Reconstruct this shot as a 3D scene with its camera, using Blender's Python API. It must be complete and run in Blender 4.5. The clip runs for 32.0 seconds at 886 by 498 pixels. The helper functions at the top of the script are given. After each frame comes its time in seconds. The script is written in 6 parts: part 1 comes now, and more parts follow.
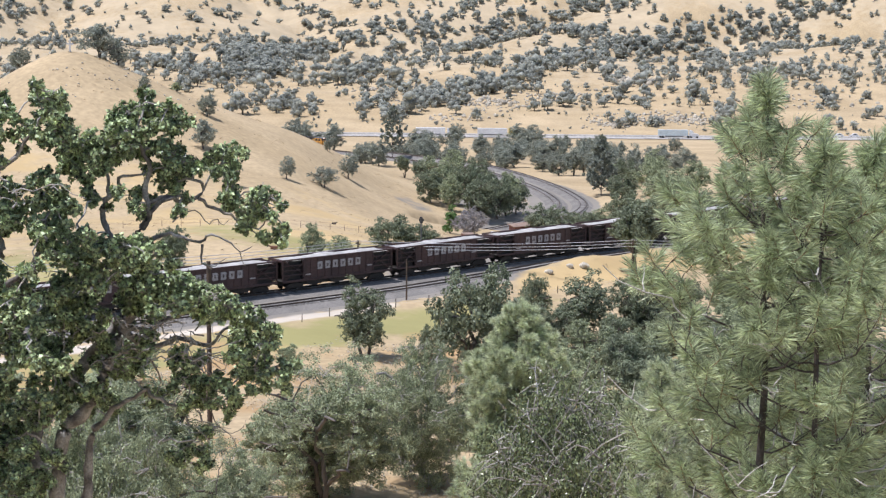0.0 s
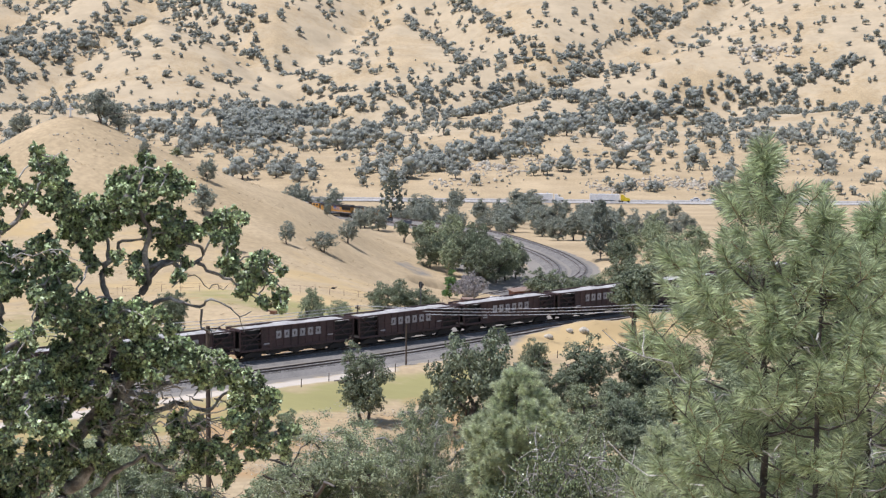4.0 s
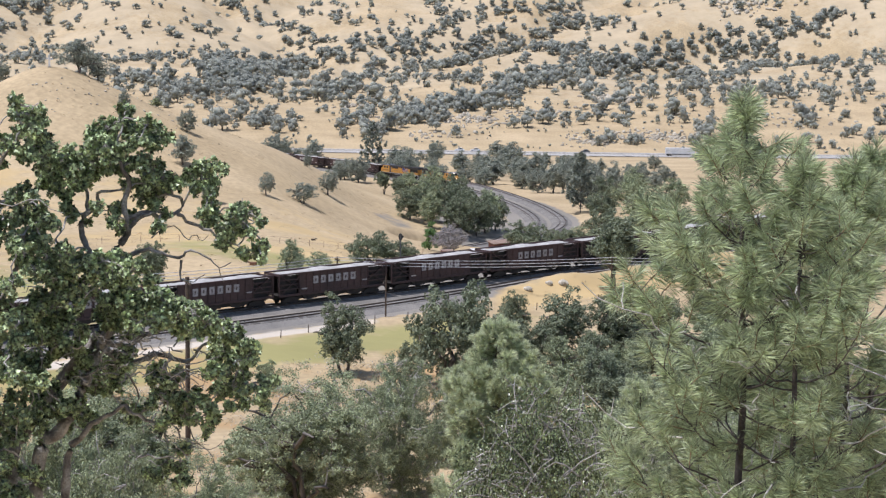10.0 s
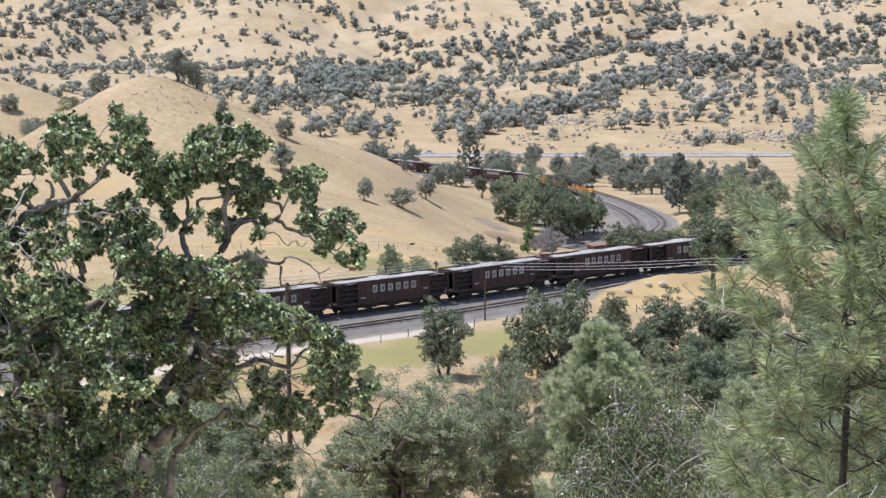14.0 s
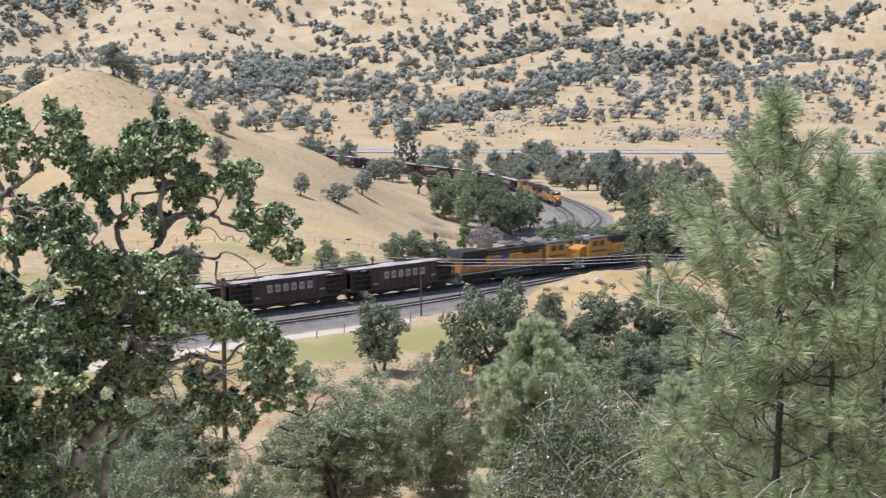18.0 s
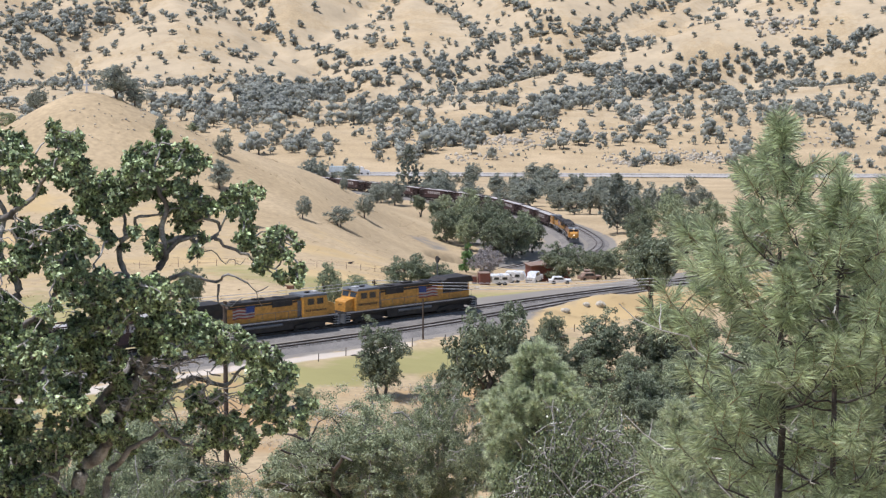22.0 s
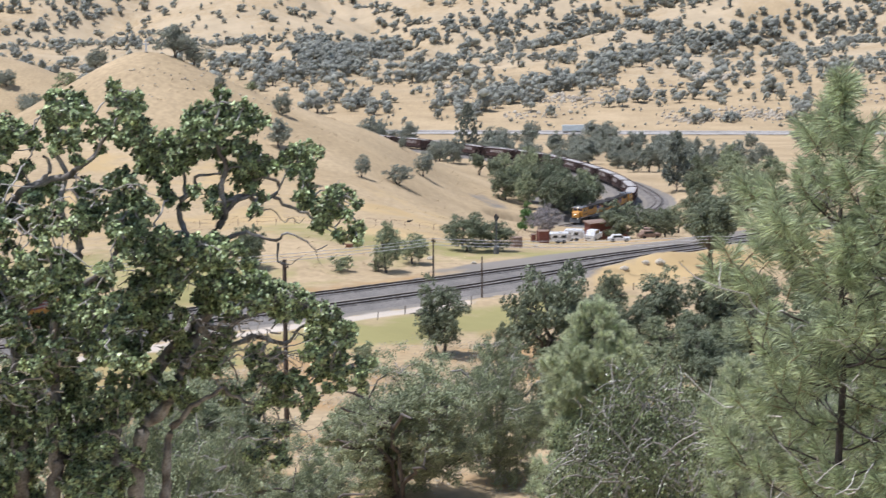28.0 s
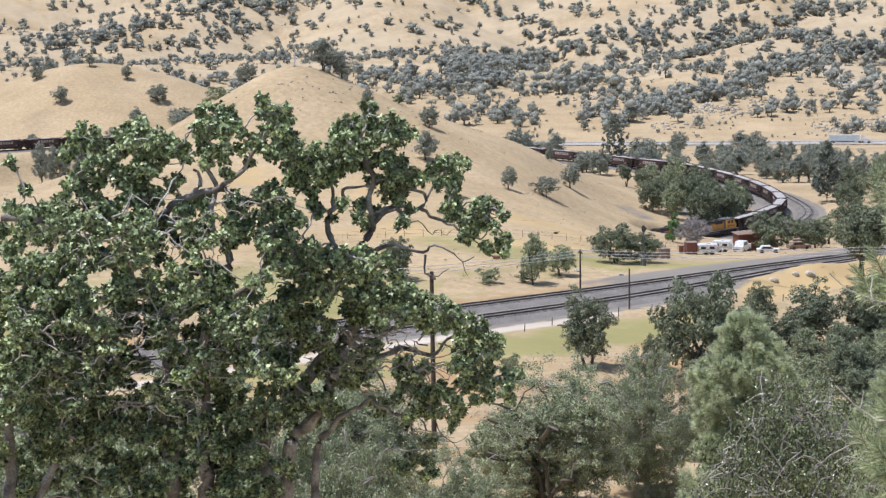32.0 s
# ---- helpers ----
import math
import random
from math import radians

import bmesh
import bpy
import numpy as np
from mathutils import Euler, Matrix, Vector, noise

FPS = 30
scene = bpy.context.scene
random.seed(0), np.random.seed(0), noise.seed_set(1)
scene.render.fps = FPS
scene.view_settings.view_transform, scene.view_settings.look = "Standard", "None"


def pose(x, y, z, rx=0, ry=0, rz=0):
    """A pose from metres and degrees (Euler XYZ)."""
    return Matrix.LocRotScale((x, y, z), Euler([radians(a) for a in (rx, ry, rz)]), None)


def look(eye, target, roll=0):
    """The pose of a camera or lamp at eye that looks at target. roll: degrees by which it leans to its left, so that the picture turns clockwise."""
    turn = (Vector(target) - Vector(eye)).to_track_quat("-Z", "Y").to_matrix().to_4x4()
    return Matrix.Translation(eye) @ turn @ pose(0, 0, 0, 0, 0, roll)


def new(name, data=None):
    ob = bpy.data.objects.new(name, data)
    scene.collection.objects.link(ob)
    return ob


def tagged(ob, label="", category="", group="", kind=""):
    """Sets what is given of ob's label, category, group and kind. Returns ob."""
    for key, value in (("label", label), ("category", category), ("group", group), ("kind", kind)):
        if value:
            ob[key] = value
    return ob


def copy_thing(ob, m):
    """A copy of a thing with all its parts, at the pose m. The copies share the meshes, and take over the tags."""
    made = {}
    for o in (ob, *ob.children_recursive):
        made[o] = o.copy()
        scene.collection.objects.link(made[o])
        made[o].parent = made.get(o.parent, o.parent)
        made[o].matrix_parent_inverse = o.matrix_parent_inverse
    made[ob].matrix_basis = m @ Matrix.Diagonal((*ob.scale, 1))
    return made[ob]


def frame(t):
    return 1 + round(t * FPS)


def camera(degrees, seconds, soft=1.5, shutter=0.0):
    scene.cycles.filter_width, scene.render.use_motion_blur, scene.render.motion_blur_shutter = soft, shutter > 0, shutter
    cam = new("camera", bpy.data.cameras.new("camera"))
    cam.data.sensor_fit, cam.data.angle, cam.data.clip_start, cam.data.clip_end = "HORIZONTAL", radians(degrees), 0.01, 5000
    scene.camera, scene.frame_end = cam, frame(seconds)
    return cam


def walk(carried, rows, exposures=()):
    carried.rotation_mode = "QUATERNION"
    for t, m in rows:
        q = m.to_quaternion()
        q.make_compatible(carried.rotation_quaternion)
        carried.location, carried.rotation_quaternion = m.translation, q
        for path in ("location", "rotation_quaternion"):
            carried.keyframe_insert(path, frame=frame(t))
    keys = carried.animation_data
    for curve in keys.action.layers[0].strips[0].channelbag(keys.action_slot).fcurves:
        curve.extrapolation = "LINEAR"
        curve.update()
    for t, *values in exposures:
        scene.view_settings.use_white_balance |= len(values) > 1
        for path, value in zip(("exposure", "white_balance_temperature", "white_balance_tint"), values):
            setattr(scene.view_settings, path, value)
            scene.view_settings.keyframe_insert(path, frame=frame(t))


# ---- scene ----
cam = camera(25.25, 32.0, soft=1.3, shutter=0.5)
EYE = (0.0, 0.0, 40.0)


def aim(heading, tilt, lean):
    """Where the camera points from its stand: degrees to the right, up and over."""
    return pose(*EYE, 90 + tilt, 0, -heading) @ pose(0, 0, 0, 0, 0, lean)


walk(cam, [(t, aim(h, v, r)) for t, h, v, r in (
    (0.0, 0.44, -8.15, 0.43), (0.5, 0.52, -7.92, 0.80), (1.0, 0.28, -6.67, 0.43), (1.5, 0.03, -6.84, 0.56), (2.0, -0.23, -7.16, 0.50), (2.5, 0.17,
    -7.51, 0.81), (3.0, 0.26, -7.01, 0.21), (3.5, 0.49, -6.53, 0.55), (5.5, 0.16, -6.07, -0.23), (6.0, 0.00, -6.03, 0.00), (6.5, 0.03, -6.14, 0.09),
    (7.0, -0.11, -6.16, 0.07), (7.5, 0.23, -6.16, 0.05), (8.0, 0.15, -6.09, 0.14), (8.5, 0.83, -6.53, 0.97), (9.0, 1.14, -7.26, 1.23), (9.5, 1.11,
    -7.39, 0.51), (10.0, 1.04, -7.66, 0.73), (10.5, 0.27, -7.62, -0.03), (11.0, 0.59, -7.51, -0.45), (11.5, 1.79, -8.02, 0.75), (12.0, 1.32, -8.28,
    0.40), (12.5, 0.62, -8.50, -0.60), (13.0, -0.41, -8.48, 0.05), (13.5, -1.36, -8.11, -0.12), (14.0, -1.84, -7.57, -0.38), (14.5, -2.16, -7.07,
    -1.27), (16.5, -1.71, -8.14, -1.02), (17.0, -1.14, -8.74, -0.47), (17.5, -1.01, -8.05, -0.32), (18.0, 0.02, -7.70, 0.03), (18.5, 0.79, -7.32,
    0.89), (19.0, 0.36, -6.73, 0.67), (19.5, 0.25, -6.15, 0.49), (20.0, 0.14, -6.43, 0.20), (20.5, 0.16, -6.59, 0.09), (21.0, 0.20, -6.63, -0.16),
    (21.5, 0.03, -6.87, -0.31), (22.0, -0.04, -7.02, 0.16), (22.5, 0.04, -7.28, -0.11), (23.0, 0.04, -7.41, -0.14), (23.5, 0.37, -7.74, 0.10), (24.0,
    0.32, -7.91, 0.20), (24.5, 0.18, -7.43, -0.09), (25.0, -0.15, -7.35, -0.68), (25.5, -0.40, -7.67, -0.40), (27.5, -0.84, -7.63, -0.03), (28.0,
    -1.76, -8.23, -0.18), (28.5, -3.21, -8.45, -0.24), (29.0, -4.37, -7.86, -0.26), (29.5, -4.97, -7.45, -0.40), (30.0, -4.71, -7.37, -0.64), (30.5,
    -4.63, -7.41, -0.41), (31.0, -5.03, -7.58, -0.58), (31.5, -5.75, -7.59, -0.70), (32.0, -6.05, -7.85, -0.90))],
     exposures=[(0.0, 0.13, 6220, 14), (2.0, 0.04, 6220, 14), (5.5, 0.0, 6220, 14), (32.0, 0.0, 6220, 14)])

# ---- daylight ----
SUN = Vector((-0.31, -0.13, 0.94)).normalized()
world = bpy.data.worlds.new("sky")
scene.world = world
world.use_nodes = True
wn, wl = world.node_tree.nodes, world.node_tree.links
sky = wn.new("ShaderNodeTexSky")
sky.sky_type, sky.sun_disc = "NISHITA", False
sky.sun_elevation, sky.sun_rotation = math.asin(SUN.z), math.atan2(SUN.x, SUN.y)
sky.air_density, sky.dust_density = 1.0, 1.0
wl.new(sky.outputs[0], wn["Background"].inputs[0])
wn["Background"].inputs[1].default_value = 0.125
sun = new("sun", bpy.data.lights.new("sun", "SUN"))
sun.data.energy, sun.data.angle, sun.data.color = 4.3, radians(0.53), (1.0, 0.98, 0.975)
sun.matrix_world = look((0, 0, 300), Vector((0, 0, 300)) - SUN)


# ---- materials ----
def material(name, base, other=None, size=1.0, rough=0.8, metal=0.0, bump=0.0, fine=None, spread=0.0, clear=0.0, grit=0.28):
    """base and other mix in patches of the given size (metres) with a finer grain over them; spread varies piece by piece."""
    m = bpy.data.materials.new(name)
    m.use_nodes = True
    n, l = m.node_tree.nodes, m.node_tree.links
    b = n["Principled BSDF"]
    b.inputs["Roughness"].default_value, b.inputs["Metallic"].default_value = rough, metal
    other = other or tuple(c * 0.75 for c in base)
    where = n.new("ShaderNodeNewGeometry")
    big, small = n.new("ShaderNodeTexNoise"), n.new("ShaderNodeTexNoise")
    big.inputs["Scale"].default_value, big.inputs["Detail"].default_value = 1.0 / size, 5.0
    small.inputs["Scale"].default_value, small.inputs["Detail"].default_value = 1.0 / (fine or size / 9), 3.0
    ob = n.new("ShaderNodeTexCoord")
    for t in (big, small):
        l.new(ob.outputs["Object"], t.inputs["Vector"])
    ramp = n.new("ShaderNodeMapRange")
    ramp.inputs[1].default_value, ramp.inputs[2].default_value = 0.36, 0.64
    l.new(big.outputs[0], ramp.inputs[0])
    mix = n.new("ShaderNodeMix")
    mix.data_type = "RGBA"
    l.new(ramp.outputs[0], mix.inputs["Factor"])
    mix.inputs["A"].default_value, mix.inputs["B"].default_value = (*base, 1), (*other, 1)
    grain = n.new("ShaderNodeMapRange")
    grain.inputs[1].default_value, grain.inputs[2].default_value, grain.inputs[3].default_value, grain.inputs[4].default_value = 0.3, 0.7, 1 - grit, 1 + grit
    l.new(small.outputs[0], grain.inputs[0])
    tone = n.new("ShaderNodeVectorMath")
    tone.operation = "SCALE"
    l.new(mix.outputs["Result"], tone.inputs[0])
    l.new(grain.outputs[0], tone.inputs["Scale"])
    last = tone
    if spread:
        each = n.new("ShaderNodeMapRange")
        each.inputs[3].default_value, each.inputs[4].default_value = 1 - spread, 1 + spread
        l.new(where.outputs["Random Per Island"], each.inputs[0])
        last = n.new("ShaderNodeVectorMath")
        last.operation = "SCALE"
        l.new(tone.outputs[0], last.inputs[0])
        l.new(each.outputs[0], last.inputs["Scale"])
    l.new(last.outputs[0], b.inputs["Base Color"])
    if bump:
        k = n.new("ShaderNodeBump")
        k.inputs["Strength"].default_value, k.inputs["Distance"].default_value = 0.6, bump
        l.new(small.outputs[0], k.inputs["Height"])
        l.new(k.outputs[0], b.inputs["Normal"])
    if clear:
        thin = n.new("ShaderNodeBsdfTranslucent")
        l.new(last.outputs[0], thin.inputs[0])
        both = n.new("ShaderNodeMixShader")
        both.inputs[0].default_value = clear
        l.new(b.outputs[0], both.inputs[1])
        l.new(thin.outputs[0], both.inputs[2])
        l.new(both.outputs[0], n["Material Output"].inputs[0])
    return m


def covered(name, layers, size):
    """Ground whose cover is mixed from the amounts stored on it: straw first, then each named layer."""
    m = material(name, *layers[0][1:3], size=size, rough=0.95, bump=0.05, fine=1.1, grit=0.13)
    n, l = m.node_tree.nodes, m.node_tree.links
    b = n["Principled BSDF"]
    old = b.inputs["Base Color"].links[0].from_socket
    stain = n.new("ShaderNodeTexNoise")
    stain.inputs["Scale"].default_value, stain.inputs["Detail"].default_value, stain.inputs["Roughness"].default_value = 0.045, 9.0, 0.68
    l.new(n["Texture Coordinate"].outputs["Object"], stain.inputs["Vector"])
    worn = n.new("ShaderNodeMapRange")
    worn.inputs[1].default_value, worn.inputs[2].default_value, worn.inputs[3].default_value, worn.inputs[4].default_value = 0.3, 0.62, 0.86, 1.09
    l.new(stain.outputs[0], worn.inputs[0])
    rag = n.new("ShaderNodeTexNoise")
    rag.inputs["Scale"].default_value, rag.inputs["Detail"].default_value = 0.25, 6.0
    l.new(n["Texture Coordinate"].outputs["Object"], rag.inputs["Vector"])
    for key, colour, _ in layers[1:]:
        at = n.new("ShaderNodeAttribute")
        at.attribute_name = key
        add = n.new("ShaderNodeMath")
        add.operation = "ADD"
        l.new(at.outputs["Fac"], add.inputs[0])
        l.new(rag.outputs[0], add.inputs[1])
        cut = n.new("ShaderNodeMapRange")
        cut.inputs[1].default_value, cut.inputs[2].default_value = 0.85, 1.15
        l.new(add.outputs[0], cut.inputs[0])
        mix = n.new("ShaderNodeMix")
        mix.data_type = "RGBA"
        l.new(cut.outputs[0], mix.inputs["Factor"])
        l.new(old, mix.inputs["A"])
        mix.inputs["B"].default_value = (*colour, 1)
        old = mix.outputs["Result"]
    patchy = n.new("ShaderNodeVectorMath")
    patchy.operation = "SCALE"
    l.new(old, patchy.inputs[0])
    l.new(worn.outputs[0], patchy.inputs["Scale"])
    l.new(patchy.outputs[0], b.inputs["Base Color"])
    return m


# two of these layers, on far ground only, carry haze in their colour
GROUND = covered("dry_grass", [("", (0.47, 0.362, 0.222), (0.41, 0.312, 0.185)), ("green", (0.315, 0.285, 0.122), 0), ("bare", (0.42, 0.28, 0.142), 0),
                               ("gravel", (0.248, 0.225, 0.192), 0), ("scrub", (0.475, 0.382, 0.252), 0), ("pale", (0.56, 0.49, 0.40), 0), ("far_haze", (0.36, 0.37, 0.40), 0), ("golden", (0.49, 0.36, 0.185), 0)], 30.0)
BALLAST = material("ballast", (0.238, 0.22, 0.198), (0.18, 0.168, 0.152), 2.5, 0.95, bump=0.05, fine=0.12)
RAIL = material("rail_steel", (0.06, 0.045, 0.038), (0.10, 0.07, 0.05), 1.5, 0.6, 0.4)
SLEEPER = material("sleeper_wood", (0.19, 0.175, 0.16), (0.25, 0.235, 0.22), 0.6, 0.9, spread=0.3)
ROAD = material("asphalt", (0.43, 0.405, 0.37), (0.36, 0.34, 0.31), 8.0, 1.0)
for dull in (GROUND, BALLAST, ROAD):
    dull.node_tree.nodes["Principled BSDF"].inputs["Specular IOR Level"].default_value = 0.12
BROWN = material("oxide_red_paint", (0.080, 0.042, 0.038), (0.054, 0.032, 0.030), 3.0, 0.6, bump=0.01, fine=0.25)
STONE = material("pale_ballast_load", (0.47, 0.45, 0.42), (0.34, 0.325, 0.305), 1.2, 0.95, bump=0.05, fine=0.15)
DARK = material("grimy_steel", (0.028, 0.026, 0.025), (0.05, 0.042, 0.036), 0.8, 0.7, 0.2)
WHITE = material("white_paint", (0.55, 0.53, 0.50), (0.42, 0.40, 0.38), 0.8, 0.6)
MARK = material("faded_stencil_paint", (0.50, 0.465, 0.44), (0.36, 0.325, 0.31), 0.5, 0.7)
YELLOW = material("armour_yellow_paint", (0.60, 0.295, 0.055), (0.51, 0.245, 0.048), 3.0, 0.45, fine=0.3)
GREY = material("harbour_grey_paint", (0.16, 0.165, 0.17), (0.11, 0.115, 0.12), 1.5, 0.55)
RED = material("red_paint", (0.30, 0.06, 0.045), None, 1.0, 0.5)
BLUE = material("blue_paint", (0.03, 0.06, 0.22), None, 1.0, 0.5)
GLASS = material("dark_window_glass", (0.03, 0.035, 0.04), None, 1.0, 0.08)
BARK = material("oak_bark", (0.085, 0.07, 0.058), (0.17, 0.15, 0.13), 0.5, 0.95, bump=0.04, fine=0.05)
LIMB = material("weathered_limb", (0.52, 0.485, 0.445), (0.29, 0.265, 0.24), 0.4, 0.95, bump=0.02, fine=0.04)
OAK_LEAF = material("oak_leaf", (0.45, 0.525, 0.28), (0.225, 0.285, 0.14), 0.35, 0.40, spread=0.9, clear=0.06)
BLUE_OAK = material("blue_oak_leaf", (0.372, 0.415, 0.245), (0.245, 0.278, 0.162), 1.2, 0.65, spread=0.42, clear=0.18)
# leaf of the far hills, lightened and greyed: distance haze is in its colour
HAZED_OAK = material("hazed_oak_leaf", (0.445, 0.455, 0.395), (0.365, 0.375, 0.325), 12.0, 1.0, spread=0.25, clear=0.45)
NEEDLE = material("pine_needle", (0.51, 0.575, 0.345), (0.39, 0.45, 0.26), 0.7, 0.42, spread=0.55, clear=0.40)
DEAD_TWIG = material("bleached_twig", (0.66, 0.62, 0.57), (0.46, 0.43, 0.39), 0.2, 0.9)
SHOOT = material("pine_shoot_bark", (0.34, 0.24, 0.12), (0.24, 0.17, 0.09), 0.2, 0.8)
PINE_BARK = material("pine_bark", (0.075, 0.06, 0.05), (0.12, 0.10, 0.09), 0.3, 0.95, bump=0.02, fine=0.04)


# ---- tools ----
def mesh(name, verts, faces, mats, index=None, smooth_faces=False):
    """A mesh from arrays: verts (n, 3), faces (m, k)."""
    verts, faces = np.asarray(verts, np.float32), np.asarray(faces, np.int32)
    me = bpy.data.meshes.new(name)
    k = faces.shape[1]
    me.vertices.add(len(verts))
    me.vertices.foreach_set("co", verts.ravel())
    me.loops.add(faces.size)
    me.loops.foreach_set("vertex_index", faces.ravel())
    me.polygons.add(len(faces))
    me.polygons.foreach_set("loop_start", np.arange(0, faces.size, k, dtype=np.int32))
    me.polygons.foreach_set("loop_total", np.full(len(faces), k, np.int32))
    for m in mats if isinstance(mats, (list, tuple)) else [mats]:
        me.materials.append(m)
    if index is not None:
        me.polygons.foreach_set("material_index", np.asarray(index, np.int32))
    if smooth_faces:
        me.polygons.foreach_set("use_smooth", np.ones(len(faces), bool))
    me.update(calc_edges=True)
    me.validate()
    return me


def part(name, bm, mat, parent, label=""):
    """A bmesh, or a mesh, as one object under a thing or a part."""
    if isinstance(bm, bmesh.types.BMesh):
        me = bpy.data.meshes.new(name)
        bm.to_mesh(me)
        bm.free()
        me.materials.append(mat)
    else:
        me = bm
    ob = new(name, me)
    ob.parent = parent
    return tagged(ob, label)


def thing(name, label, category, m=None, group="", kind=""):
    ob = new(name)
    ob.empty_display_size = 0.3
    if m is not None:
        ob.matrix_basis = m
    return tagged(ob, label, category, group, kind)


def box(x0, x1, y0, y1, z0, z1, bevel=0.0, bm=None):
    bm = bm or bmesh.new()
    made = bmesh.ops.create_cube(bm, size=1.0, matrix=Matrix.LocRotScale(((x0 + x1) / 2, (y0 + y1) / 2, (z0 + z1) / 2), None, (x1 - x0, y1 - y0, z1 - z0)))
    if bevel:
        vs = set(made["verts"])
        bmesh.ops.bevel(bm, geom=[e for e in bm.edges if e.verts[0] in vs and e.verts[1] in vs], offset=bevel, segments=2, affect="EDGES", profile=0.5)
    return bm


def rod(a, b, r, bm=None, sides=8, r2=None):
    bm = bm or bmesh.new()
    a, b = Vector(a), Vector(b)
    bmesh.ops.create_cone(bm, cap_ends=True, segments=sides, radius1=r, radius2=r if r2 is None else r2, depth=(b - a).length,
                          matrix=Matrix.Translation((a + b) / 2) @ (b - a).to_track_quat("Z", "Y").to_matrix().to_4x4())
    return bm


def prism(outline, y0, y1, bm=None):
    """A side view (x, z) drawn out from y0 to y1."""
    bm = bm or bmesh.new()
    a = [bm.verts.new((x, y0, z)) for x, z in outline]
    b = [bm.verts.new((x, y1, z)) for x, z in outline]
    bm.faces.new(a)
    bm.faces.new(b[::-1])
    for i in range(len(a)):
        j = (i + 1) % len(a)
        bm.faces.new((a[j], a[i], b[i], b[j]))
    bmesh.ops.recalc_face_normals(bm, faces=bm.faces)
    return bm


def tubes(ways, sides=6):
    """Tapered tubes along ways of (x, y, z, r): verts and quads."""
    V, Q, base = [], [], 0
    ang = np.linspace(0, 2 * math.pi, sides, endpoint=False)
    for w in ways:
        w = np.asarray(w, float)
        d = np.gradient(w[:, :3], axis=0)
        d /= np.linalg.norm(d, axis=1)[:, None] + 1e-9
        side = np.cross(d, np.where(np.abs(d[:, 2:3]) > 0.9, [[1.0, 0, 0]], [[0, 0, 1.0]]))
        side /= np.linalg.norm(side, axis=1)[:, None] + 1e-9
        up = np.cross(side, d)
        ring = w[:, None, :3] + w[:, 3, None, None] * (side[:, None] * np.cos(ang)[None, :, None] + up[:, None] * np.sin(ang)[None, :, None])
        V.append(ring.reshape(-1, 3))
        n = len(w)
        i, j = np.meshgrid(np.arange(n - 1), np.arange(sides), indexing="ij")
        a = base + i * sides + j
        b = base + i * sides + (j + 1) % sides
        Q.append(np.stack([a, b, b + sides, a + sides], -1).reshape(-1, 4))
        base += n * sides
    return np.vstack(V), np.vstack(Q)



# ---- lie of the land ----
def smooth(a, b, v):
    k = np.clip((v - a) / (b - a), 0.0, 1.0)
    return k * k * (3 - 2 * k)


def spline(points, step):
    """A smooth way through points (Catmull-Rom), at even steps of length."""
    p = np.array(points, float)
    p = np.vstack([2 * p[0] - p[1], p, 2 * p[-1] - p[-2]])
    out = []
    for i in range(1, len(p) - 2):
        u = np.linspace(0, 1, 40, endpoint=False)[:, None]
        a, b, c, d = p[i - 1], p[i], p[i + 1], p[i + 2]
        out.append(0.5 * (2 * b + (c - a) * u + (2 * a - 5 * b + 4 * c - d) * u ** 2 + (3 * b - a - 3 * c + d) * u ** 3))
    out = np.vstack(out + [p[-2][None]])
    run = np.concatenate([[0], np.cumsum(np.linalg.norm(np.diff(out, axis=0), axis=1))])
    s = np.arange(0, run[-1], step)
    return np.stack([np.interp(s, run, out[:, k]) for k in range(out.shape[1])], 1)


def waves(x, y, size, seed, octaves=3):
    """Cheap rolling relief between about -1 and 1."""
    rnd = np.random.RandomState(seed)
    out = np.zeros(np.broadcast(x, y).shape)
    amp, total = 1.0, 0.0
    for _ in range(octaves):
        part = 0
        for _ in range(4):
            a, ph = rnd.uniform(0, 2 * math.pi, 2)
            k = 2 * math.pi / size * rnd.uniform(0.7, 1.3)
            part = part + np.sin(k * (x * np.cos(a) + y * np.sin(a)) + ph)
        out = out + amp * part / 2.2
        total += amp
        amp, size = amp * 0.5, size * 0.47
    return out / total


def away(x, y, way):
    """Distance from a polyline, and the height of it there."""
    best = np.full(np.shape(x), 1e9)
    z = np.zeros(np.shape(x))
    for px, py, pz in way:
        d = np.hypot(x - px, y - py)
        near = d < best
        best = np.where(near, d, best)
        z = np.where(near, pz, z)
    return best, z


# the railway: down grade past the viewer, round the hill, and back below
LOOP = [(330, 545, 3.0), (190, 430, 2.0), (90, 340, 1.0), (36.3, 290.9, 0.0), (13.2, 270.2, 0.0), (-6.5, 252.4, 0.0), (-23.4, 238.3, 0.0),
        (-37.5, 226.6, 0.0), (-62.4, 209.5, -0.4), (-105, 196, -1.3), (-155, 202, -2.6), (-205, 238, -4.2), (-242, 300, -6.0), (-262, 385, -8.0),
        (-262, 480, -10.0), (-240, 560, -11.6), (-198, 619, -13.0), (-140, 655, -14.4), (-85, 655, -16.0), (-28.2, 622.4, -18.0), (-6.4, 595.9, -18.0),
        (9.9, 575.9, -18.0), (20.2, 551.0, -18.0), (28.0, 522.4, -18.0), (31.5, 498.0, -18.0), (31.4, 481.5, -18.0), (27.9, 466.5, -18.0),
        (20.9, 449.6, -18.0), (13.5, 437.7, -18.0), (3.1, 426.6, -18.0), (-8, 415, -18.1), (-20, 404, -18.4), (-30, 396, -18.8)]
MAIN = spline(LOOP, 1.0)
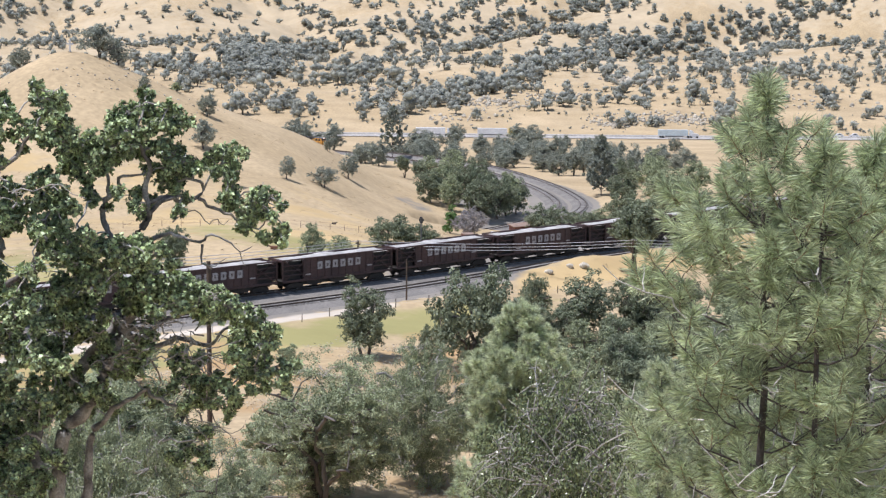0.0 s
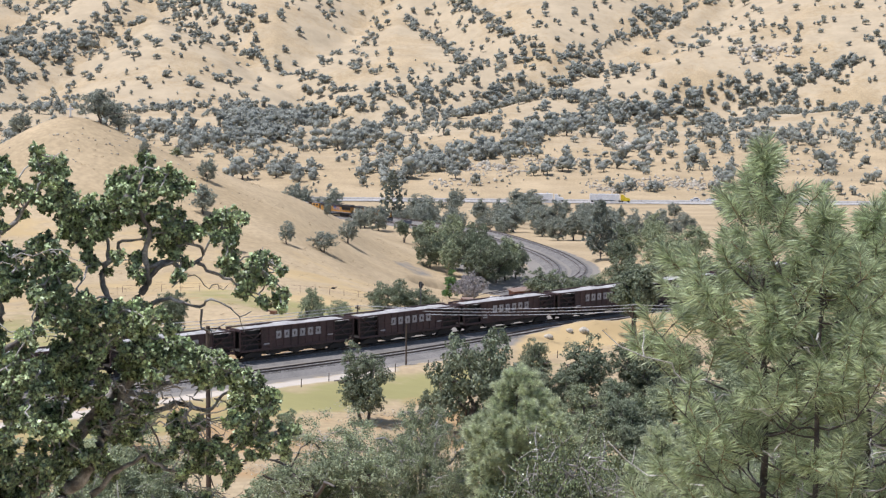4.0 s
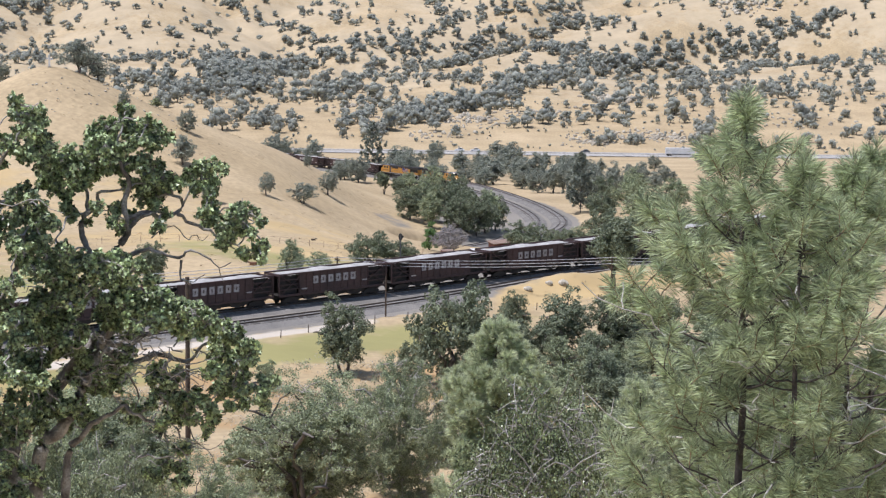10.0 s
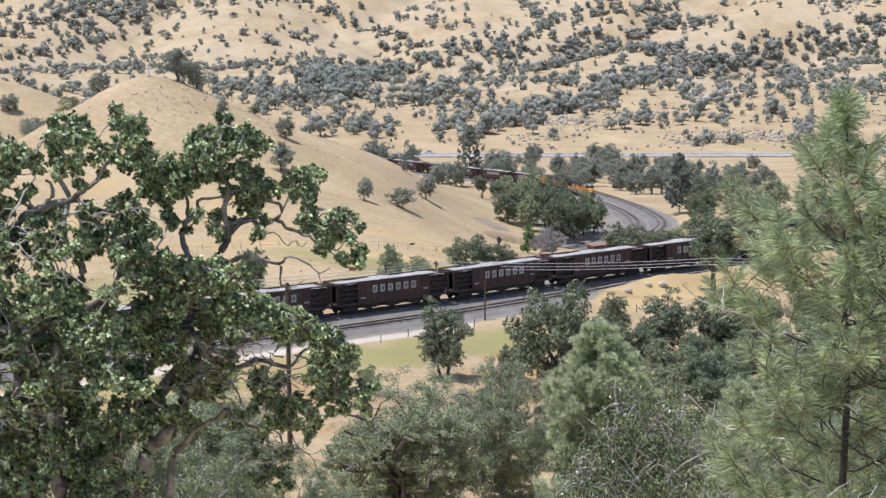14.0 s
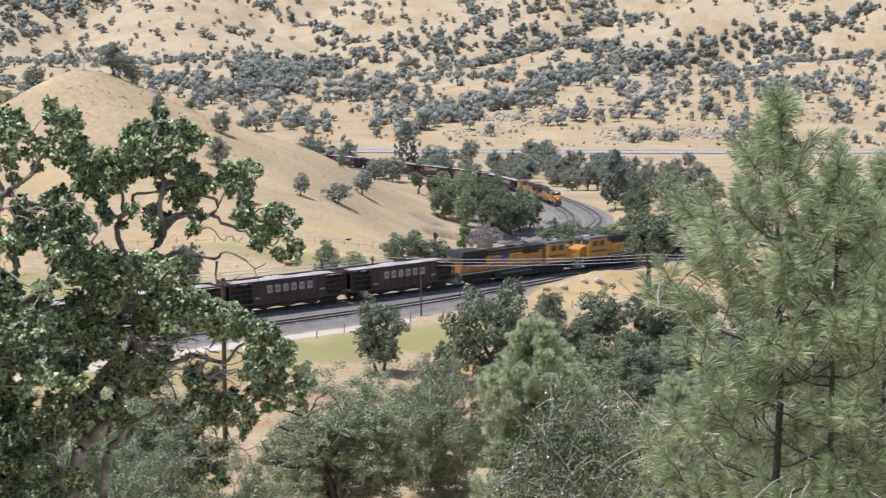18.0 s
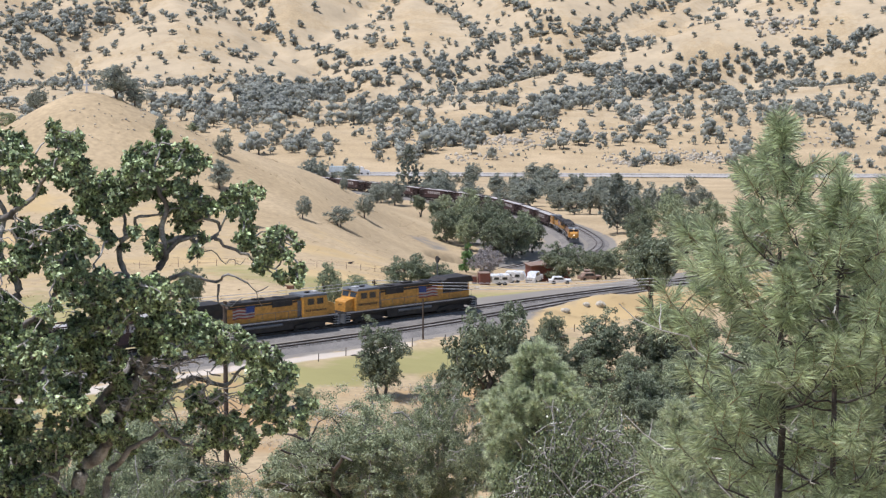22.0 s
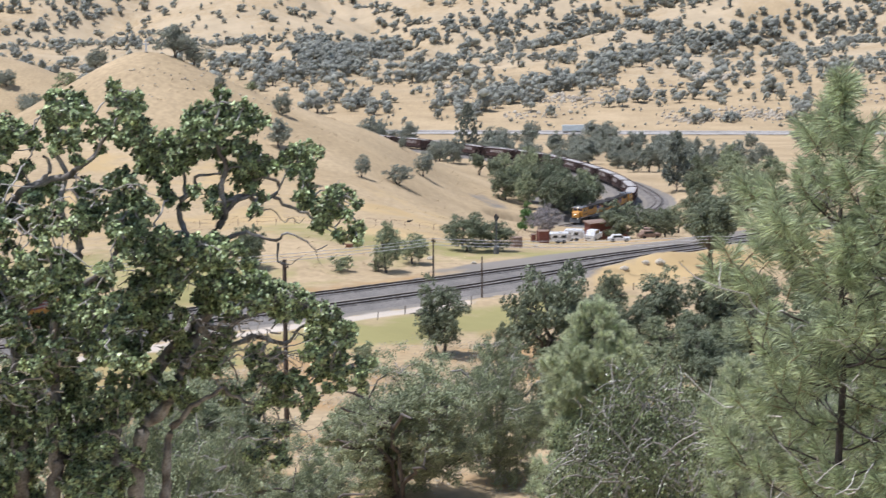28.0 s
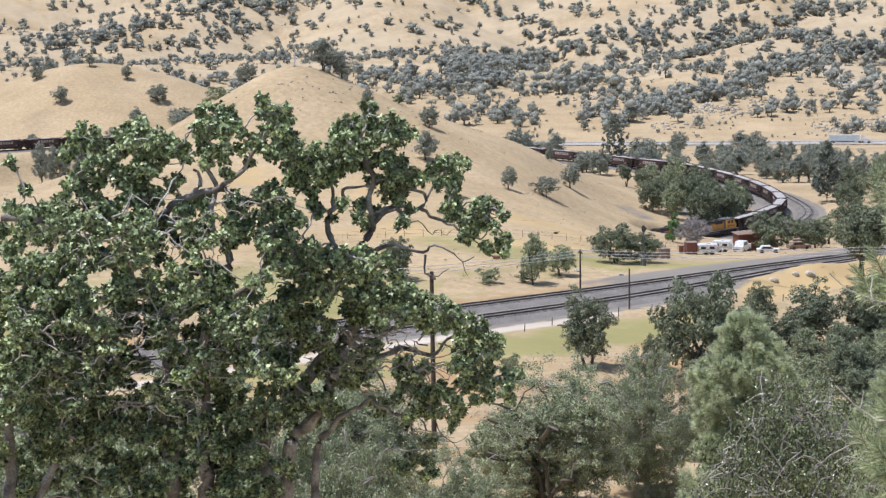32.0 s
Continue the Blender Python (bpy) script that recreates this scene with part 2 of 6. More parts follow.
SIDE = spline([(190, 425.5, 2.0), (90, 335.0, 1.0), (36.3, 285.6, 0.0), (19.3, 270.0, 0.0), (11.2, 260.9, 0.0), (-2.1, 246.6, 0.0), (-13, 236.9, 0.0),
               (-19.4, 231.4, 0.0), (-36, 217.8, 0.0), (-62, 201.0, -0.4), (-105, 187, -1.3), (-155, 193, -2.6)], 1.0)
OUTER = spline([(-20, 629, -18), (2, 601, -18), (17, 581, -18), (27, 554, -18), (34.5, 524, -18), (38.2, 497, -18), (37.8, 480, -18), (33.5, 463, -18),
                (26, 445, -18), (20, 437, -18)], 1.0)


HILL = (75.85, 52.6, 49.0, 62.0, 42.6, 0.56)   # place, widths, height and steepness of the hill in the loop


GULLIES_LOW = ([(-88, 1377), (-59, 1435), (-10, 1452), (28, 1484), (59, 1515), (95, 1545), (143, 1590), (192, 1625), (255, 1745), (290, 1845)],
               [(-129, 1133), (-115, 1166), (-98, 1208), (-82, 1273), (-62, 1331), (-42, 1427)],
               [(61, 1363), (105, 1384), (147, 1404), (195, 1471), (243, 1505), (281, 1482), (329, 1472), (379, 1451)])
GULLIES_HIGH = ([(-295, 1950), (-238, 1732), (-170, 1643), (-136, 1574), (-98, 1529), (-72, 1442)], [(-370, 1388), (-321, 1449), (-294, 1512), (-280, 1555), (-268, 1646), (-246, 1722)],
                [(3, 1740), (22, 1668), (53, 1611), (79, 1570)], [(-126, 1559), (-102, 1609), (-69, 1699), (-48, 1787)],
                [(-480, 1556), (-424, 1597), (-361, 1620), (-357, 1736), (-351, 1835)], [(114, 1560), (161, 1636), (202, 1712), (236, 1829)])
GULLIES = [spline([(x, y, 0) for x, y in g], 14.0) for g in GULLIES_LOW + GULLIES_HIGH]


def land(x, y):
    x, y = np.asarray(x, float), np.asarray(y, float)
    # the slope below the viewer
    d = np.hypot(x * 0.8, np.maximum(y, 0))
    z = -1.6 + 40.0 * np.clip(1 - d / 165, 0, 1) ** 2 + 6 * smooth(0, -60, y)
    # the meadow behind the upper line falls to the lower line, then the valley
    fall = -1.6 - 15.0 * smooth(262, 430, y - 0.25 * np.minimum(x, 60))
    far = np.maximum(y - 470, 0)
    valley = fall - 29.0 * np.clip(far / 520, 0, 1) ** 1.1
    z = np.where(y > 200, np.where(z > -1.5, z, -1.6) + (valley + 1.6), z)
    # the hill inside the loop
    dx, dy = x + HILL[0], y - 416
    sx = np.where(dx > 0, HILL[1], HILL[2])
    sy = np.where(dy > 0, 95.0, HILL[3])
    q = (dx / sx) ** 2 + (dy / sy) ** 2
    z = z + HILL[4] * np.exp(-(q + 0.02) ** HILL[5]) * (1 - smooth(42, 94, dx)) * (1 - smooth(-60, -150, dx))
    z = z + 2.1 * np.exp(-((x + 38) / 24) ** 2 - ((y - 455) / 42) ** 2)
    # a low ridge on the valley floor, left of the hill
    z = z + 41.0 * np.exp(-((x + 232) / 85) ** 2 - ((y - 815) / 70) ** 2)
    # hills over the valley
    r = np.hypot(x, y) * np.where(y > 0, 1.0, 0.0)
    u = np.maximum((r - 1030) / 1000, 0)
    left = smooth(-0.12, -0.26, x / np.maximum(y, 1.0))
    rise = np.interp(r, [1030, 1150, 1400, 1500, 1700, 1900, 2300, 3000, 4700], [0, 9, 29, 46, 104, 158, 205, 240, 330]) * (1 - 0.22 * left * smooth(1450, 1800, r))
    # behind the ridge on the left lies a valley, and then a far mountain
    gap = smooth(-0.155, -0.185, x / np.maximum(y, 1.0))
    rise = rise + gap * np.interp(r, [1820, 2300, 3000, 3600, 4700], [0, -75, -110, -60, 70])
    fold = waves(x * 1.3, y * 0.55, 330, 41, 2)
    z = z + np.where(u > 0, rise + 9 * fold * smooth(0.15, 0.6, u), 0)
    if np.any(u > 0):
        dip = np.zeros(np.shape(x))
        for g in GULLIES:
            dg, _ = away(x, y, g[::2])
            dip = np.maximum(dip, np.exp(-dg / 34.0))
        z = z - 25 * dip * smooth(0.1, 0.5, u)
    z = z + waves(x, y, 190, 5, 2) * 4.0 * smooth(0.0, 0.3, u)
    z = z + waves(x, y, 60, 7) * 0.35 * smooth(60, 200, y) + waves(x, y, 14, 8) * 0.05
    # beds of the two lines
    dm, zm = away(x, y, MAIN[::3])
    ds, zs = away(x, y, SIDE[::3])
    low = smooth(478, 432, y) * smooth(330, 345, y) * smooth(24, 8, x)
    wide = 20.0 - 15.0 * low
    z = z + (zm - 0.75 - z) * (1 - smooth(0.3 * wide, wide, dm)) * (1 - low * smooth(2, -5, x))
    z = z + (zs - 0.75 - z) * (1 - smooth(4, 11, ds))
    # a low bank before the upper line
    z = z + 1.9 * smooth(7, 17, x) * smooth(95, 60, x) * np.exp(-((y - (0.905 * x + 246.6)) / 3.2) ** 2) * (0.85 + 0.25 * waves(x, y, 17, 19, 2))
    return z


# ---- the ground ----
HIGHWAY = spline([(-700, 1040, -44.5), (-300, 1012, -44.6), (-80, 1001, -44.7), (60, 998, -44.9), (200, 1000, -45.1), (420, 1020, -45.4), (900, 1100, -46)], 10.0)


def roadbed(x, y):
    return away(x, y, HIGHWAY[::2])


def height(x, y):
    z = land(x, y)
    d, zr = roadbed(x, y)
    return z + (zr - 0.3 - z) * (1 - smooth(14, 45, d))


def build_ground():
    az = np.concatenate([np.linspace(-180, -24, 40)[:-1], np.linspace(-24, 14, 420), np.linspace(14, 180, 40)[1:-1]])
    r = np.concatenate([[0.01], np.linspace(0.5, 130, 40), np.linspace(132, 700, 330)[1:], 700 * np.exp(np.linspace(0, math.log(4700 / 700), 260))[1:]])
    A, R = np.meshgrid(np.radians(az), r, indexing="ij")
    X, Y = R * np.sin(A), R * np.cos(A)
    Z = np.empty_like(X)
    for i in range(0, len(az), 50):
        Z[i:i + 50] = height(X[i:i + 50], Y[i:i + 50])
    n, m = X.shape
    i, j = np.meshgrid(np.arange(n), np.arange(m - 1), indexing="ij")
    a, b = i * m + j, ((i + 1) % n) * m + j
    me = mesh("ground", np.stack([X, Y, Z], -1).reshape(-1, 3), np.stack([a, b, b + 1, a + 1], -1).reshape(-1, 4), GROUND, smooth_faces=True)
    x, y = X.ravel(), Y.ravel()
    dm, _ = away(x, y, MAIN[::3])
    ds, _ = away(x, y, SIDE[::3])
    front = y - (0.86 * x + 248)          # before or behind the upper line
    green = 0.85 * np.exp(-((front + 19) / 11) ** 2) * smooth(26, 4, x) + (0.45 + 0.3 * waves(x, y, 40, 91, 2)) * smooth(4, 14, front) * smooth(110, 60, front) * smooth(35, 10, x)
    pale = 0.85 * np.exp(-((front + 8.0) / 2.4) ** 2) * smooth(2, -8, x) + 0.5 * np.exp(-((front - 13.5) / 2.0) ** 2) * smooth(-6, -12, x)
    bare = 0 * x
    bare = bare + smooth(front * 0 + 232, front * 0 + 212, y + 0.1 * x) * smooth(60, 150, y) * (0.42 + 0.35 * waves(x, y, 26, 21))
    bare = bare + 0.6 * np.exp(-((front - 17) / 5) ** 2) * smooth(40, 20, x) * smooth(-70, -30, x) + 0.45 * smooth(30, 8, np.hypot(x - 18, (y - 335) * 0.7) / 1.3)
    bare = bare + 0.5 * np.exp(-((front - 75 - 0.1 * x) / 2.2) ** 2) * smooth(30, 0, x)
    gravel = 0.9 * smooth(8, 5.5, dm) * (y > 330) * (x > 6) + 0.8 * smooth(5.5, 4.5, np.minimum(dm, ds)) * (y < 330)
    gravel = np.maximum(gravel, 0.68 * smooth(22, 13, np.hypot((x - 19) * 1.2, (y - 470) * 0.62)))
    gravel = np.maximum(gravel, 0.9 * smooth(5.2, 3.6, away(x, y, OUTER[::3])[0]))
    gravel = np.maximum(gravel, 0.82 * smooth(7, 11, front) * smooth(27, 21, front) * smooth(-17, -2, x) * smooth(75, 50, x))
    gravel = np.maximum(gravel, 0.5 * smooth(8, 3, np.hypot((x + 3) * 1.1, (y - 440) * 0.6)))
    # grass tone paled past 1000 m, in patches, to paint in some haze
    scrub = 0.75 * smooth(1000, 1400, y) * np.clip(0.8 + 0.5 * waves(x, y, 90, 31), 0, 1)
    # ground turns blue-grey with distance: painted haze over the far mountain
    hazed = smooth(2500, 3200, np.hypot(x, y))
    golden = 0.8 * smooth(7, 15, x) * smooth(110, 80, x) * np.exp(-((y - (0.905 * x + 242)) / 7.5) ** 2)
    golden = golden + (0.42 + 0.25 * waves(x, y, 34, 23, 2)) * smooth(276, 300, y - 0.3 * x) * smooth(395, 350, y) * smooth(25, 0, x) * smooth(-120, -70, x)
    golden = golden + 0.45 * smooth(-28, -36, front) * smooth(90, 140, y) * np.clip(waves(x, y, 21, 29, 2), 0, 1)
    for key, value in (("golden", golden), ("far_haze", hazed), ("pale", pale), ("green", green), ("bare", bare), ("gravel", gravel), ("scrub", scrub)):
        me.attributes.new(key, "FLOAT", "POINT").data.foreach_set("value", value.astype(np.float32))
    tagged(new("ground", me), "dry straw-coloured grass hills with bare trails", "ground", kind="structure")


def ribbon(way, offsets, name, mat):
    """A sheet laid along a way; offsets: (across, up) of its cross-section."""
    w = np.asarray(way, float)
    d = np.gradient(w[:, :2], axis=0)
    d /= np.linalg.norm(d, axis=1)[:, None]
    left = np.stack([-d[:, 1], d[:, 0]], 1)
    V = np.stack([np.concatenate([w[:, :2] + left * o, w[:, 2:3] + u], 1) for o, u in offsets], 1)
    n, k = V.shape[:2]
    i, j = np.meshgrid(np.arange(n - 1), np.arange(k - 1), indexing="ij")
    a = i * k + j
    return mesh(name, V.reshape(-1, 3), np.stack([a, a + 1, a + k + 1, a + k], -1).reshape(-1, 4), mat)


def build_line(way, name, wide):
    bed = tagged(new("ballast_" + name, ribbon(way, [(-wide - 1.5, -0.95), (-wide, -0.32), (wide, -0.32), (wide + 1.5, -0.95)], "ballast", BALLAST)),
                 "grey crushed-stone ballast bed of the railway", "ballast", kind="structure")
    track = thing("railway_track_" + name, "steel rails on dark wooden sleepers in grey ballast", "railway track", kind="structure")
    for o in (-0.755, 0.755):
        part("rail", ribbon(way, [(o - 0.07, -0.17), (o - 0.02, -0.14), (o - 0.036, -0.03), (o - 0.036, 0.0), (o + 0.036, 0.0), (o + 0.036, -0.03), (o + 0.02, -0.14), (o + 0.07, -0.17)], "rail", RAIL), RAIL, track)
    fine = spline(way[::4], 0.58)
    d = np.gradient(fine[:, :2], axis=0)
    d /= np.linalg.norm(d, axis=1)[:, None]
    V, Q = [], []
    cube = np.array([(sx, sy, sz) for sx in (-1, 1) for sy in (-1, 1) for sz in (-1, 1)], float) * (0.115, 1.3, 0.1)
    quads = np.array([(0, 1, 3, 2), (4, 6, 7, 5), (0, 4, 5, 1), (2, 3, 7, 6), (1, 5, 7, 3)])
    for k, (p, t) in enumerate(zip(fine, d)):
        x = np.array([t[0], t[1], 0])
        y = np.array([-t[1], t[0], 0])
        V.append(p + (0, 0, -0.27) + cube[:, :1] * x + cube[:, 1:2] * y + cube[:, 2:] * (0, 0, 1))
        Q.append(quads + 8 * k)
    tagged(part("sleepers", mesh("sleepers", np.vstack(V), np.vstack(Q), SLEEPER), SLEEPER, track), kind="stuff")


build_ground()
build_line(MAIN, "main", 1.75)
build_line(SIDE, "side", 1.75)
build_line(OUTER, "outer", 1.75)
tagged(new("road", ribbon(HIGHWAY, [(-11, 0.02), (-10.5, 0.12), (10.5, 0.12), (11, 0.02)], "road", ROAD)), "pale grey highway across the valley", "road", kind="structure")


# ---- rolling stock ----
def wheelset(parent, x, r=0.46):
    bm = bmesh.new()
    for y in (-0.76, 0.76):
        rod((x, y - 0.065, r), (x, y + 0.065, r), r, bm, 14)
    rod((x, -0.8, r), (x, 0.8, r), 0.08, bm, 6)
    part("wheelset", bm, DARK, parent)


def bogie(parent, x, wheels, base):
    bm = bmesh.new()
    for y in (-1.02, 1.02):
        prism([(x - base / 2 - 0.35, 0.40), (x - base / 2 - 0.35, 0.66), (x - 0.5, 0.90), (x + 0.5, 0.90), (x + base / 2 + 0.35, 0.66), (x + base / 2 + 0.35, 0.40), (x + 0.35, 0.30), (x - 0.35, 0.30)],
              y - 0.09, y + 0.09, bm)
    box(x - 0.25, x + 0.25, -1.0, 1.0, 0.55, 0.95, 0, bm)
    b = part("bogie", bm, DARK, parent)
    for k in range(wheels):
        wheelset(b, x + base * (k / (wheels - 1) - 0.5))


def ladder(parent, x, y, z0, z1, wide=0.42, mat=None):
    bm = bmesh.new()
    for s in (-wide / 2, wide / 2):
        rod((x + s, y, z0), (x + s, y, z1), 0.022, bm, 5)
    for k in range(int((z1 - z0) / 0.36) + 1):
        z = z0 + 0.12 + 0.36 * k
        if z < z1:
            rod((x - wide / 2, y, z), (x + wide / 2, y, z), 0.018, bm, 5)
    part("ladder", bm, mat or BROWN, parent)


def build_hopper():
    """An open ballast hopper, 17.2 m over its end sills, running along x."""
    car = thing("hopper_wagon", "oxide-red open hopper wagon heaped with pale ballast", "train wagon", group="hopper wagons of the trains")
    side, z0, z1 = 5.6, 1.32, 3.86
    # tub: sides, slope sheets and top, with the thickness of its walls
    bm = bmesh.new()
    for y in (-1.52, 1.52):
        s = 1 if y > 0 else -1
        prism([(-side, z0), (-side, z1), (side, z1), (side, z0)], y - 0.03, y + 0.03, bm)
    for s in (-1, 1):
        prism([(s * 8.2, z1 - 0.3), (s * 8.2, z1), (s * 8.12, z1), (s * 8.12, z1 - 0.26), (s * 3.6, 1.0), (s * 3.6, 0.92)], -1.49, 1.49, bm)
    part("tub", bm, BROWN, car)
    for y in (-1.56, 1.56):
        part("top_chord", box(-8.65, 8.65, y - 0.07, y + 0.07, z1 - 0.06, z1 + 0.12, 0.02), BROWN, car)
        part("side_sill", box(-8.65, 8.65, y - 0.06, y + 0.06, 1.08, 1.36, 0.02), BROWN, car)
        for k in range(11):
            x = -side + 0.12 + k * (2 * side - 0.24) / 10
            part("side_rib", box(x - 0.055, x + 0.055, min(y, y * 1.045), max(y, y * 1.045), 1.36, z1 - 0.06), BROWN, car)
        # six light-coloured plain blocks in a row, and small stencilled data
        f = y * 1.046
        for k in range(6):
            x = -3.0 + k * 1.2
            bm = bmesh.new()
            for x0, x1, za, zb in ((-0.38, -0.1, 2.4, 3.34), (0.1, 0.38, 2.4, 3.34), (-0.11, 0.11, 2.4, 2.68), (-0.11, 0.11, 3.06, 3.34)):
                box(x + x0, x + x1, min(f, f * 1.005), max(f, f * 1.005), za, zb, 0, bm)
            part("side_mark", bm, MARK, car, "faded white painted block mark")
        for x, w, z in ((-4.9, 0.8, 2.1), (4.8, 0.8, 1.8)):
            part("data_mark", box(x - w / 2, x + w / 2, min(f, f * 1.004), max(f, f * 1.004), z, z + 0.16), MARK, car, "small white stencilled line")
    for s in (-1, 1):
        x = s * 8.6
        part("end_platform", box(min(x, x - s * 2.4), max(x, x - s * 2.4), -1.5, 1.5, 1.14, 1.24), DARK, car)
        for y in (-1.5, 1.5):
            part("corner_post", box(x - 0.07, x + 0.07, y - 0.06, y + 0.06, 1.2, z1), BROWN, car)
            part("end_brace", rod((x - s * 0.2, y, 1.3), (s * side, y, 3.3), 0.06, None, 6), BROWN, car)
            for z in (1.95, 2.55, 3.15):
                part("end_rail", box(min(x, s * side), max(x, s * side), y - 0.035, y + 0.035, z - 0.07, z + 0.07), BROWN, car)
        # dark plates added to give the shade seen between the end rails
        for y in (-1.12, 1.12):
            part("end_shade", prism([(s * side, 1.2), (s * side, 3.6), (s * 8.55, 3.6), (s * 8.55, 2.2), (s * 8.2, 1.0), (s * side, 1.0)], y - 0.03, y + 0.03), DARK, car)
        part("end_beam", box(min(x, x - s * 0.08), max(x, x - s * 0.08), -1.5, 1.5, z1 - 0.2, z1), BROWN, car)
        ladder(car, x - s * 0.45, 1.6, 1.2, z1)
        ladder(car, x - s * 0.45, -1.6, 1.2, z1)
        part("coupler", box(s * 8.3 - 0.2 + s * 0.35, s * 8.3 + 0.2 + s * 0.35, -0.14, 0.14, 0.72, 1.0, 0.03), DARK, car)
        bogie(car, s * 6.45, 2, 1.78)
    part("centre_sill", box(-8.4, 8.4, -0.3, 0.3, 0.62, 1.14), DARK, car)
    # plain dark plates added to close the bright gaps under the tub
    for y in (-0.95, 0.95):
        part("dark_skirt", box(-5.4, 5.4, y - 0.05, y + 0.05, 0.55, 1.1), DARK, car)
    for x in (-3.5, 0, 3.5):
        part("hopper_pocket", prism([(x - 1.72, 1.33), (x + 1.72, 1.33), (x + 0.9, 0.5), (x - 0.9, 0.5)], -1.3, 1.3), DARK, car)
        bm = bmesh.new()
        for y in (-0.75, 0.75):
            made = bmesh.ops.create_cone(bm, cap_ends=True, segments=4, radius1=0.55, radius2=1.25, depth=0.95,
                                         matrix=Matrix.Translation((x, y, 0.86)) @ Matrix.Rotation(radians(45), 4, "Z"))
        part("chute", bm, DARK, car)
    # heaped stone
    u = np.linspace(-1, 1, 33)
    v = np.linspace(-1, 1, 9)
    U, W = np.meshgrid(u, v, indexing="ij")
    H = z1 - 0.12 + 0.42 * (1 - np.abs(W) ** 1.6) * (1 - np.abs(U) ** 5) * (0.75 + 0.35 * np.sin(U * 7.0 + 0.6) * 0.7) + np.random.RandomState(3).uniform(-0.05, 0.05, U.shape)
    i, j = np.meshgrid(np.arange(32), np.arange(8), indexing="ij")
    a = i * 9 + j
    part("stone_load", mesh("stone_load", np.stack([U * 8.0, W * 1.47, H], -1).reshape(-1, 3), np.stack([a, a + 9, a + 10, a + 1], -1).reshape(-1, 4), STONE, smooth_faces=True), STONE, car, "heap of pale crushed stone")
    return car


def build_loco(lamp, lit):
    """A six-axle diesel, 22.6 m long, its cab towards +x."""
    car = thing("diesel_locomotive", "yellow and grey six-axle diesel locomotive with " + lit + " headlights", "locomotive", group="locomotives of the trains")
    part("frame", box(-11.0, 11.0, -1.5, 1.5, 1.32, 1.72, 0.04), DARK, car)
    for y in (-1.505, 1.505):
        part("sill_stripe", box(-10.9, 10.9, min(y, y * 1.006), max(y, y * 1.006), 1.56, 1.72), MARK, car, "pale reflective stripe along the sill")
    part("fuel_tank", prism([(-4.2, 0.42), (-4.4, 0.75), (-4.4, 1.32), (4.2, 1.32), (4.2, 0.75), (4.0, 0.42)], -1.4, 1.4), DARK, car)
    part("underframe", box(-10.9, 10.9, -0.9, 0.9, 0.62, 1.318), DARK, car)
    for y in (-1.38, 1.38):
        part("air_tank", rod((-3.2, y * 1.03, 1.13), (2.4, y * 1.03, 1.13), 0.17, None, 10), GREY, car)
    for x in (-7.0, 6.9):
        bogie(car, x, 3, 3.9)
    # long hood with a chamfered top
    hood = bmesh.new()
    for x0, x1 in ((-10.2, 5.6),):
        ring = [(-1.0, 1.72), (-1.0, 3.95), (-0.72, 4.22), (0.72, 4.22), (1.0, 3.95), (1.0, 1.72)]
        a = [hood.verts.new((x0, y, z)) for y, z in ring]
        b = [hood.verts.new((x1, y, z)) for y, z in ring]
        hood.faces.new(a)
        hood.faces.new(b[::-1])
        for i in range(6):
            hood.faces.new((a[(i + 1) % 6], a[i], b[i], b[(i + 1) % 6]))
        bmesh.ops.recalc_face_normals(hood, faces=hood.faces)
    part("long_hood", hood, YELLOW, car)
    part("hood_roof", box(-10.22, 5.55, -1.02, 1.02, 3.86, 4.30, 0.1), DARK, car)
    part("hood_band", box(-5.5, 5.58, -1.015, 1.015, 3.6, 3.857), DARK, car, "dark band of vents along the hood top")
    # radiator wings at the back, dark grilles below them
    part("radiator", prism([(-10.6, 3.75), (-10.2, 4.55), (-6.0, 4.55), (-5.4, 4.25), (-5.4, 3.75)], -1.5, 1.5), DARK, car, "flared dark radiator")
    for y in (-1.02, 1.02):
        part("grille", box(-10.0, -5.6, min(y, y * 1.03), max(y, y * 1.03), 2.55, 3.72), DARK, car, "dark cooling grille")
        part("air_intake", box(1.2, 4.2, min(y, y * 1.12), max(y, y * 1.12), 3.3, 4.0, 0.03), DARK, car)
        for k in range(9):
            x = -4.9 + k * 0.98
            part("hood_door", box(x, x + 0.9, min(y, y * 1.02), max(y, y * 1.02), 1.95, 3.55, 0.01), YELLOW, car)
        # wind-blown flag shape: blue field, white and red bars
        for k in range(7):
            zz = 2.25 + k * 0.19
            part("flag_stripe", prism([(-4.6, zz), (-4.6, zz + 0.17), (-3.7, zz + 0.30), (-2.7, zz + 0.16), (-1.4, zz + 0.26), (-1.4, zz + 0.09), (-2.7, zz), (-3.7, zz + 0.13)],
                                      min(y * 1.03, y * 1.035), max(y * 1.03, y * 1.035)), (RED, MARK)[k % 2], car, "red bar of a flag" if k % 2 == 0 else "white bar of a flag")
        part("flag_field", prism([(-2.7, 2.95), (-2.7, 3.75), (-1.4, 3.85), (-1.4, 3.05)], min(y * 1.036, y * 1.04), max(y * 1.036, y * 1.04)), BLUE, car, "blue flag field")
        bm = bmesh.new()
        for k in range(12):
            x = 6.0 + 0.26 * k
            if x < 8.9:
                box(x, x + 0.16, min(y * 1.515, y * 1.52), max(y * 1.515, y * 1.52), 2.36, 2.62, 0, bm)
        part("number_strip", bm, DARK, car, "row of small dark bars")
        # handrail with its posts
        bm = rod((-10.4, y * 1.45, 2.72), (5.4, y * 1.45, 2.72), 0.028, None, 6)
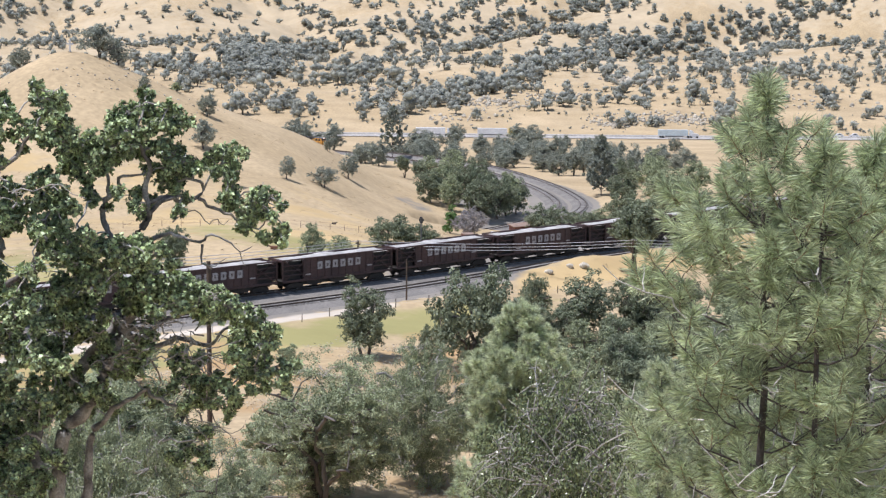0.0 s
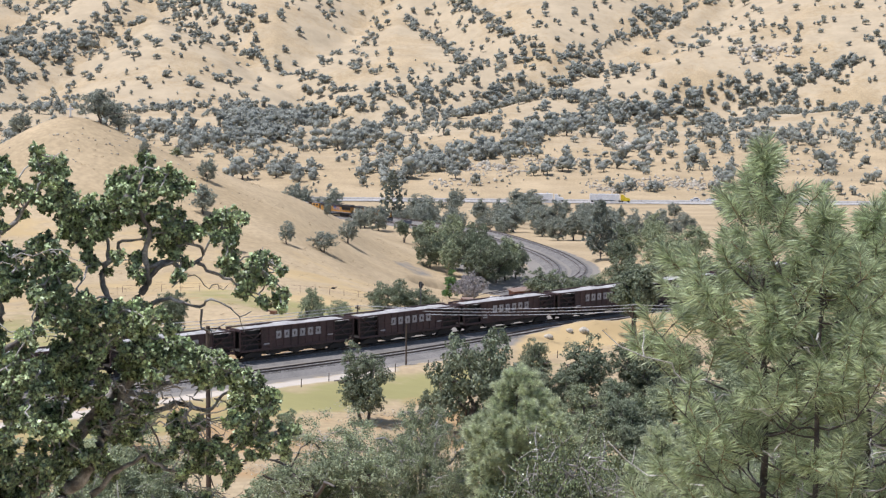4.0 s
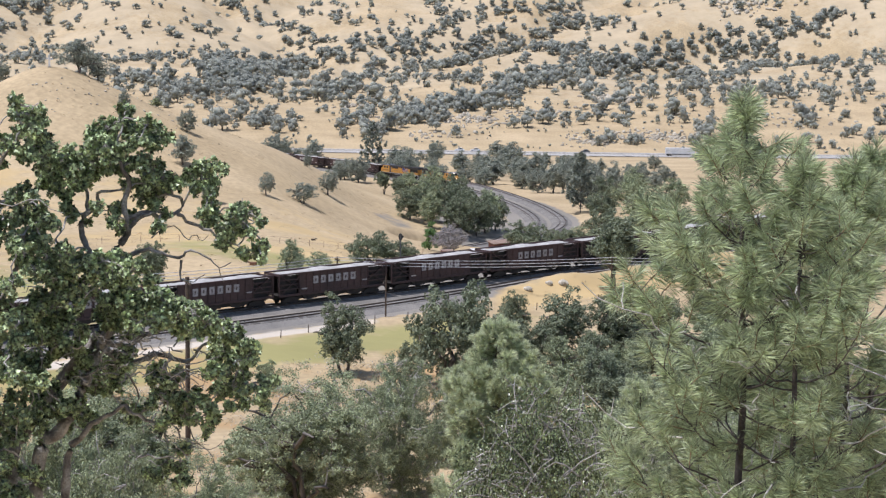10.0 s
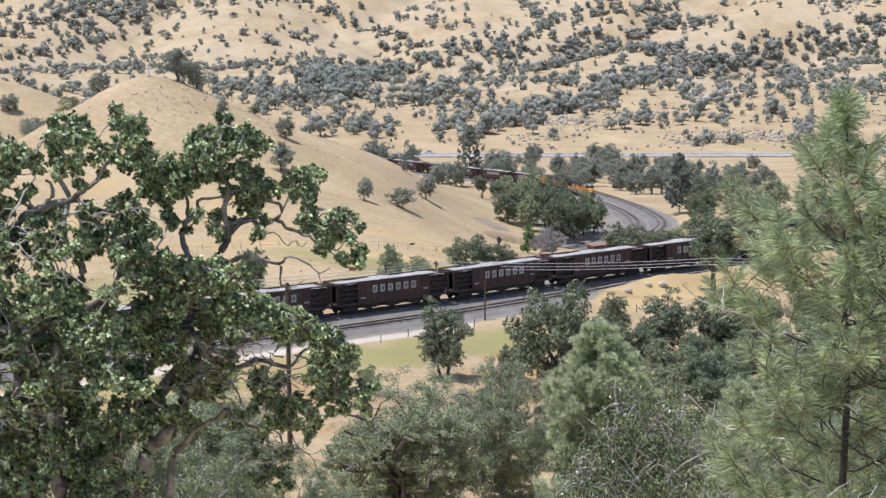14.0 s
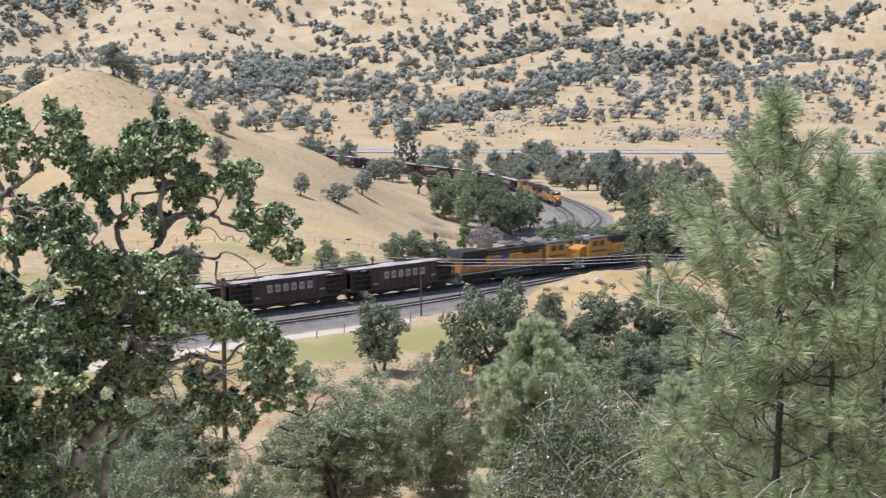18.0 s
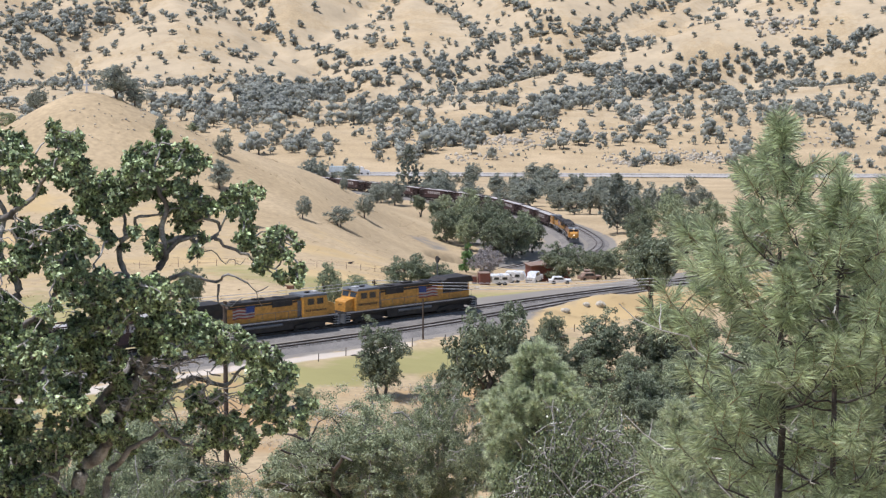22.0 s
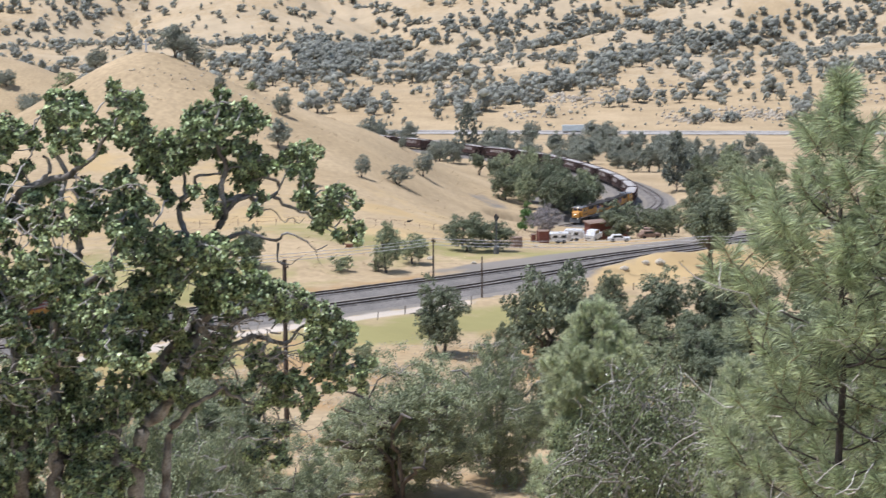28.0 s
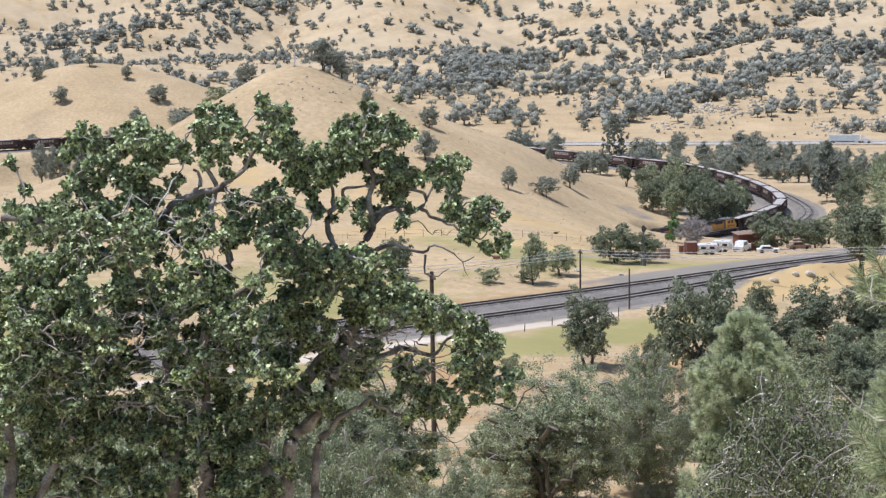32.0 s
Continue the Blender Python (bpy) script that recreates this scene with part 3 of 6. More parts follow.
        for k in range(9):
            rod((-10.2 + k * 1.93, y * 1.45, 1.72), (-10.2 + k * 1.93, y * 1.45, 2.72), 0.022, bm, 5)
        part("handrail", bm, GREY, car)
    # cab and nose
    part("cab", prism([(5.6, 1.72), (5.6, 4.2), (9.1, 4.2), (9.35, 3.3), (9.35, 1.72)], -1.53, 1.53), YELLOW, car)
    part("cab_roof", prism([(5.5, 4.2), (5.6, 4.48), (9.0, 4.48), (9.28, 4.2)], -1.55, 1.55), GREY, car, "pale grey cab roof")
    part("nose", prism([(9.3, 1.72), (9.3, 3.35), (10.5, 3.12), (10.75, 2.9), (10.75, 1.72)], -1.05, 1.05), YELLOW, car)
    for y in (-1.532, 1.532):
        for x in (6.2, 7.6):
            part("side_window", box(x, x + 1.0, min(y, y * 1.008), max(y, y * 1.008), 3.2, 3.95, 0.005), GLASS, car)
        part("cab_door", box(5.0, 5.6, min(y * 0.66, y * 0.68), max(y * 0.66, y * 0.68), 1.8, 3.8), GREY, car)
    for y in (-0.75, 0.75):
        bm = box(-0.02, 0.02, y - 0.62, y + 0.62, -0.3, 0.3)
        bm.transform(pose(9.24, 0, 3.74, 0, -15, 0))
        part("windscreen", bm, GLASS, car)
    for y in (-0.2, 0.2):
        part("headlight", rod((9.2, y, 4.33), (9.34, y, 4.33), 0.11, None, 12), lamp, car, lit + " headlight")
        part("nose_light", rod((10.72, y, 2.55), (10.8, y, 2.55), 0.12, None, 12), lamp, car, lit + " nose lamp")
        part("ditch_light", rod((10.95, y * 4.3, 1.5), (11.08, y * 4.3, 1.5), 0.11, None, 12), lamp, car, lit + " ditch lamp")
    for s in (-1, 1):
        part("pilot", prism([(s * 10.9, 1.5), (s * 11.25, 1.5), (s * 11.25, 0.35), (s * 10.95, 0.3)], -1.45, 1.45), GREY, car)
        part("anticlimber", box(min(s * 11.0, s * 11.4), max(s * 11.0, s * 11.4), -0.7, 0.7, 1.35, 1.6, 0.03), DARK, car)
        for y in (-1.35, 1.35):
            bm = bmesh.new()
            for k in range(4):
                box(min(s * 10.3, s * 10.95), max(s * 10.3, s * 10.95), y - 0.2, y + 0.2, 0.45 + 0.32 * k, 0.5 + 0.32 * k, 0, bm)
            part("steps", bm, WHITE, car, "white-edged boarding steps")
    part("exhaust", box(-1.0, 0.6, -0.3, 0.3, 4.28, 4.5, 0.03), DARK, car)
    for x in (-3.5, 2.8):
        bm = rod((x, 0, 4.28), (x, 0, 4.4), 0.75, None, 16)
        part("roof_fan", bm, DARK, car)
    part("horn", box(6.9, 7.5, -0.2, 0.2, 4.48, 4.66, 0.03), DARK, car)
    part("aerial_dome", box(8.0, 8.7, -0.35, 0.35, 4.48, 4.62, 0.04), WHITE, car)
    return car


LAMP = bpy.data.materials.new("headlamp_glow")
LAMP.use_nodes = True
LAMP.node_tree.nodes["Principled BSDF"].inputs["Emission Color"].default_value = (1.0, 0.86, 0.6, 1)
LAMP.node_tree.nodes["Principled BSDF"].inputs["Emission Strength"].default_value = 2.0

PITCH, ENGINE = 18.1, 23.0
TRAIN = []           # (object, where along MAIN its middle is at 0 s, speed, +1 or -1 for the way it faces, half its bogie distance)
SMALL = 0.8          # the lower train is of a shorter and lower build


def build_trains():
    """The train on the upper line with two engines behind, and the one on the lower line with two in front."""
    loco, lead, hopper = build_loco(GLASS, "unlit"), build_loco(LAMP, "lit"), build_hopper()
    used = []

    def take(kind):
        ob = kind if kind not in used else copy_thing(kind, Matrix())
        used.append(kind)
        return ob

    speed = 10.6
    run = 422.0 - speed * 21
    for facing in (1, -1):
        TRAIN.append((take(loco), run + ENGINE / 2, speed, facing, 6.9))
        run += ENGINE
    for k in range(20):
        TRAIN.append((take(hopper), run + PITCH / 2, speed, 1, 6.45))
        run += PITCH
    speed = 7.36
    run = 1331.0 - speed * 8
    for facing in (1, -1):
        run -= ENGINE * SMALL
        ob = take(lead if facing == 1 else loco)
        ob.scale = (SMALL, SMALL, SMALL)
        TRAIN.append((ob, run + ENGINE * SMALL / 2, speed, facing, 6.9 * SMALL))
    for k in range(33):
        run -= PITCH * SMALL
        ob = take(hopper)
        ob.scale = (SMALL, SMALL, SMALL)
        TRAIN.append((ob, run + PITCH * SMALL / 2, speed, 1, 6.45 * SMALL))


def on_line(s):
    k = np.arange(len(MAIN))
    return Vector([float(np.interp(s, k, MAIN[:, i])) for i in range(3)])


def stand(s, half, facing):
    a, b = on_line(s - half), on_line(s + half)
    d = (b - a) * facing
    return Matrix.Translation((a + b) / 2) @ d.to_track_quat("X", "Z").to_matrix().to_4x4()


build_trains()


# ---- trees ----
def blades(at, out, length, width, rng, fold=0.2, loose=0.55, lift=0.35):
    """Leaves as folded diamonds at the points at, their faces turned more or less outwards."""
    n = len(at)
    up = out / (np.linalg.norm(out, axis=1)[:, None] + 1e-6) + np.array([0, 0, lift]) + rng.normal(size=(n, 3)) * loose
    up /= np.linalg.norm(up, axis=1)[:, None]
    a = np.cross(up, rng.normal(size=(n, 3)))
    a /= np.linalg.norm(a, axis=1)[:, None]
    side = np.cross(up, a)
    L = length * rng.uniform(0.7, 1.25, (n, 1))
    W = width * rng.uniform(0.75, 1.2, (n, 1))
    V = np.stack([at, at + a * L * 0.55 + side * W / 2 + up * W * fold, at + a * L, at + a * L * 0.55 - side * W / 2 + up * W * fold], 1)
    return V.reshape(-1, 3), np.arange(4 * n).reshape(n, 4)


def bend(a, b, rng, sag=0.15, n=6):
    """A crooked way from a to b."""
    a, b = np.asarray(a, float), np.asarray(b, float)
    u = np.linspace(0, 1, n)[:, None]
    w = a + (b - a) * u
    L = np.linalg.norm(b - a)
    w = w + rng.normal(size=(n, 3)) * L * 0.05 * np.sin(u * math.pi) + np.array([0, 0, 1.0]) * L * sag * np.sin(u * math.pi)
    return w


def with_radius(w, r0, r1):
    return np.concatenate([w, np.linspace(r0, r1, len(w))[:, None]], 1)


def crown_tree(seed, lobes, trunk_ways, leaf, count, gap=0.5, twigs=5, thick=1.0, loose=0.6, lift=0.35):
    """Limbs reach from the trunk to each lobe (x, y, z, r), twigs fill it and leaves sit round the twigs."""
    rng = np.random.RandomState(seed)
    nodes = np.vstack([w[:, :3] for w in trunk_ways])
    ways, fine, at, out = list(trunk_ways), [], [], []
    for x, y, z, r in lobes:
        c = np.array([x, y, z])
        d = np.linalg.norm(nodes - c, axis=1) + 1.6 * np.maximum(nodes[:, 2] - z + 0.3 * r, 0)
        start = nodes[np.argmin(d)]
        w = bend(start, c, rng, 0.12)
        ways.append(with_radius(w, thick * (0.035 * (0.6 + r * 1.2) + 0.01), thick * 0.016 * (0.5 + r)))
        nodes = np.vstack([nodes, w[2:5]])
        n = max(3, int(count * r ** 2))
        clumps = max(5, int(twigs * 3.0 * (1 + r)))
        q = rng.normal(size=(clumps, 3))
        q /= np.linalg.norm(q, axis=1)[:, None]
        q = c + q * r * rng.uniform(0.35, 1.0, (clumps, 1)) * np.array([1.0, 1.0, 0.85])
        for k in range(min(clumps, twigs)):
            fine.append(with_radius(bend(c + rng.normal(size=3) * r * 0.15, c + (q[k] - c) * 1.25, rng, 0.1, 4), 0.019 * (0.5 + r) * min(1, thick * 1.3), 0.006 * min(1, thick * 1.3)))
        pick = rng.randint(0, clumps, n)
        e = rng.normal(size=(n, 3))
        e *= rng.uniform(0.15, 1.0, (n, 1)) ** 0.5 / np.linalg.norm(e, axis=1)[:, None]
        e = e * np.array([1, 1, 0.7])
        at.append(q[pick] + e * r * gap * 0.62)
        out.append(e + 0.45 * (q[pick] - c) / r)
    at, out = np.vstack(at), np.vstack(out)
    LV, LQ = blades(at, out, leaf, leaf * 0.66, rng, loose=loose, lift=lift)
    WV, WQ = tubes(ways, 7)
    TV, TQ = tubes(fine, 4)
    return (WV, WQ), (TV, TQ), (LV, LQ)


def plant(name, label, category, data, at, wood, twig, leaf, group=""):
    (WV, WQ), (TV, TQ), (LV, LQ) = data
    t = thing(name, label, category, pose(*at), group)
    part("trunk", mesh("trunk", WV, WQ, wood, smooth_faces=True), wood, t)
    if len(TV):
        tagged(part("branchwork", mesh("branchwork", TV, TQ, twig), twig, t), kind="stuff")
    part("crown", mesh("crown", LV, LQ, leaf), leaf, t)
    return t


def oak_model(seed, leaf_mat, tall=1.0, wide=0.9, trunks=1, low=0.25, leaf=0.026, count=3600, lobes=26, twigs=4):
    """A round-headed oak of unit height, to be scaled where it stands."""
    rng = np.random.RandomState(seed)
    ways = []
    for k in range(trunks):
        a = rng.uniform(0, 2 * math.pi)
        top = np.array([math.cos(a) * 0.10 * trunks, math.sin(a) * 0.10 * trunks, 0.62 * tall])
        w = bend((math.cos(a) * 0.02 * (trunks - 1), math.sin(a) * 0.02 * (trunks - 1), -0.06), top, rng, 0.0, 9)
        ways.append(with_radius(w, 0.034 / math.sqrt(trunks), 0.010))
        for _ in range(4):
            s = w[rng.randint(3, 8)]
            b = rng.uniform(0, 2 * math.pi)
            ways.append(with_radius(bend(s, s + np.array([math.cos(b) * wide * 0.33, math.sin(b) * wide * 0.33, rng.uniform(0.05, 0.22)]), rng, 0.1), 0.014, 0.006))
    L = []
    for _ in range(lobes):
        d = rng.normal(size=3)
        d /= np.linalg.norm(d)
        k = rng.uniform(0.35, 0.96)
        z = low + (tall - low) * (0.5 + 0.47 * d[2] * k)
        shrink = 1.0 - 0.25 * max(0.0, (z - 0.7 * tall) / (0.3 * tall))
        L.append((d[0] * wide * 0.42 * k * shrink, d[1] * wide * 0.42 * k * shrink, z, rng.uniform(0.09, 0.17)))
    wood, twig, leaves = crown_tree(seed + 50, L, ways, leaf, count / (0.0150 * lobes), 0.46, twigs, 0.16)
    return wood, twig if lobes > 70 else (np.zeros((0, 3)), twig[1]), leaves


MODELS = {}


def models():
    """The kinds of mid-distance tree, at unit height."""
    MODELS["round"] = (oak_model(11, BLUE_OAK, 1.0, 0.95, 1, 0.10, 0.028, 9000, 44), BARK, BLUE_OAK)
    MODELS["broad"] = (oak_model(12, BLUE_OAK, 1.0, 1.25, 2, 0.08, 0.028, 11000, 50), BARK, BLUE_OAK)
    MODELS["tall"] = (oak_model(13, BLUE_OAK, 1.0, 0.72, 1, 0.06, 0.028, 8500, 44), BARK, BLUE_OAK)
    MODELS["dense"] = (oak_model(14, OAK_LEAF, 1.0, 1.05, 1, 0.0, 0.032, 11000, 56), BARK, DARK_OAK)
    MODELS["bush"] = (oak_model(15, BLUE_OAK, 1.0, 1.35, 3, 0.0, 0.036, 7000, 36), BARK, BLUE_OAK)
    MODELS["big"] = (oak_model(16, BLUE_OAK, 1.0, 1.05, 3, -0.08, 0.0115, 90000, 110), BARK, BLUE_OAK)
    MODELS["big2"] = (oak_model(17, BLUE_OAK, 1.0, 1.15, 2, -0.08, 0.0115, 90000, 110), LIMB, BLUE_OAK)
    MODELS["grey"] = (oak_model(18, BLUE_OAK, 1.0, 1.15, 2, 0.03, 0.022, 15000, 60), LIMB, GREY_LEAF)
    MODELS["green"] = (oak_model(19, BLUE_OAK, 1.0, 0.8, 2, 0.0, 0.035, 9000, 36), BARK, GREEN_LEAF)
    MODELS["stilt"] = (oak_model(21, BLUE_OAK, 1.0, 0.62, 2, 0.30, 0.028, 10000, 44), BARK, DARK_OAK)
    MODELS["ragged"] = (oak_model(23, BLUE_OAK, 1.0, 0.8, 2, 0.10, 0.024, 13000, 42), BARK, DARK_OAK)
    # the same trees again with the greyed leaf
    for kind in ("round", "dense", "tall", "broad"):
        MODELS["greyed_" + kind] = (MODELS[kind][0], BARK, GREYED_LEAF)
    MODELS["scrub"] = (oak_model(20, BLUE_OAK, 1.0, 0.9, 2, 0.05, 0.0092, 60000, 110, 8), LIMB, SCRUB_LEAF)


DARK_OAK = material("live_oak_leaf", (0.23, 0.262, 0.162), (0.165, 0.192, 0.115), 1.2, 0.55, spread=0.36, clear=0.2)
# oak leaf greyed and lightened, so that its colour holds some haze
GREYED_LEAF = material("greyed_oak_leaf", (0.345, 0.37, 0.30), (0.255, 0.275, 0.222), 1.5, 0.75, spread=0.36, clear=0.2)
GREY_LEAF = material("dry_grey_twigs", (0.36, 0.335, 0.325), (0.27, 0.25, 0.245), 1.0, 0.9, spread=0.3)
GREEN_LEAF = material("bright_green_leaf", (0.17, 0.29, 0.09), (0.12, 0.22, 0.07), 1.0, 0.5, spread=0.3, clear=0.25)
FIRST = {}
SCRUB_LEAF = material("scrub_oak_leaf", (0.215, 0.255, 0.12), (0.08, 0.10, 0.043), 0.8, 0.32, spread=0.88, clear=0.06)
GREY_PINE = material("grey_pine_needle", (0.60, 0.645, 0.42), (0.50, 0.545, 0.345), 1.5, 0.6, spread=0.35, clear=0.36)


def set_tree(kind, x, y, h, w, label, turn, group):
    z = float(height(x, y))
    # past 545 m the greyed leaf paints in haze; hill oaks share it
    if (y > 545 or group == "oaks on the round hill") and "greyed_" + kind in MODELS:
        kind = "greyed_" + kind
    data, wood, leaf = MODELS[kind]
    wide = float(np.ptp(data[2][0][:, 0]))
    if kind not in FIRST:
        FIRST[kind] = plant("oak_tree" if kind != "bush" else "bush", label, "tree" if kind != "bush" else "bush", data, (x, y, z), wood, LIMB, leaf, group)
        t = FIRST[kind]
    else:
        t = copy_thing(FIRST[kind], Matrix())
        tagged(t, label, "", group)
    k = w / wide
    t.matrix_basis = pose(x, y, z - 0.03 * h, 0, 0, turn) @ Matrix.Diagonal((k, k, h, 1))
    return t


def needles(brushes, per, needle, thin, lean0, lean1, rng, droop=0.12):
    """Long needles round the shoots (foot, direction, run)."""
    P, D = [], []
    for b, d, run in brushes:
        d = d / np.linalg.norm(d)
        n = int(per * rng.uniform(0.7, 1.2))
        s = rng.uniform(0, 1, n) ** 0.8
        q = rng.normal(size=(n, 3))
        q -= (q @ d)[:, None] * d
        q /= np.linalg.norm(q, axis=1)[:, None]
        lean = (lean1 + (lean0 - lean1) * s[:, None]) + rng.normal(size=(n, 1)) * 0.22
        P.append(b + d * (s * run)[:, None])
        v = d * np.cos(lean) + q * np.sin(lean)
        v[:, 2] -= droop
        D.append(v)
    P, D = np.vstack(P), np.vstack(D)
    n = len(P)
    L = needle * rng.uniform(0.75, 1.15, (n, 1))
    side = np.cross(D, rng.normal(size=(n, 3)))
    side /= np.linalg.norm(side, axis=1)[:, None]
    V = np.stack([P - side * thin / 2, P + side * thin / 2, P + D * L * 0.6 + side * thin / 2 - (0, 0, 0.004), P + D * L - (0, 0, 0.025)], 1).reshape(-1, 3)
    return V, np.arange(4 * n).reshape(n, 4)


def pine_data(seed, tall, reach, needle=0.26, thin=0.0085, per=80, whorl=0.42, down=7.0, spurs=3, grow=0.42, arms=5, near=False):
    """A grey pine: whorls of upswept branches that end in brushes of long needles; only the top part named by down carries them."""
    rng = np.random.RandomState(seed)
    trunk = bend((0, 0, -0.3), (0, 0, tall - 0.25), rng, 0.0, 12)
    trunk[:, :2] *= 0.12 if near else 0.25
    ways = [with_radius(trunk, 0.008 * tall + 0.02, 0.014)]
    dead, shoots, brushes = [], [], [(np.array([0, 0, tall - 0.3]), np.array([0, 0, 1.0]), 0.28)]
    for k in range(7 if near else 0):
        a, s = rng.uniform(0, 6.3), 0.14 + 0.05 * k
        o = np.array([math.cos(a), math.sin(a), 0])
        brushes.append((np.array([0, 0, tall - s - 0.1]) + 0.05 * o, 0.75 * o + (0, 0, 1.0), 0.16))
    z = tall - (0.95 if near else 0.35)
    while z > max(tall - down, 0.8):
        depth = tall - z
        for a in np.linspace(0, 2 * math.pi, arms, endpoint=False) + rng.uniform(0, 6):
            a += rng.uniform(-0.3, 0.3)
            L = (rng.uniform(0.5, 1.2) if near else rng.uniform(0.55, 1.1)) * min(reach, (0.2 + grow * max(0.0, depth - 0.75)) if near else 0.32 + grow * depth)
            s = np.array([0, 0, z + rng.uniform(-0.12, 0.12)])
            o = np.array([math.cos(a), math.sin(a), 0])
            if rng.rand() < 0.10:
                continue
            if depth > 1.4 and rng.rand() < (0.48 if near else 0.22):
                w = bend(s + o * L * (0.45 if near else 0), s + o * L * rng.uniform(0.9, 1.3) + np.array([0, 0, rng.uniform(-0.15, 0.45) * L]), rng, -0.1 if near else 0.05, 7)
                dead.append(with_radius(w, 0.014, 0.007))
                if near:
                    m = w[4]
                    dead.append(with_radius(bend(m, m + rng.normal(size=3) * 0.22 + (0, 0, 0.12), rng, 0.05, 4), 0.010, 0.004))
                continue
            u = np.linspace(0, 1, 6)[:, None]
            w = s + o * L * u + np.array([0, 0, 1.0]) * L * (0.10 * u + 0.48 * u ** 2.3) + rng.normal(size=(6, 3)) * 0.02
            ways.append(with_radius(w, 0.010 + 0.007 * L, 0.006))
            d = w[-1] - w[-2]
            d = d / np.linalg.norm(d) + (0, 0, 0.7)
            d /= np.linalg.norm(d)
            tips = [(w[-1] - 0.1 * d, d, 0.36)]
            for _ in range(int(spurs * L) + 1):
                k = rng.randint(2, 5)
                t = w[k] + (w[k + 1] - w[k]) * rng.rand()
                e = o * rng.uniform(0.0, 0.6) + rng.normal(size=3) * (0.42, 0.42, 0.25) + np.array([0, 0, 0.6])
                e /= np.linalg.norm(e)
                m = rng.uniform(0.15, 0.42)
                ways.append(with_radius(bend(t, t + e * m, rng, 0.05, 4), 0.008, 0.005))
                tips.append((t + e * (m - 0.1), e, 0.3))
            for b, e, run in tips:
                shoots.append(with_radius(np.array([b, b + e * run * 0.5, b + e * run * 0.95]), 0.010, 0.007))
            brushes += tips
        z -= whorl * rng.uniform(0.8, 1.2)
    leaves = needles(brushes, per, needle, thin, 0.25 if near else 0.45, 1.5 if near else 1.15, rng)
    twigs = tubes(dead, 5) if dead else (np.zeros((0, 3)), np.zeros((0, 4), int))
    return tubes(ways, 6), twigs, leaves, tubes(shoots, 4)


def set_pine(seed, x, y, tall, reach, label, mat, **more):
    z = float(height(x, y))
    *data, shoots = pine_data(seed, tall, reach, **more)
    t = plant("pine_tree", label, "tree", data, (x, y, z), PINE_BARK, DEAD_TWIG if more.get("near") else LIMB, mat, "pines on the slope")
    if more.get("near"):
        tagged(part("shoot_bark", mesh("shoot_bark", *shoots, SHOOT), SHOOT, t, "tan bark of the youngest shoots"), kind="stuff")
    return t


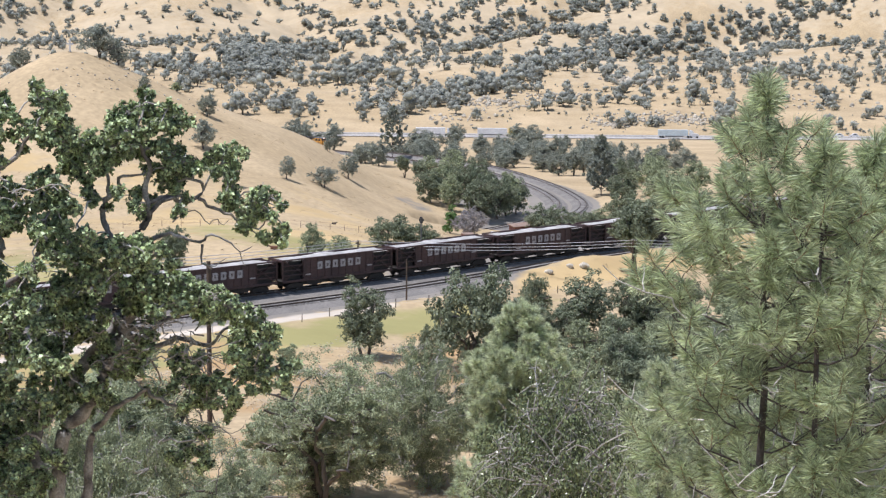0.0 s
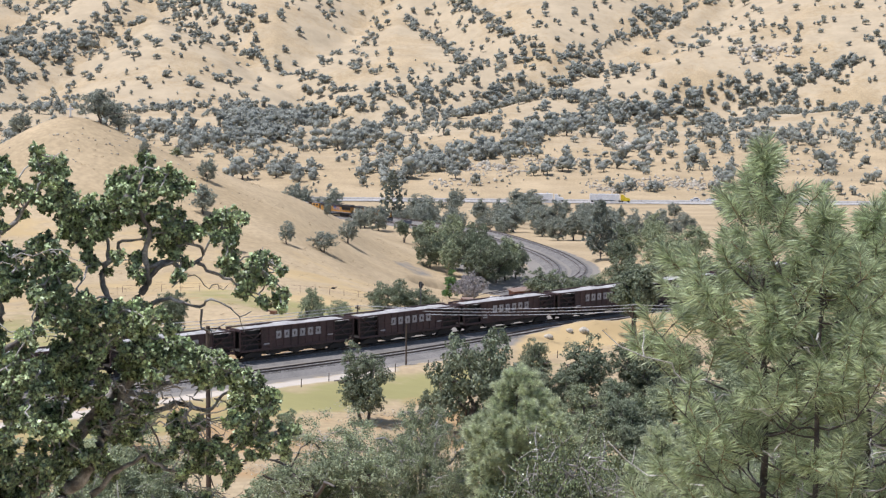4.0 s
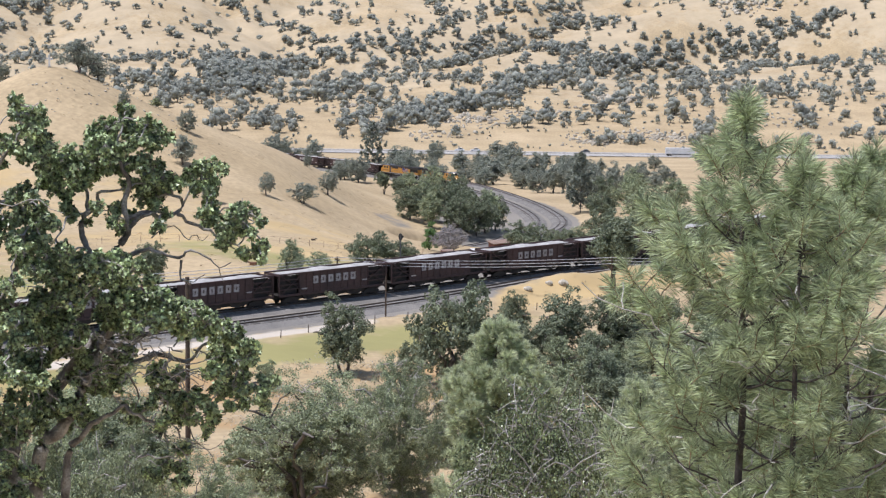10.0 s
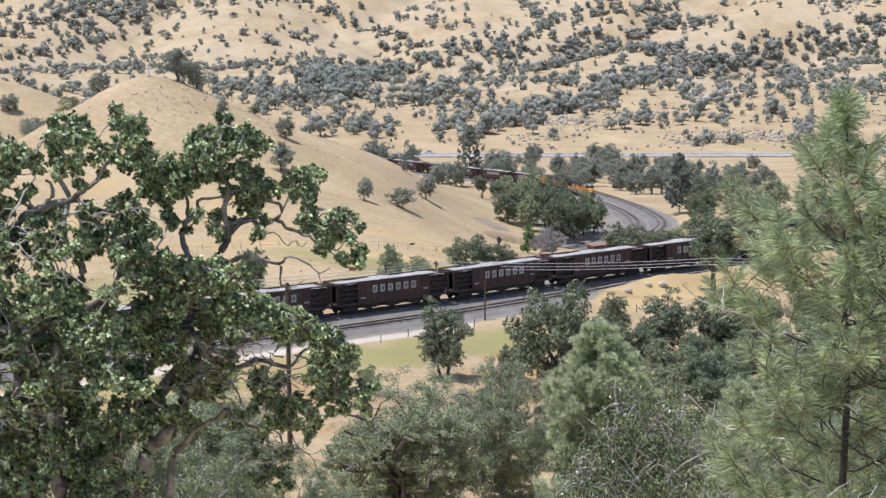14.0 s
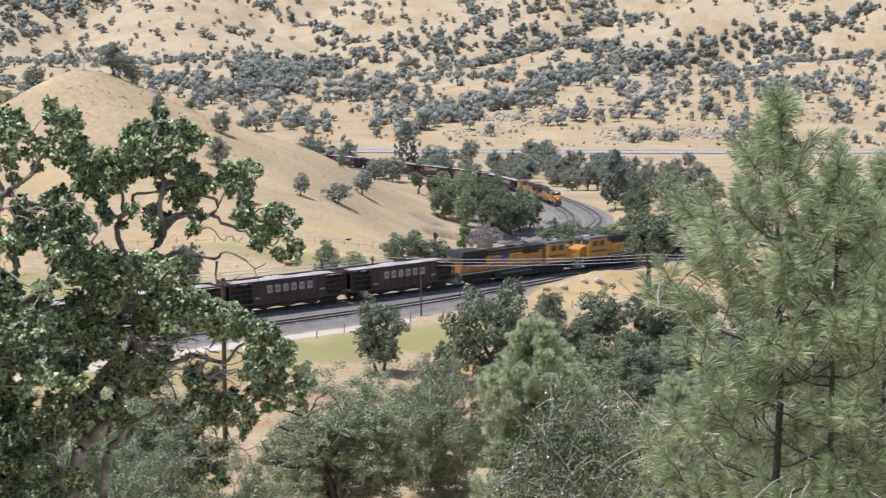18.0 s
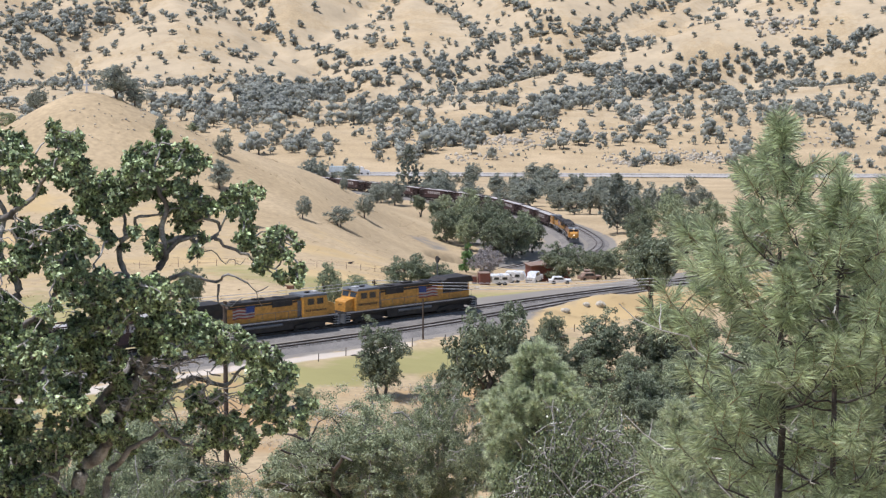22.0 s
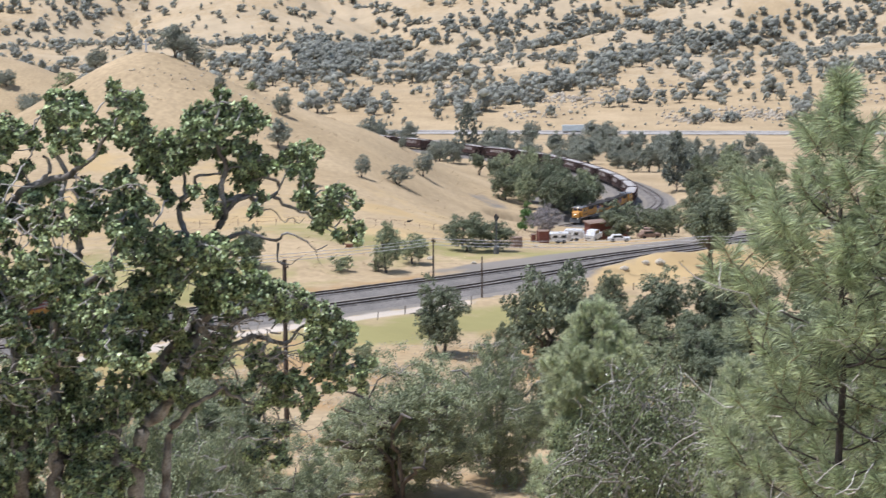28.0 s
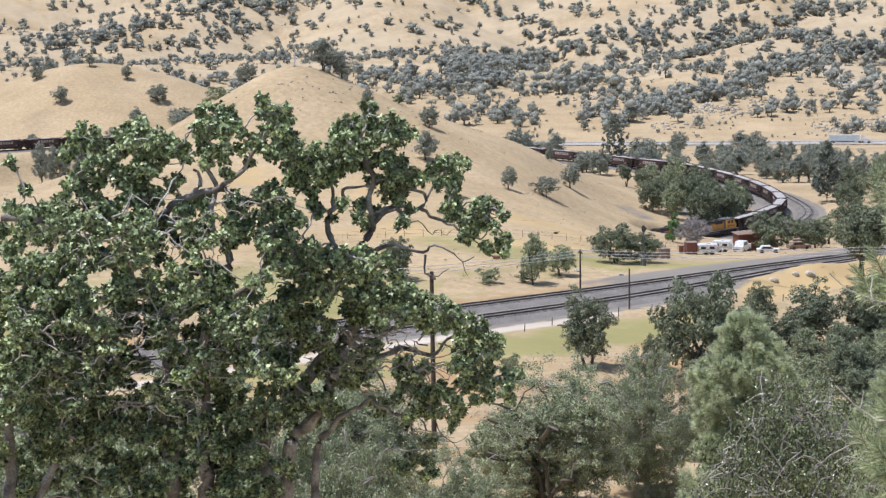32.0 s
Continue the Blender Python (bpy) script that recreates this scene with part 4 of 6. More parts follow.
# mid-distance trees: x, y, height, width, kind
def mid_trees():
    models()
    rng = random.Random(4)

    def rows(group, label, data):
        for x, y, h, w, kind in data:
            set_tree(kind, x, y, h, w, label, rng.uniform(0, 360), group)

    rows("oaks on the round hill", "lone blue oak on a dry grass hill", [
        (-23.1, 451.4, 3.6, 2.3, "dense"), (-17.4, 425.6, 5.8, 5.1, "round"), (-20.7, 387.4, 4.4, 6.1, "broad"), (-27.2, 377.0, 4.7, 3.9, "round"), (-46.0, 411.4, 5.4, 4.5, "dense"),
        (-43.6, 383.5, 6.2, 6.1, "round"), (-36.0, 354.2, 7.3, 5.1, "tall"), (-58.2, 407.0, 3.9, 3.5, "round"), (-70.0, 421.0, 7.5, 9.5, "broad"), (-86.5, 420.0, 5.6, 5.4, "dense"),
        (-66.0, 423.0, 5.6, 6.0, "round"), (-94.0, 424.0, 4.6, 7.0, "bush"), (-55.0, 430.0, 2.4, 3.7, "bush"), (-104.0, 430.0, 4.0, 6.0, "round")])
    rows("oaks beside the lower line", "dark live oak beside the lower railway line", [
        (-44, 650, 12.5, 13, "dense"), (-31, 640, 10.0, 9.5, "round"), (-14.6, 582, 9.0, 8.6, "dense"), (-19, 592, 7.5, 7.5, "dense"), (4, 459, 10.6, 9.0, "round"), (12, 451, 10.6, 9.6, "dense"), (18.5, 464, 11, 9, "round"), (-1.3, 700, 8, 9.5, "round"), (0.2, 612, 9.6, 8.0, "dense"),
        (0.6, 452, 9.0, 8.6, "dense"), (5.2, 447, 8.8, 7.4, "round"), (9.2, 462, 11.2, 9.4, "dense"), (15.9, 458, 12.2, 11.0, "dense"), (21.0, 469.5, 10.6, 7.0, "dense"), (12.3, 499.8, 11.3, 8.8, "dense"),
        (6.0, 518, 10.9, 8.6, "round"), (0.9, 530, 7.8, 9.1, "round"), (-6.6, 519, 6.4, 4.6, "stilt"), (-2.4, 512, 6.4, 4.6, "stilt"), (-19.4, 559.7, 6.0, 5.6, "round"), (-36, 652, 9, 9, "round")])
    rows("oaks outside the curve", "grey-green oak outside the curve of the lower line", [
        (41.4, 638.7, 11.4, 9.1, "round"), (47.3, 598, 11.9, 6.9, "tall"), (49.7, 557.8, 12.4, 12.8, "dense"), (43.9, 598.4, 9.3, 8.6, "round"), (38.0, 659, 8.8, 7.5, "round"), (39.5, 599, 7.8, 9.0, "dense"),
        (58.5, 557, 11.7, 8.0, "tall"), (51.4, 517.5, 10.0, 8.9, "dense"), (27.5, 679, 9.2, 11.7, "round"), (25.6, 719.5, 9.4, 7.2, "tall"), (33.2, 719, 7.8, 6.2, "round"), (46.8, 470, 9.4, 9.0, "dense"),
        (56, 500, 10.5, 10, "round"), (62, 540, 11, 9, "tall"), (36, 620, 7, 7, "dense"), (55, 580, 10, 8, "round"), (66, 575, 11, 10, "dense"), (72, 600, 10, 9, "round"), (50, 640, 9, 8, "tall"), (60, 660, 9, 9, "round"),
        (18, 640, 7, 7, "dense"), (8, 660, 8, 8, "round"), (-10, 668, 8, 9, "dense")])
    rows("trees round the yard", "oak standing by the sheds and parked trailers", [
        (8.4, 391.9, 6.6, 7.4, "grey"), (4.7, 396, 6.0, 4.4, "green"), (22.2, 373, 8.4, 10.6, "dense"), (30.6, 371, 6.2, 7.0, "dense"), (28.1, 263.5, 11.4, 7.6, "stilt"), (35.6, 398, 6.0, 7.3, "round"), (30, 388, 6.5, 7.5, "dense"),
        (55.4, 462.7, 10.2, 13.6, "round"), (43.1, 428, 9.6, 9.6, "dense"), (68.5, 511.4, 9.0, 12, "round"), (50, 425, 8.5, 10, "round"), (60, 440, 9.0, 12, "dense"), (40, 405, 6.5, 8, "dense")])
    rows("bushes in the meadow", "green oak bush in the dry meadow behind the tracks", [
        (-15.4, 258.5, 7.2, 4.9, "round"), (-12.4, 266, 4.4, 5.1, "round"), (-21.3, 257.5, 2.5, 3.7, "bush"), (-5.2, 283, 6.6, 7.6, "dense"), (-0.9, 286, 5.2, 6.0, "dense"),
        (-33.1, 255, 6.8, 5.4, "dense"), (-88.8, 282.4, 8.6, 10.4, "round"), (-16.5, 259.5, 2.2, 3.0, "bush")])
    rows("oaks below the tracks", "grey-green blue oak on the slope below the tracks", [
        (-6.6, 205.9, 9.6, 6.6, "ragged"), (5.3, 199.9, 13.0, 11.0, "dense"), (12.6, 229, 7.0, 4.8, "ragged"), (0.7, 206, 4.6, 3.8, "dense"), (17.7, 217, 8.8, 8.0, "ragged"),
        (23.4, 218, 9.6, 7.6, "ragged"), (29.7, 227, 7.5, 6.4, "ragged"), (-14.0, 197.5, 3.4, 3.6, "bush"), (36.5, 228, 8.2, 9.0, "round"), (43.2, 221, 9.2, 10, "broad"),
        (19, 190, 8.0, 6.5, "ragged"), (12.5, 180, 7.5, 7.0, "round"), (30, 185, 9, 9, "round"), (26, 205, 6.5, 6, "ragged"), (35, 205, 7, 7, "ragged"),
        (-30, 190, 6, 8, "broad"), (-45, 185, 7, 9, "round"), (-58, 180, 7, 9, "broad"), (-38, 172, 6, 8, "bush")])
    rows("oaks below the tracks", "grey-green oak crowded in with others on the slope", [
        (8, 190, 5, 6, "bush"), (24, 178, 7, 8, "ragged"), (30, 172, 8, 9, "round"), (22, 165, 8, 9, "dense"), (14, 165, 7, 8, "round"),
        (28, 155, 9, 10, "round"), (36, 165, 8, 9, "dense"), (38, 185, 8, 9, "round"), (33, 215, 6, 7, "round"), (40, 205, 7, 8, "dense"), (-12, 158, 6, 7, "round"), (3, 168, 5, 6, "bush")])
    rows("oaks below the tracks", "small ragged oak among pale brush on the slope", [
        (14, 212, 6, 5, "ragged"), (16.5, 203, 5.5, 5, "round"), (20, 207, 6, 5.5, "ragged"), (23, 200, 6, 5.5, "round"), (26, 212, 6, 5.5, "ragged"), (18, 196, 5, 5, "bush"), (22, 190, 6, 6, "ragged"),
        (27, 193, 6.5, 6, "round"), (31, 199, 6, 6, "ragged"), (15.5, 187, 5.5, 5.5, "round"), (24, 183, 6, 6, "ragged"), (29, 182, 6.5, 6, "round"), (32, 210, 5, 5, "bush"), (13, 200, 4.5, 4.5, "bush")])
    rows("large oaks below the tracks", "large spreading blue oak with grey-green leaves", [
        (-7.1, 147.8, 12.5, 12.2, "big"), (-0.6, 154.0, 13.4, 10.2, "big2"), (-23.1, 148.2, 11.8, 14.4, "big"), (-38, 140, 12, 13, "big2"), (9.7, 125, 12.5, 8.5, "big"), (18, 140, 12, 10, "big2"), (22, 126, 13, 10, "big2"), (27, 150, 11, 10, "big"), (14.5, 152, 9, 8, "big2"), (34, 142, 12, 11, "big"),
        (-24, 88, 14, 11, "big"), (-16, 95, 15, 10, "big2"), (-31, 82, 14, 11, "big"), (-21, 112, 14, 11, "big2"), (-34, 106, 14, 12, "big"), (-12.5, 119, 10, 8, "big"), (-41, 118, 14, 12, "big2")])
    for _ in range(40):
        x, y = rng.uniform(4, 44), rng.uniform(160, 226)
        if y < 0.86 * x + 212:
            h = rng.uniform(3.2, 6.4)
            set_tree(rng.choice(("round", "ragged", "tall", "round", "ragged", "bush")), x, y, h, h * rng.uniform(0.75, 1.15), "young blue oak among dry weeds on the slope", rng.uniform(0, 360), "oaks below the tracks")
    set_tree("scrub", 5.4, 77.8, 16.2, 8.6, "dense scrub oak with small glossy dark leaves", 40, "large oaks below the tracks")
    rows("oaks on the low ridge", "oak on a dry ridge behind the round hill", [
        (-177.6, 578, 14, 8.5, "dense"), (-168, 576, 12.5, 9, "round"), (-158, 568, 11, 8, "dense"), (-154, 580, 12.5, 8, "round"), (-186, 590, 14, 8, "round"), (-271, 837, 7, 7.5, "round"), (-257, 831, 8, 8, "dense"),
        (-230, 800, 6, 6, "round"), (-233, 765, 7, 8, "round"), (-196, 776, 8, 9, "dense"), (-182, 758, 9, 12, "dense"), (-203, 732, 7, 8.7, "round"), (-199, 754, 7, 8, "tall"), (-231, 724, 6, 6.5, "round"),
        (-212, 790, 6, 6, "round"), (-250, 790, 6, 7, "dense"), (-170, 770, 8, 9, "round"), (-160, 740, 8, 9, "dense"), (-215, 700, 7, 8, "round"), (-190, 705, 8, 9, "broad"), (-150, 700, 8, 10, "round")])
    # trees of the valley floor, up to the highway
    r = random.Random(9)
    made = 0
    while made < 58:
        y = r.uniform(600, 870)
        x = r.uniform(-0.01, 0.165) * y
        open_field = 0.100 < x / y < 0.150 and 690 < y < 930 and r.random() < 0.86
        if min(np.hypot(MAIN[::6, 0] - x, MAIN[::6, 1] - y)) < 14 or open_field or (y > 930 and r.random() < 0.5):
            continue
        h = r.choice((r.uniform(3, 6), r.uniform(4.5, 8), r.uniform(7, 11)))
        set_tree(r.choice(("round", "dense", "round", "tall", "broad")), x, y, h, h * r.uniform(0.8, 1.2), "oak on the dry valley floor below the highway", r.uniform(0, 360), "valley oaks")
        made += 1


# lines of oaks along the gullies of the far hills: half-width, then places
WOODS = []
WOODS.append((19, [(-142, 1204), (-128, 1266), (-106, 1308), (-86, 1481), (-56, 1475), (-27, 1492), (3, 1520)]))
WOODS.append((7, [(3, 1520), (29, 1544), (43, 1575), (71, 1598), (98, 1589), (122, 1611), (147, 1641), (185, 1690), (228, 1765), (263, 1797)]))
WOODS.append((9, [(-257, 1798), (-216, 1710), (-181, 1654), (-155, 1629), (-129, 1591), (-100, 1561), (-62, 1519)]))
WOODS.append((12, [(-228, 1769), (-198, 1725), (-175, 1691), (-143, 1658)]))
WOODS.append((6, [(18, 1772), (42, 1707), (68, 1635), (85, 1606)]))
WOODS.append((6, [(-19, 1744), (3, 1668), (30, 1572)]))
WOODS.append((13, [(174, 1723), (192, 1709), (215, 1739)]))
WOODS.append((14, [(119, 1407), (153, 1468), (186, 1496), (215, 1517), (237, 1526), (268, 1525), (298, 1523), (331, 1537)]))
WOODS.append((10, [(33, 1516), (64, 1535), (96, 1553), (134, 1586), (155, 1576)]))
WOODS.append((10, [(3, 1484), (31, 1436), (50, 1515), (89, 1449), (135, 1502)]))
WOODS.append((15, [(22, 1164), (40, 1215), (62, 1238), (90, 1393), (119, 1403)]))
WOODS.append((10, [(-1, 1164), (5, 1124), (21, 1128)]))
WOODS.append((9, [(203, 1494), (193, 1338), (210, 1344), (234, 1401), (284, 1493), (290, 1382)]))
WOODS.append((19, [(-333, 1512), (-322, 1539), (-305, 1567), (-292, 1618), (-275, 1657), (-254, 1705)]))
WOODS.append((4, [(-340, 1564), (-347, 1738), (-324, 1746), (-303, 1766)]))
WOODS.append((7, [(-209, 1372), (-192, 1391), (-177, 1433)]))
WOODS.append((10, [(-184, 1303), (-157, 1262), (-144, 1276)]))
WOODS.append((14, [(-137, 1441), (-121, 1306), (-105, 1300), (-124, 1258)]))
WOODS.append((12, [(-99, 1140), (-77, 1101), (-60, 1082)]))
WOODS.append((12, [(-66, 1262), (-48, 1255), (-31, 1304)]))
WOODS.append((10, [(-33, 1112), (-26, 1096), (-14, 1080)]))
WOODS.append((16, [(-449, 1435), (-433, 1453), (-412, 1471), (-387, 1507), (-364, 1525), (-342, 1547), (-315, 1593)]))
WOODS.append((9, [(-420, 1407), (-392, 1444), (-355, 1466), (-323, 1518)]))
WOODS.append((12, [(-307, 1243), (-297, 1237), (-284, 1223)]))


def far_woods():
    """Oaks scattered over the hills across the valley, thick along the gullies."""
    rng = np.random.RandomState(8)
    n = 20000
    az = rng.uniform(-0.42, 0.25, n)
    D = np.where(rng.uniform(0, 1, n) < 0.36, rng.uniform(1042, 1420, n), rng.uniform(1380, 1900, n))
    x, y = D * np.sin(az), D * np.cos(az)
    patch = waves(x, y, 150, 77, 3)
    chance = np.clip(0.20 + 0.17 * patch, 0.05, 0.8) + 0.05 * smooth(1160, 1300, D) * smooth(1500, 1400, D)
    keep = rng.uniform(0, 1, n) < chance * np.where(D < 1130, 0.35, 0.85)
    size = np.exp(rng.normal(size=keep.sum()) * 0.32)
    px, py, tall = [x[keep]], [y[keep]], [np.clip(5.3 * size, 2.2, 12.0) * np.where(D[keep] < 1320, 1.3, 1.0)]
    for wide, line in WOODS:
        w = spline([(a, b, 0) for a, b in line], 3.0 if wide < 8 else 2.6 if wide < 14 else 2.4 if line[0][0] < -200 else 1.9)
        px.append(w[:, 0] + rng.normal(size=len(w)) * wide * 0.5)
        py.append(w[:, 1] + rng.normal(size=len(w)) * wide * 0.65)
        tall.append(rng.uniform(4.6, 9.6, len(w)) * (1.1 if wide > 9 else 0.8))
    # low shrubs on the foot of the hills
    a, d = rng.uniform(-0.3, 0.22, 620), rng.uniform(1030, 1330, 620)
    px.append(d * np.sin(a))
    py.append(d * np.cos(a))
    tall.append(rng.uniform(0.8, 2.8, 620))
    x, y, h = np.concatenate(px), np.concatenate(py), np.concatenate(tall)
    z = height(x, y)
    m = len(x)
    # each crown: seven lobes, wider than tall, that carry the leaves, over a small dense core
    base = bmesh.new()
    bmesh.ops.create_icosphere(base, subdivisions=1, radius=1.0)
    BV = np.array([v.co[:] for v in base.verts])
    BF = np.array([[v.index for v in f.verts] for f in base.faces])
    base.free()
    k = 7
    slim = rng.uniform(0, 1, (m, 1, 1)) ** 0.7
    lobe = rng.normal(size=(m, k, 3)) * (0.145, 0.145, 0.14) + (0, 0, 0.43)
    lobe[..., 2] = np.clip(lobe[..., 2], 0.18, 0.80)
    lobe[..., :2] *= np.clip(1.35 - lobe[..., 2:], 0.4, 1)
    r = rng.uniform(0.17, 0.27, (m, k, 1))
    wide = 0.72 + 0.75 * slim
    grow = np.concatenate([wide, wide, np.ones_like(wide)], 2) * h[:, None, None]
    foot = np.stack([x, y, z], 1)
    V = BV[None, None] * (0.72 * r[..., None] * (1 + rng.normal(size=(m, k, len(BV), 1)) * 0.2)) + lobe[:, :, None]
    V = V * grow[:, None] + foot[:, None, None]
    F = (BF[None] + (np.arange(m * k) * len(BV))[:, None, None]).reshape(-1, 3)
    tagged(new("far_woods", mesh("far_woods", V.reshape(-1, 3), F, HAZED_OAK, smooth_faces=True)), "oaks scattered over far dry hills, their colour paled for haze", "trees", kind="stuff")
    leafs = 90
    q = rng.normal(size=(m, leafs, 3))
    q /= np.linalg.norm(q, axis=2)[..., None]
    pick = rng.randint(0, k, (m, leafs))[..., None]
    at = np.take_along_axis(lobe, pick.repeat(3, 2), 1) + q * np.take_along_axis(r, pick, 1) * rng.uniform(0.55, 1.1, (m, leafs, 1))
    at = at * grow + foot[:, None]
    V, Q = blades(at.reshape(-1, 3), q.reshape(-1, 3), 1.0, 0.85, rng, loose=0.45, lift=0.5)
    V = V.reshape(-1, 4, 3)
    V = V[:, :1] + (V - V[:, :1]) * np.repeat(h, leafs)[:, None, None] * 0.125
    tagged(new("far_leaves", mesh("far_leaves", V.reshape(-1, 3), Q, HAZED_OAK)), "loose leaves round the far oak crowns", "leaves", kind="stuff")
    stems = np.stack([np.concatenate([foot - (0, 0, 0.5), 0.035 * h[:, None]], 1), np.concatenate([foot + np.stack([0 * h, 0 * h, 0.5 * h], 1), 0.025 * h[:, None]], 1)], 1)
    TV, TQ = tubes(list(stems), 4)
    tagged(new("far_trunks", mesh("far_trunks", TV, TQ, BARK)), "trunks of the far oaks", "trunks", kind="stuff")


def rosettes(centre, r, rng):
    """Twig ends of one leafy bough: where they sit and which way they face, mostly outwards and up."""
    n = max(5, int(390 * r ** 2) + 3)
    q = rng.normal(size=(n, 3))
    q /= np.linalg.norm(q, axis=1)[:, None]
    at = centre + q * r * rng.uniform(0.25, 1.0, (n, 1)) ** 0.6 * (1.0, 1.1, 0.85)
    return at, q * 0.95 + (0, -0.1, 0.5)


def leafy(spots, wood, seed, bare=(), leaf=0.072, each=24):
    """A crown of leaf rosettes at the ends of twigs, gathered in clumps round the spots (x, y, z, r)."""
    rng = np.random.RandomState(seed)
    nodes = np.vstack([w[:, :3] for w in wood])
    fine, at, face = [], [], []
    for x0, x1, y0, y1, z0, z1, count in bare:
        # crooked leafless twigs between the boughs
        for _ in range(count):
            a = np.array([rng.uniform(x0, x1), rng.uniform(y0, y1), rng.uniform(z0, z1)])
            b = a + rng.normal(size=3) * (0.4, 0.2, 0.2)
            w = bend(a, b, rng, 0.1, 7) + rng.normal(size=(7, 3)) * 0.022
            fine.append(with_radius(w, rng.uniform(0.008, 0.018), 0.004))
    for x, y, z, r in spots:
        c = np.array([x, y, z])
        near = nodes[np.argmin(np.linalg.norm(nodes - c, axis=1) + 0.2 * np.maximum(nodes[:, 2] - z, 0))]
        w = bend(near, c, rng, 0.06, 6)
        fine.append(with_radius(w, 0.012 + 0.03 * r, 0.008))
        nodes = np.vstack([nodes, w[2:]])
        p, d = rosettes(c, r, rng)
        for k in range(0, len(p), 2):
            fine.append(with_radius(bend(c + rng.normal(size=3) * 0.03, p[k], rng, 0.08, 3), 0.007, 0.004))
        at.append(p)
        face.append(d)
    at, face = np.vstack(at), np.vstack(face)
    n = len(at)
    face /= np.linalg.norm(face, axis=1)[:, None]
    # each rosette: leaves that fan out round its face
    ray = rng.normal(size=(n, each, 3))
    ray -= (ray * face[:, None]).sum(2, keepdims=True) * face[:, None]
    ray /= np.linalg.norm(ray, axis=2, keepdims=True)
    lean = rng.uniform(-0.35, 0.95, (n, each, 1))
    way = (ray * np.cos(lean) + face[:, None] * np.sin(lean)).reshape(-1, 3)
    top = (face[:, None] * np.cos(lean) - ray * np.sin(lean)).reshape(-1, 3) + rng.normal(size=(n * each, 3)) * 0.55
    root = (at[:, None] + face[:, None] * rng.uniform(-0.05, 0.03, (n, each, 1))).reshape(-1, 3)
    side = np.cross(way, top)
    side /= np.linalg.norm(side, axis=1)[:, None]
    top = np.cross(side, way)
    L = leaf * rng.uniform(0.7, 1.25, (n * each, 1))
    W = L * rng.uniform(0.28, 0.42, (n * each, 1))
    V = np.stack([root + way * 0.012, root + way * L * 0.5 + side * W + top * W * 0.35, root + way * L - top * W * 0.2, root + way * L * 0.5 - side * W + top * W * 0.35], 1)
    return tubes(wood, 8), tubes(fine, 5), (V.reshape(-1, 3), np.arange(4 * n * each).reshape(-1, 4))


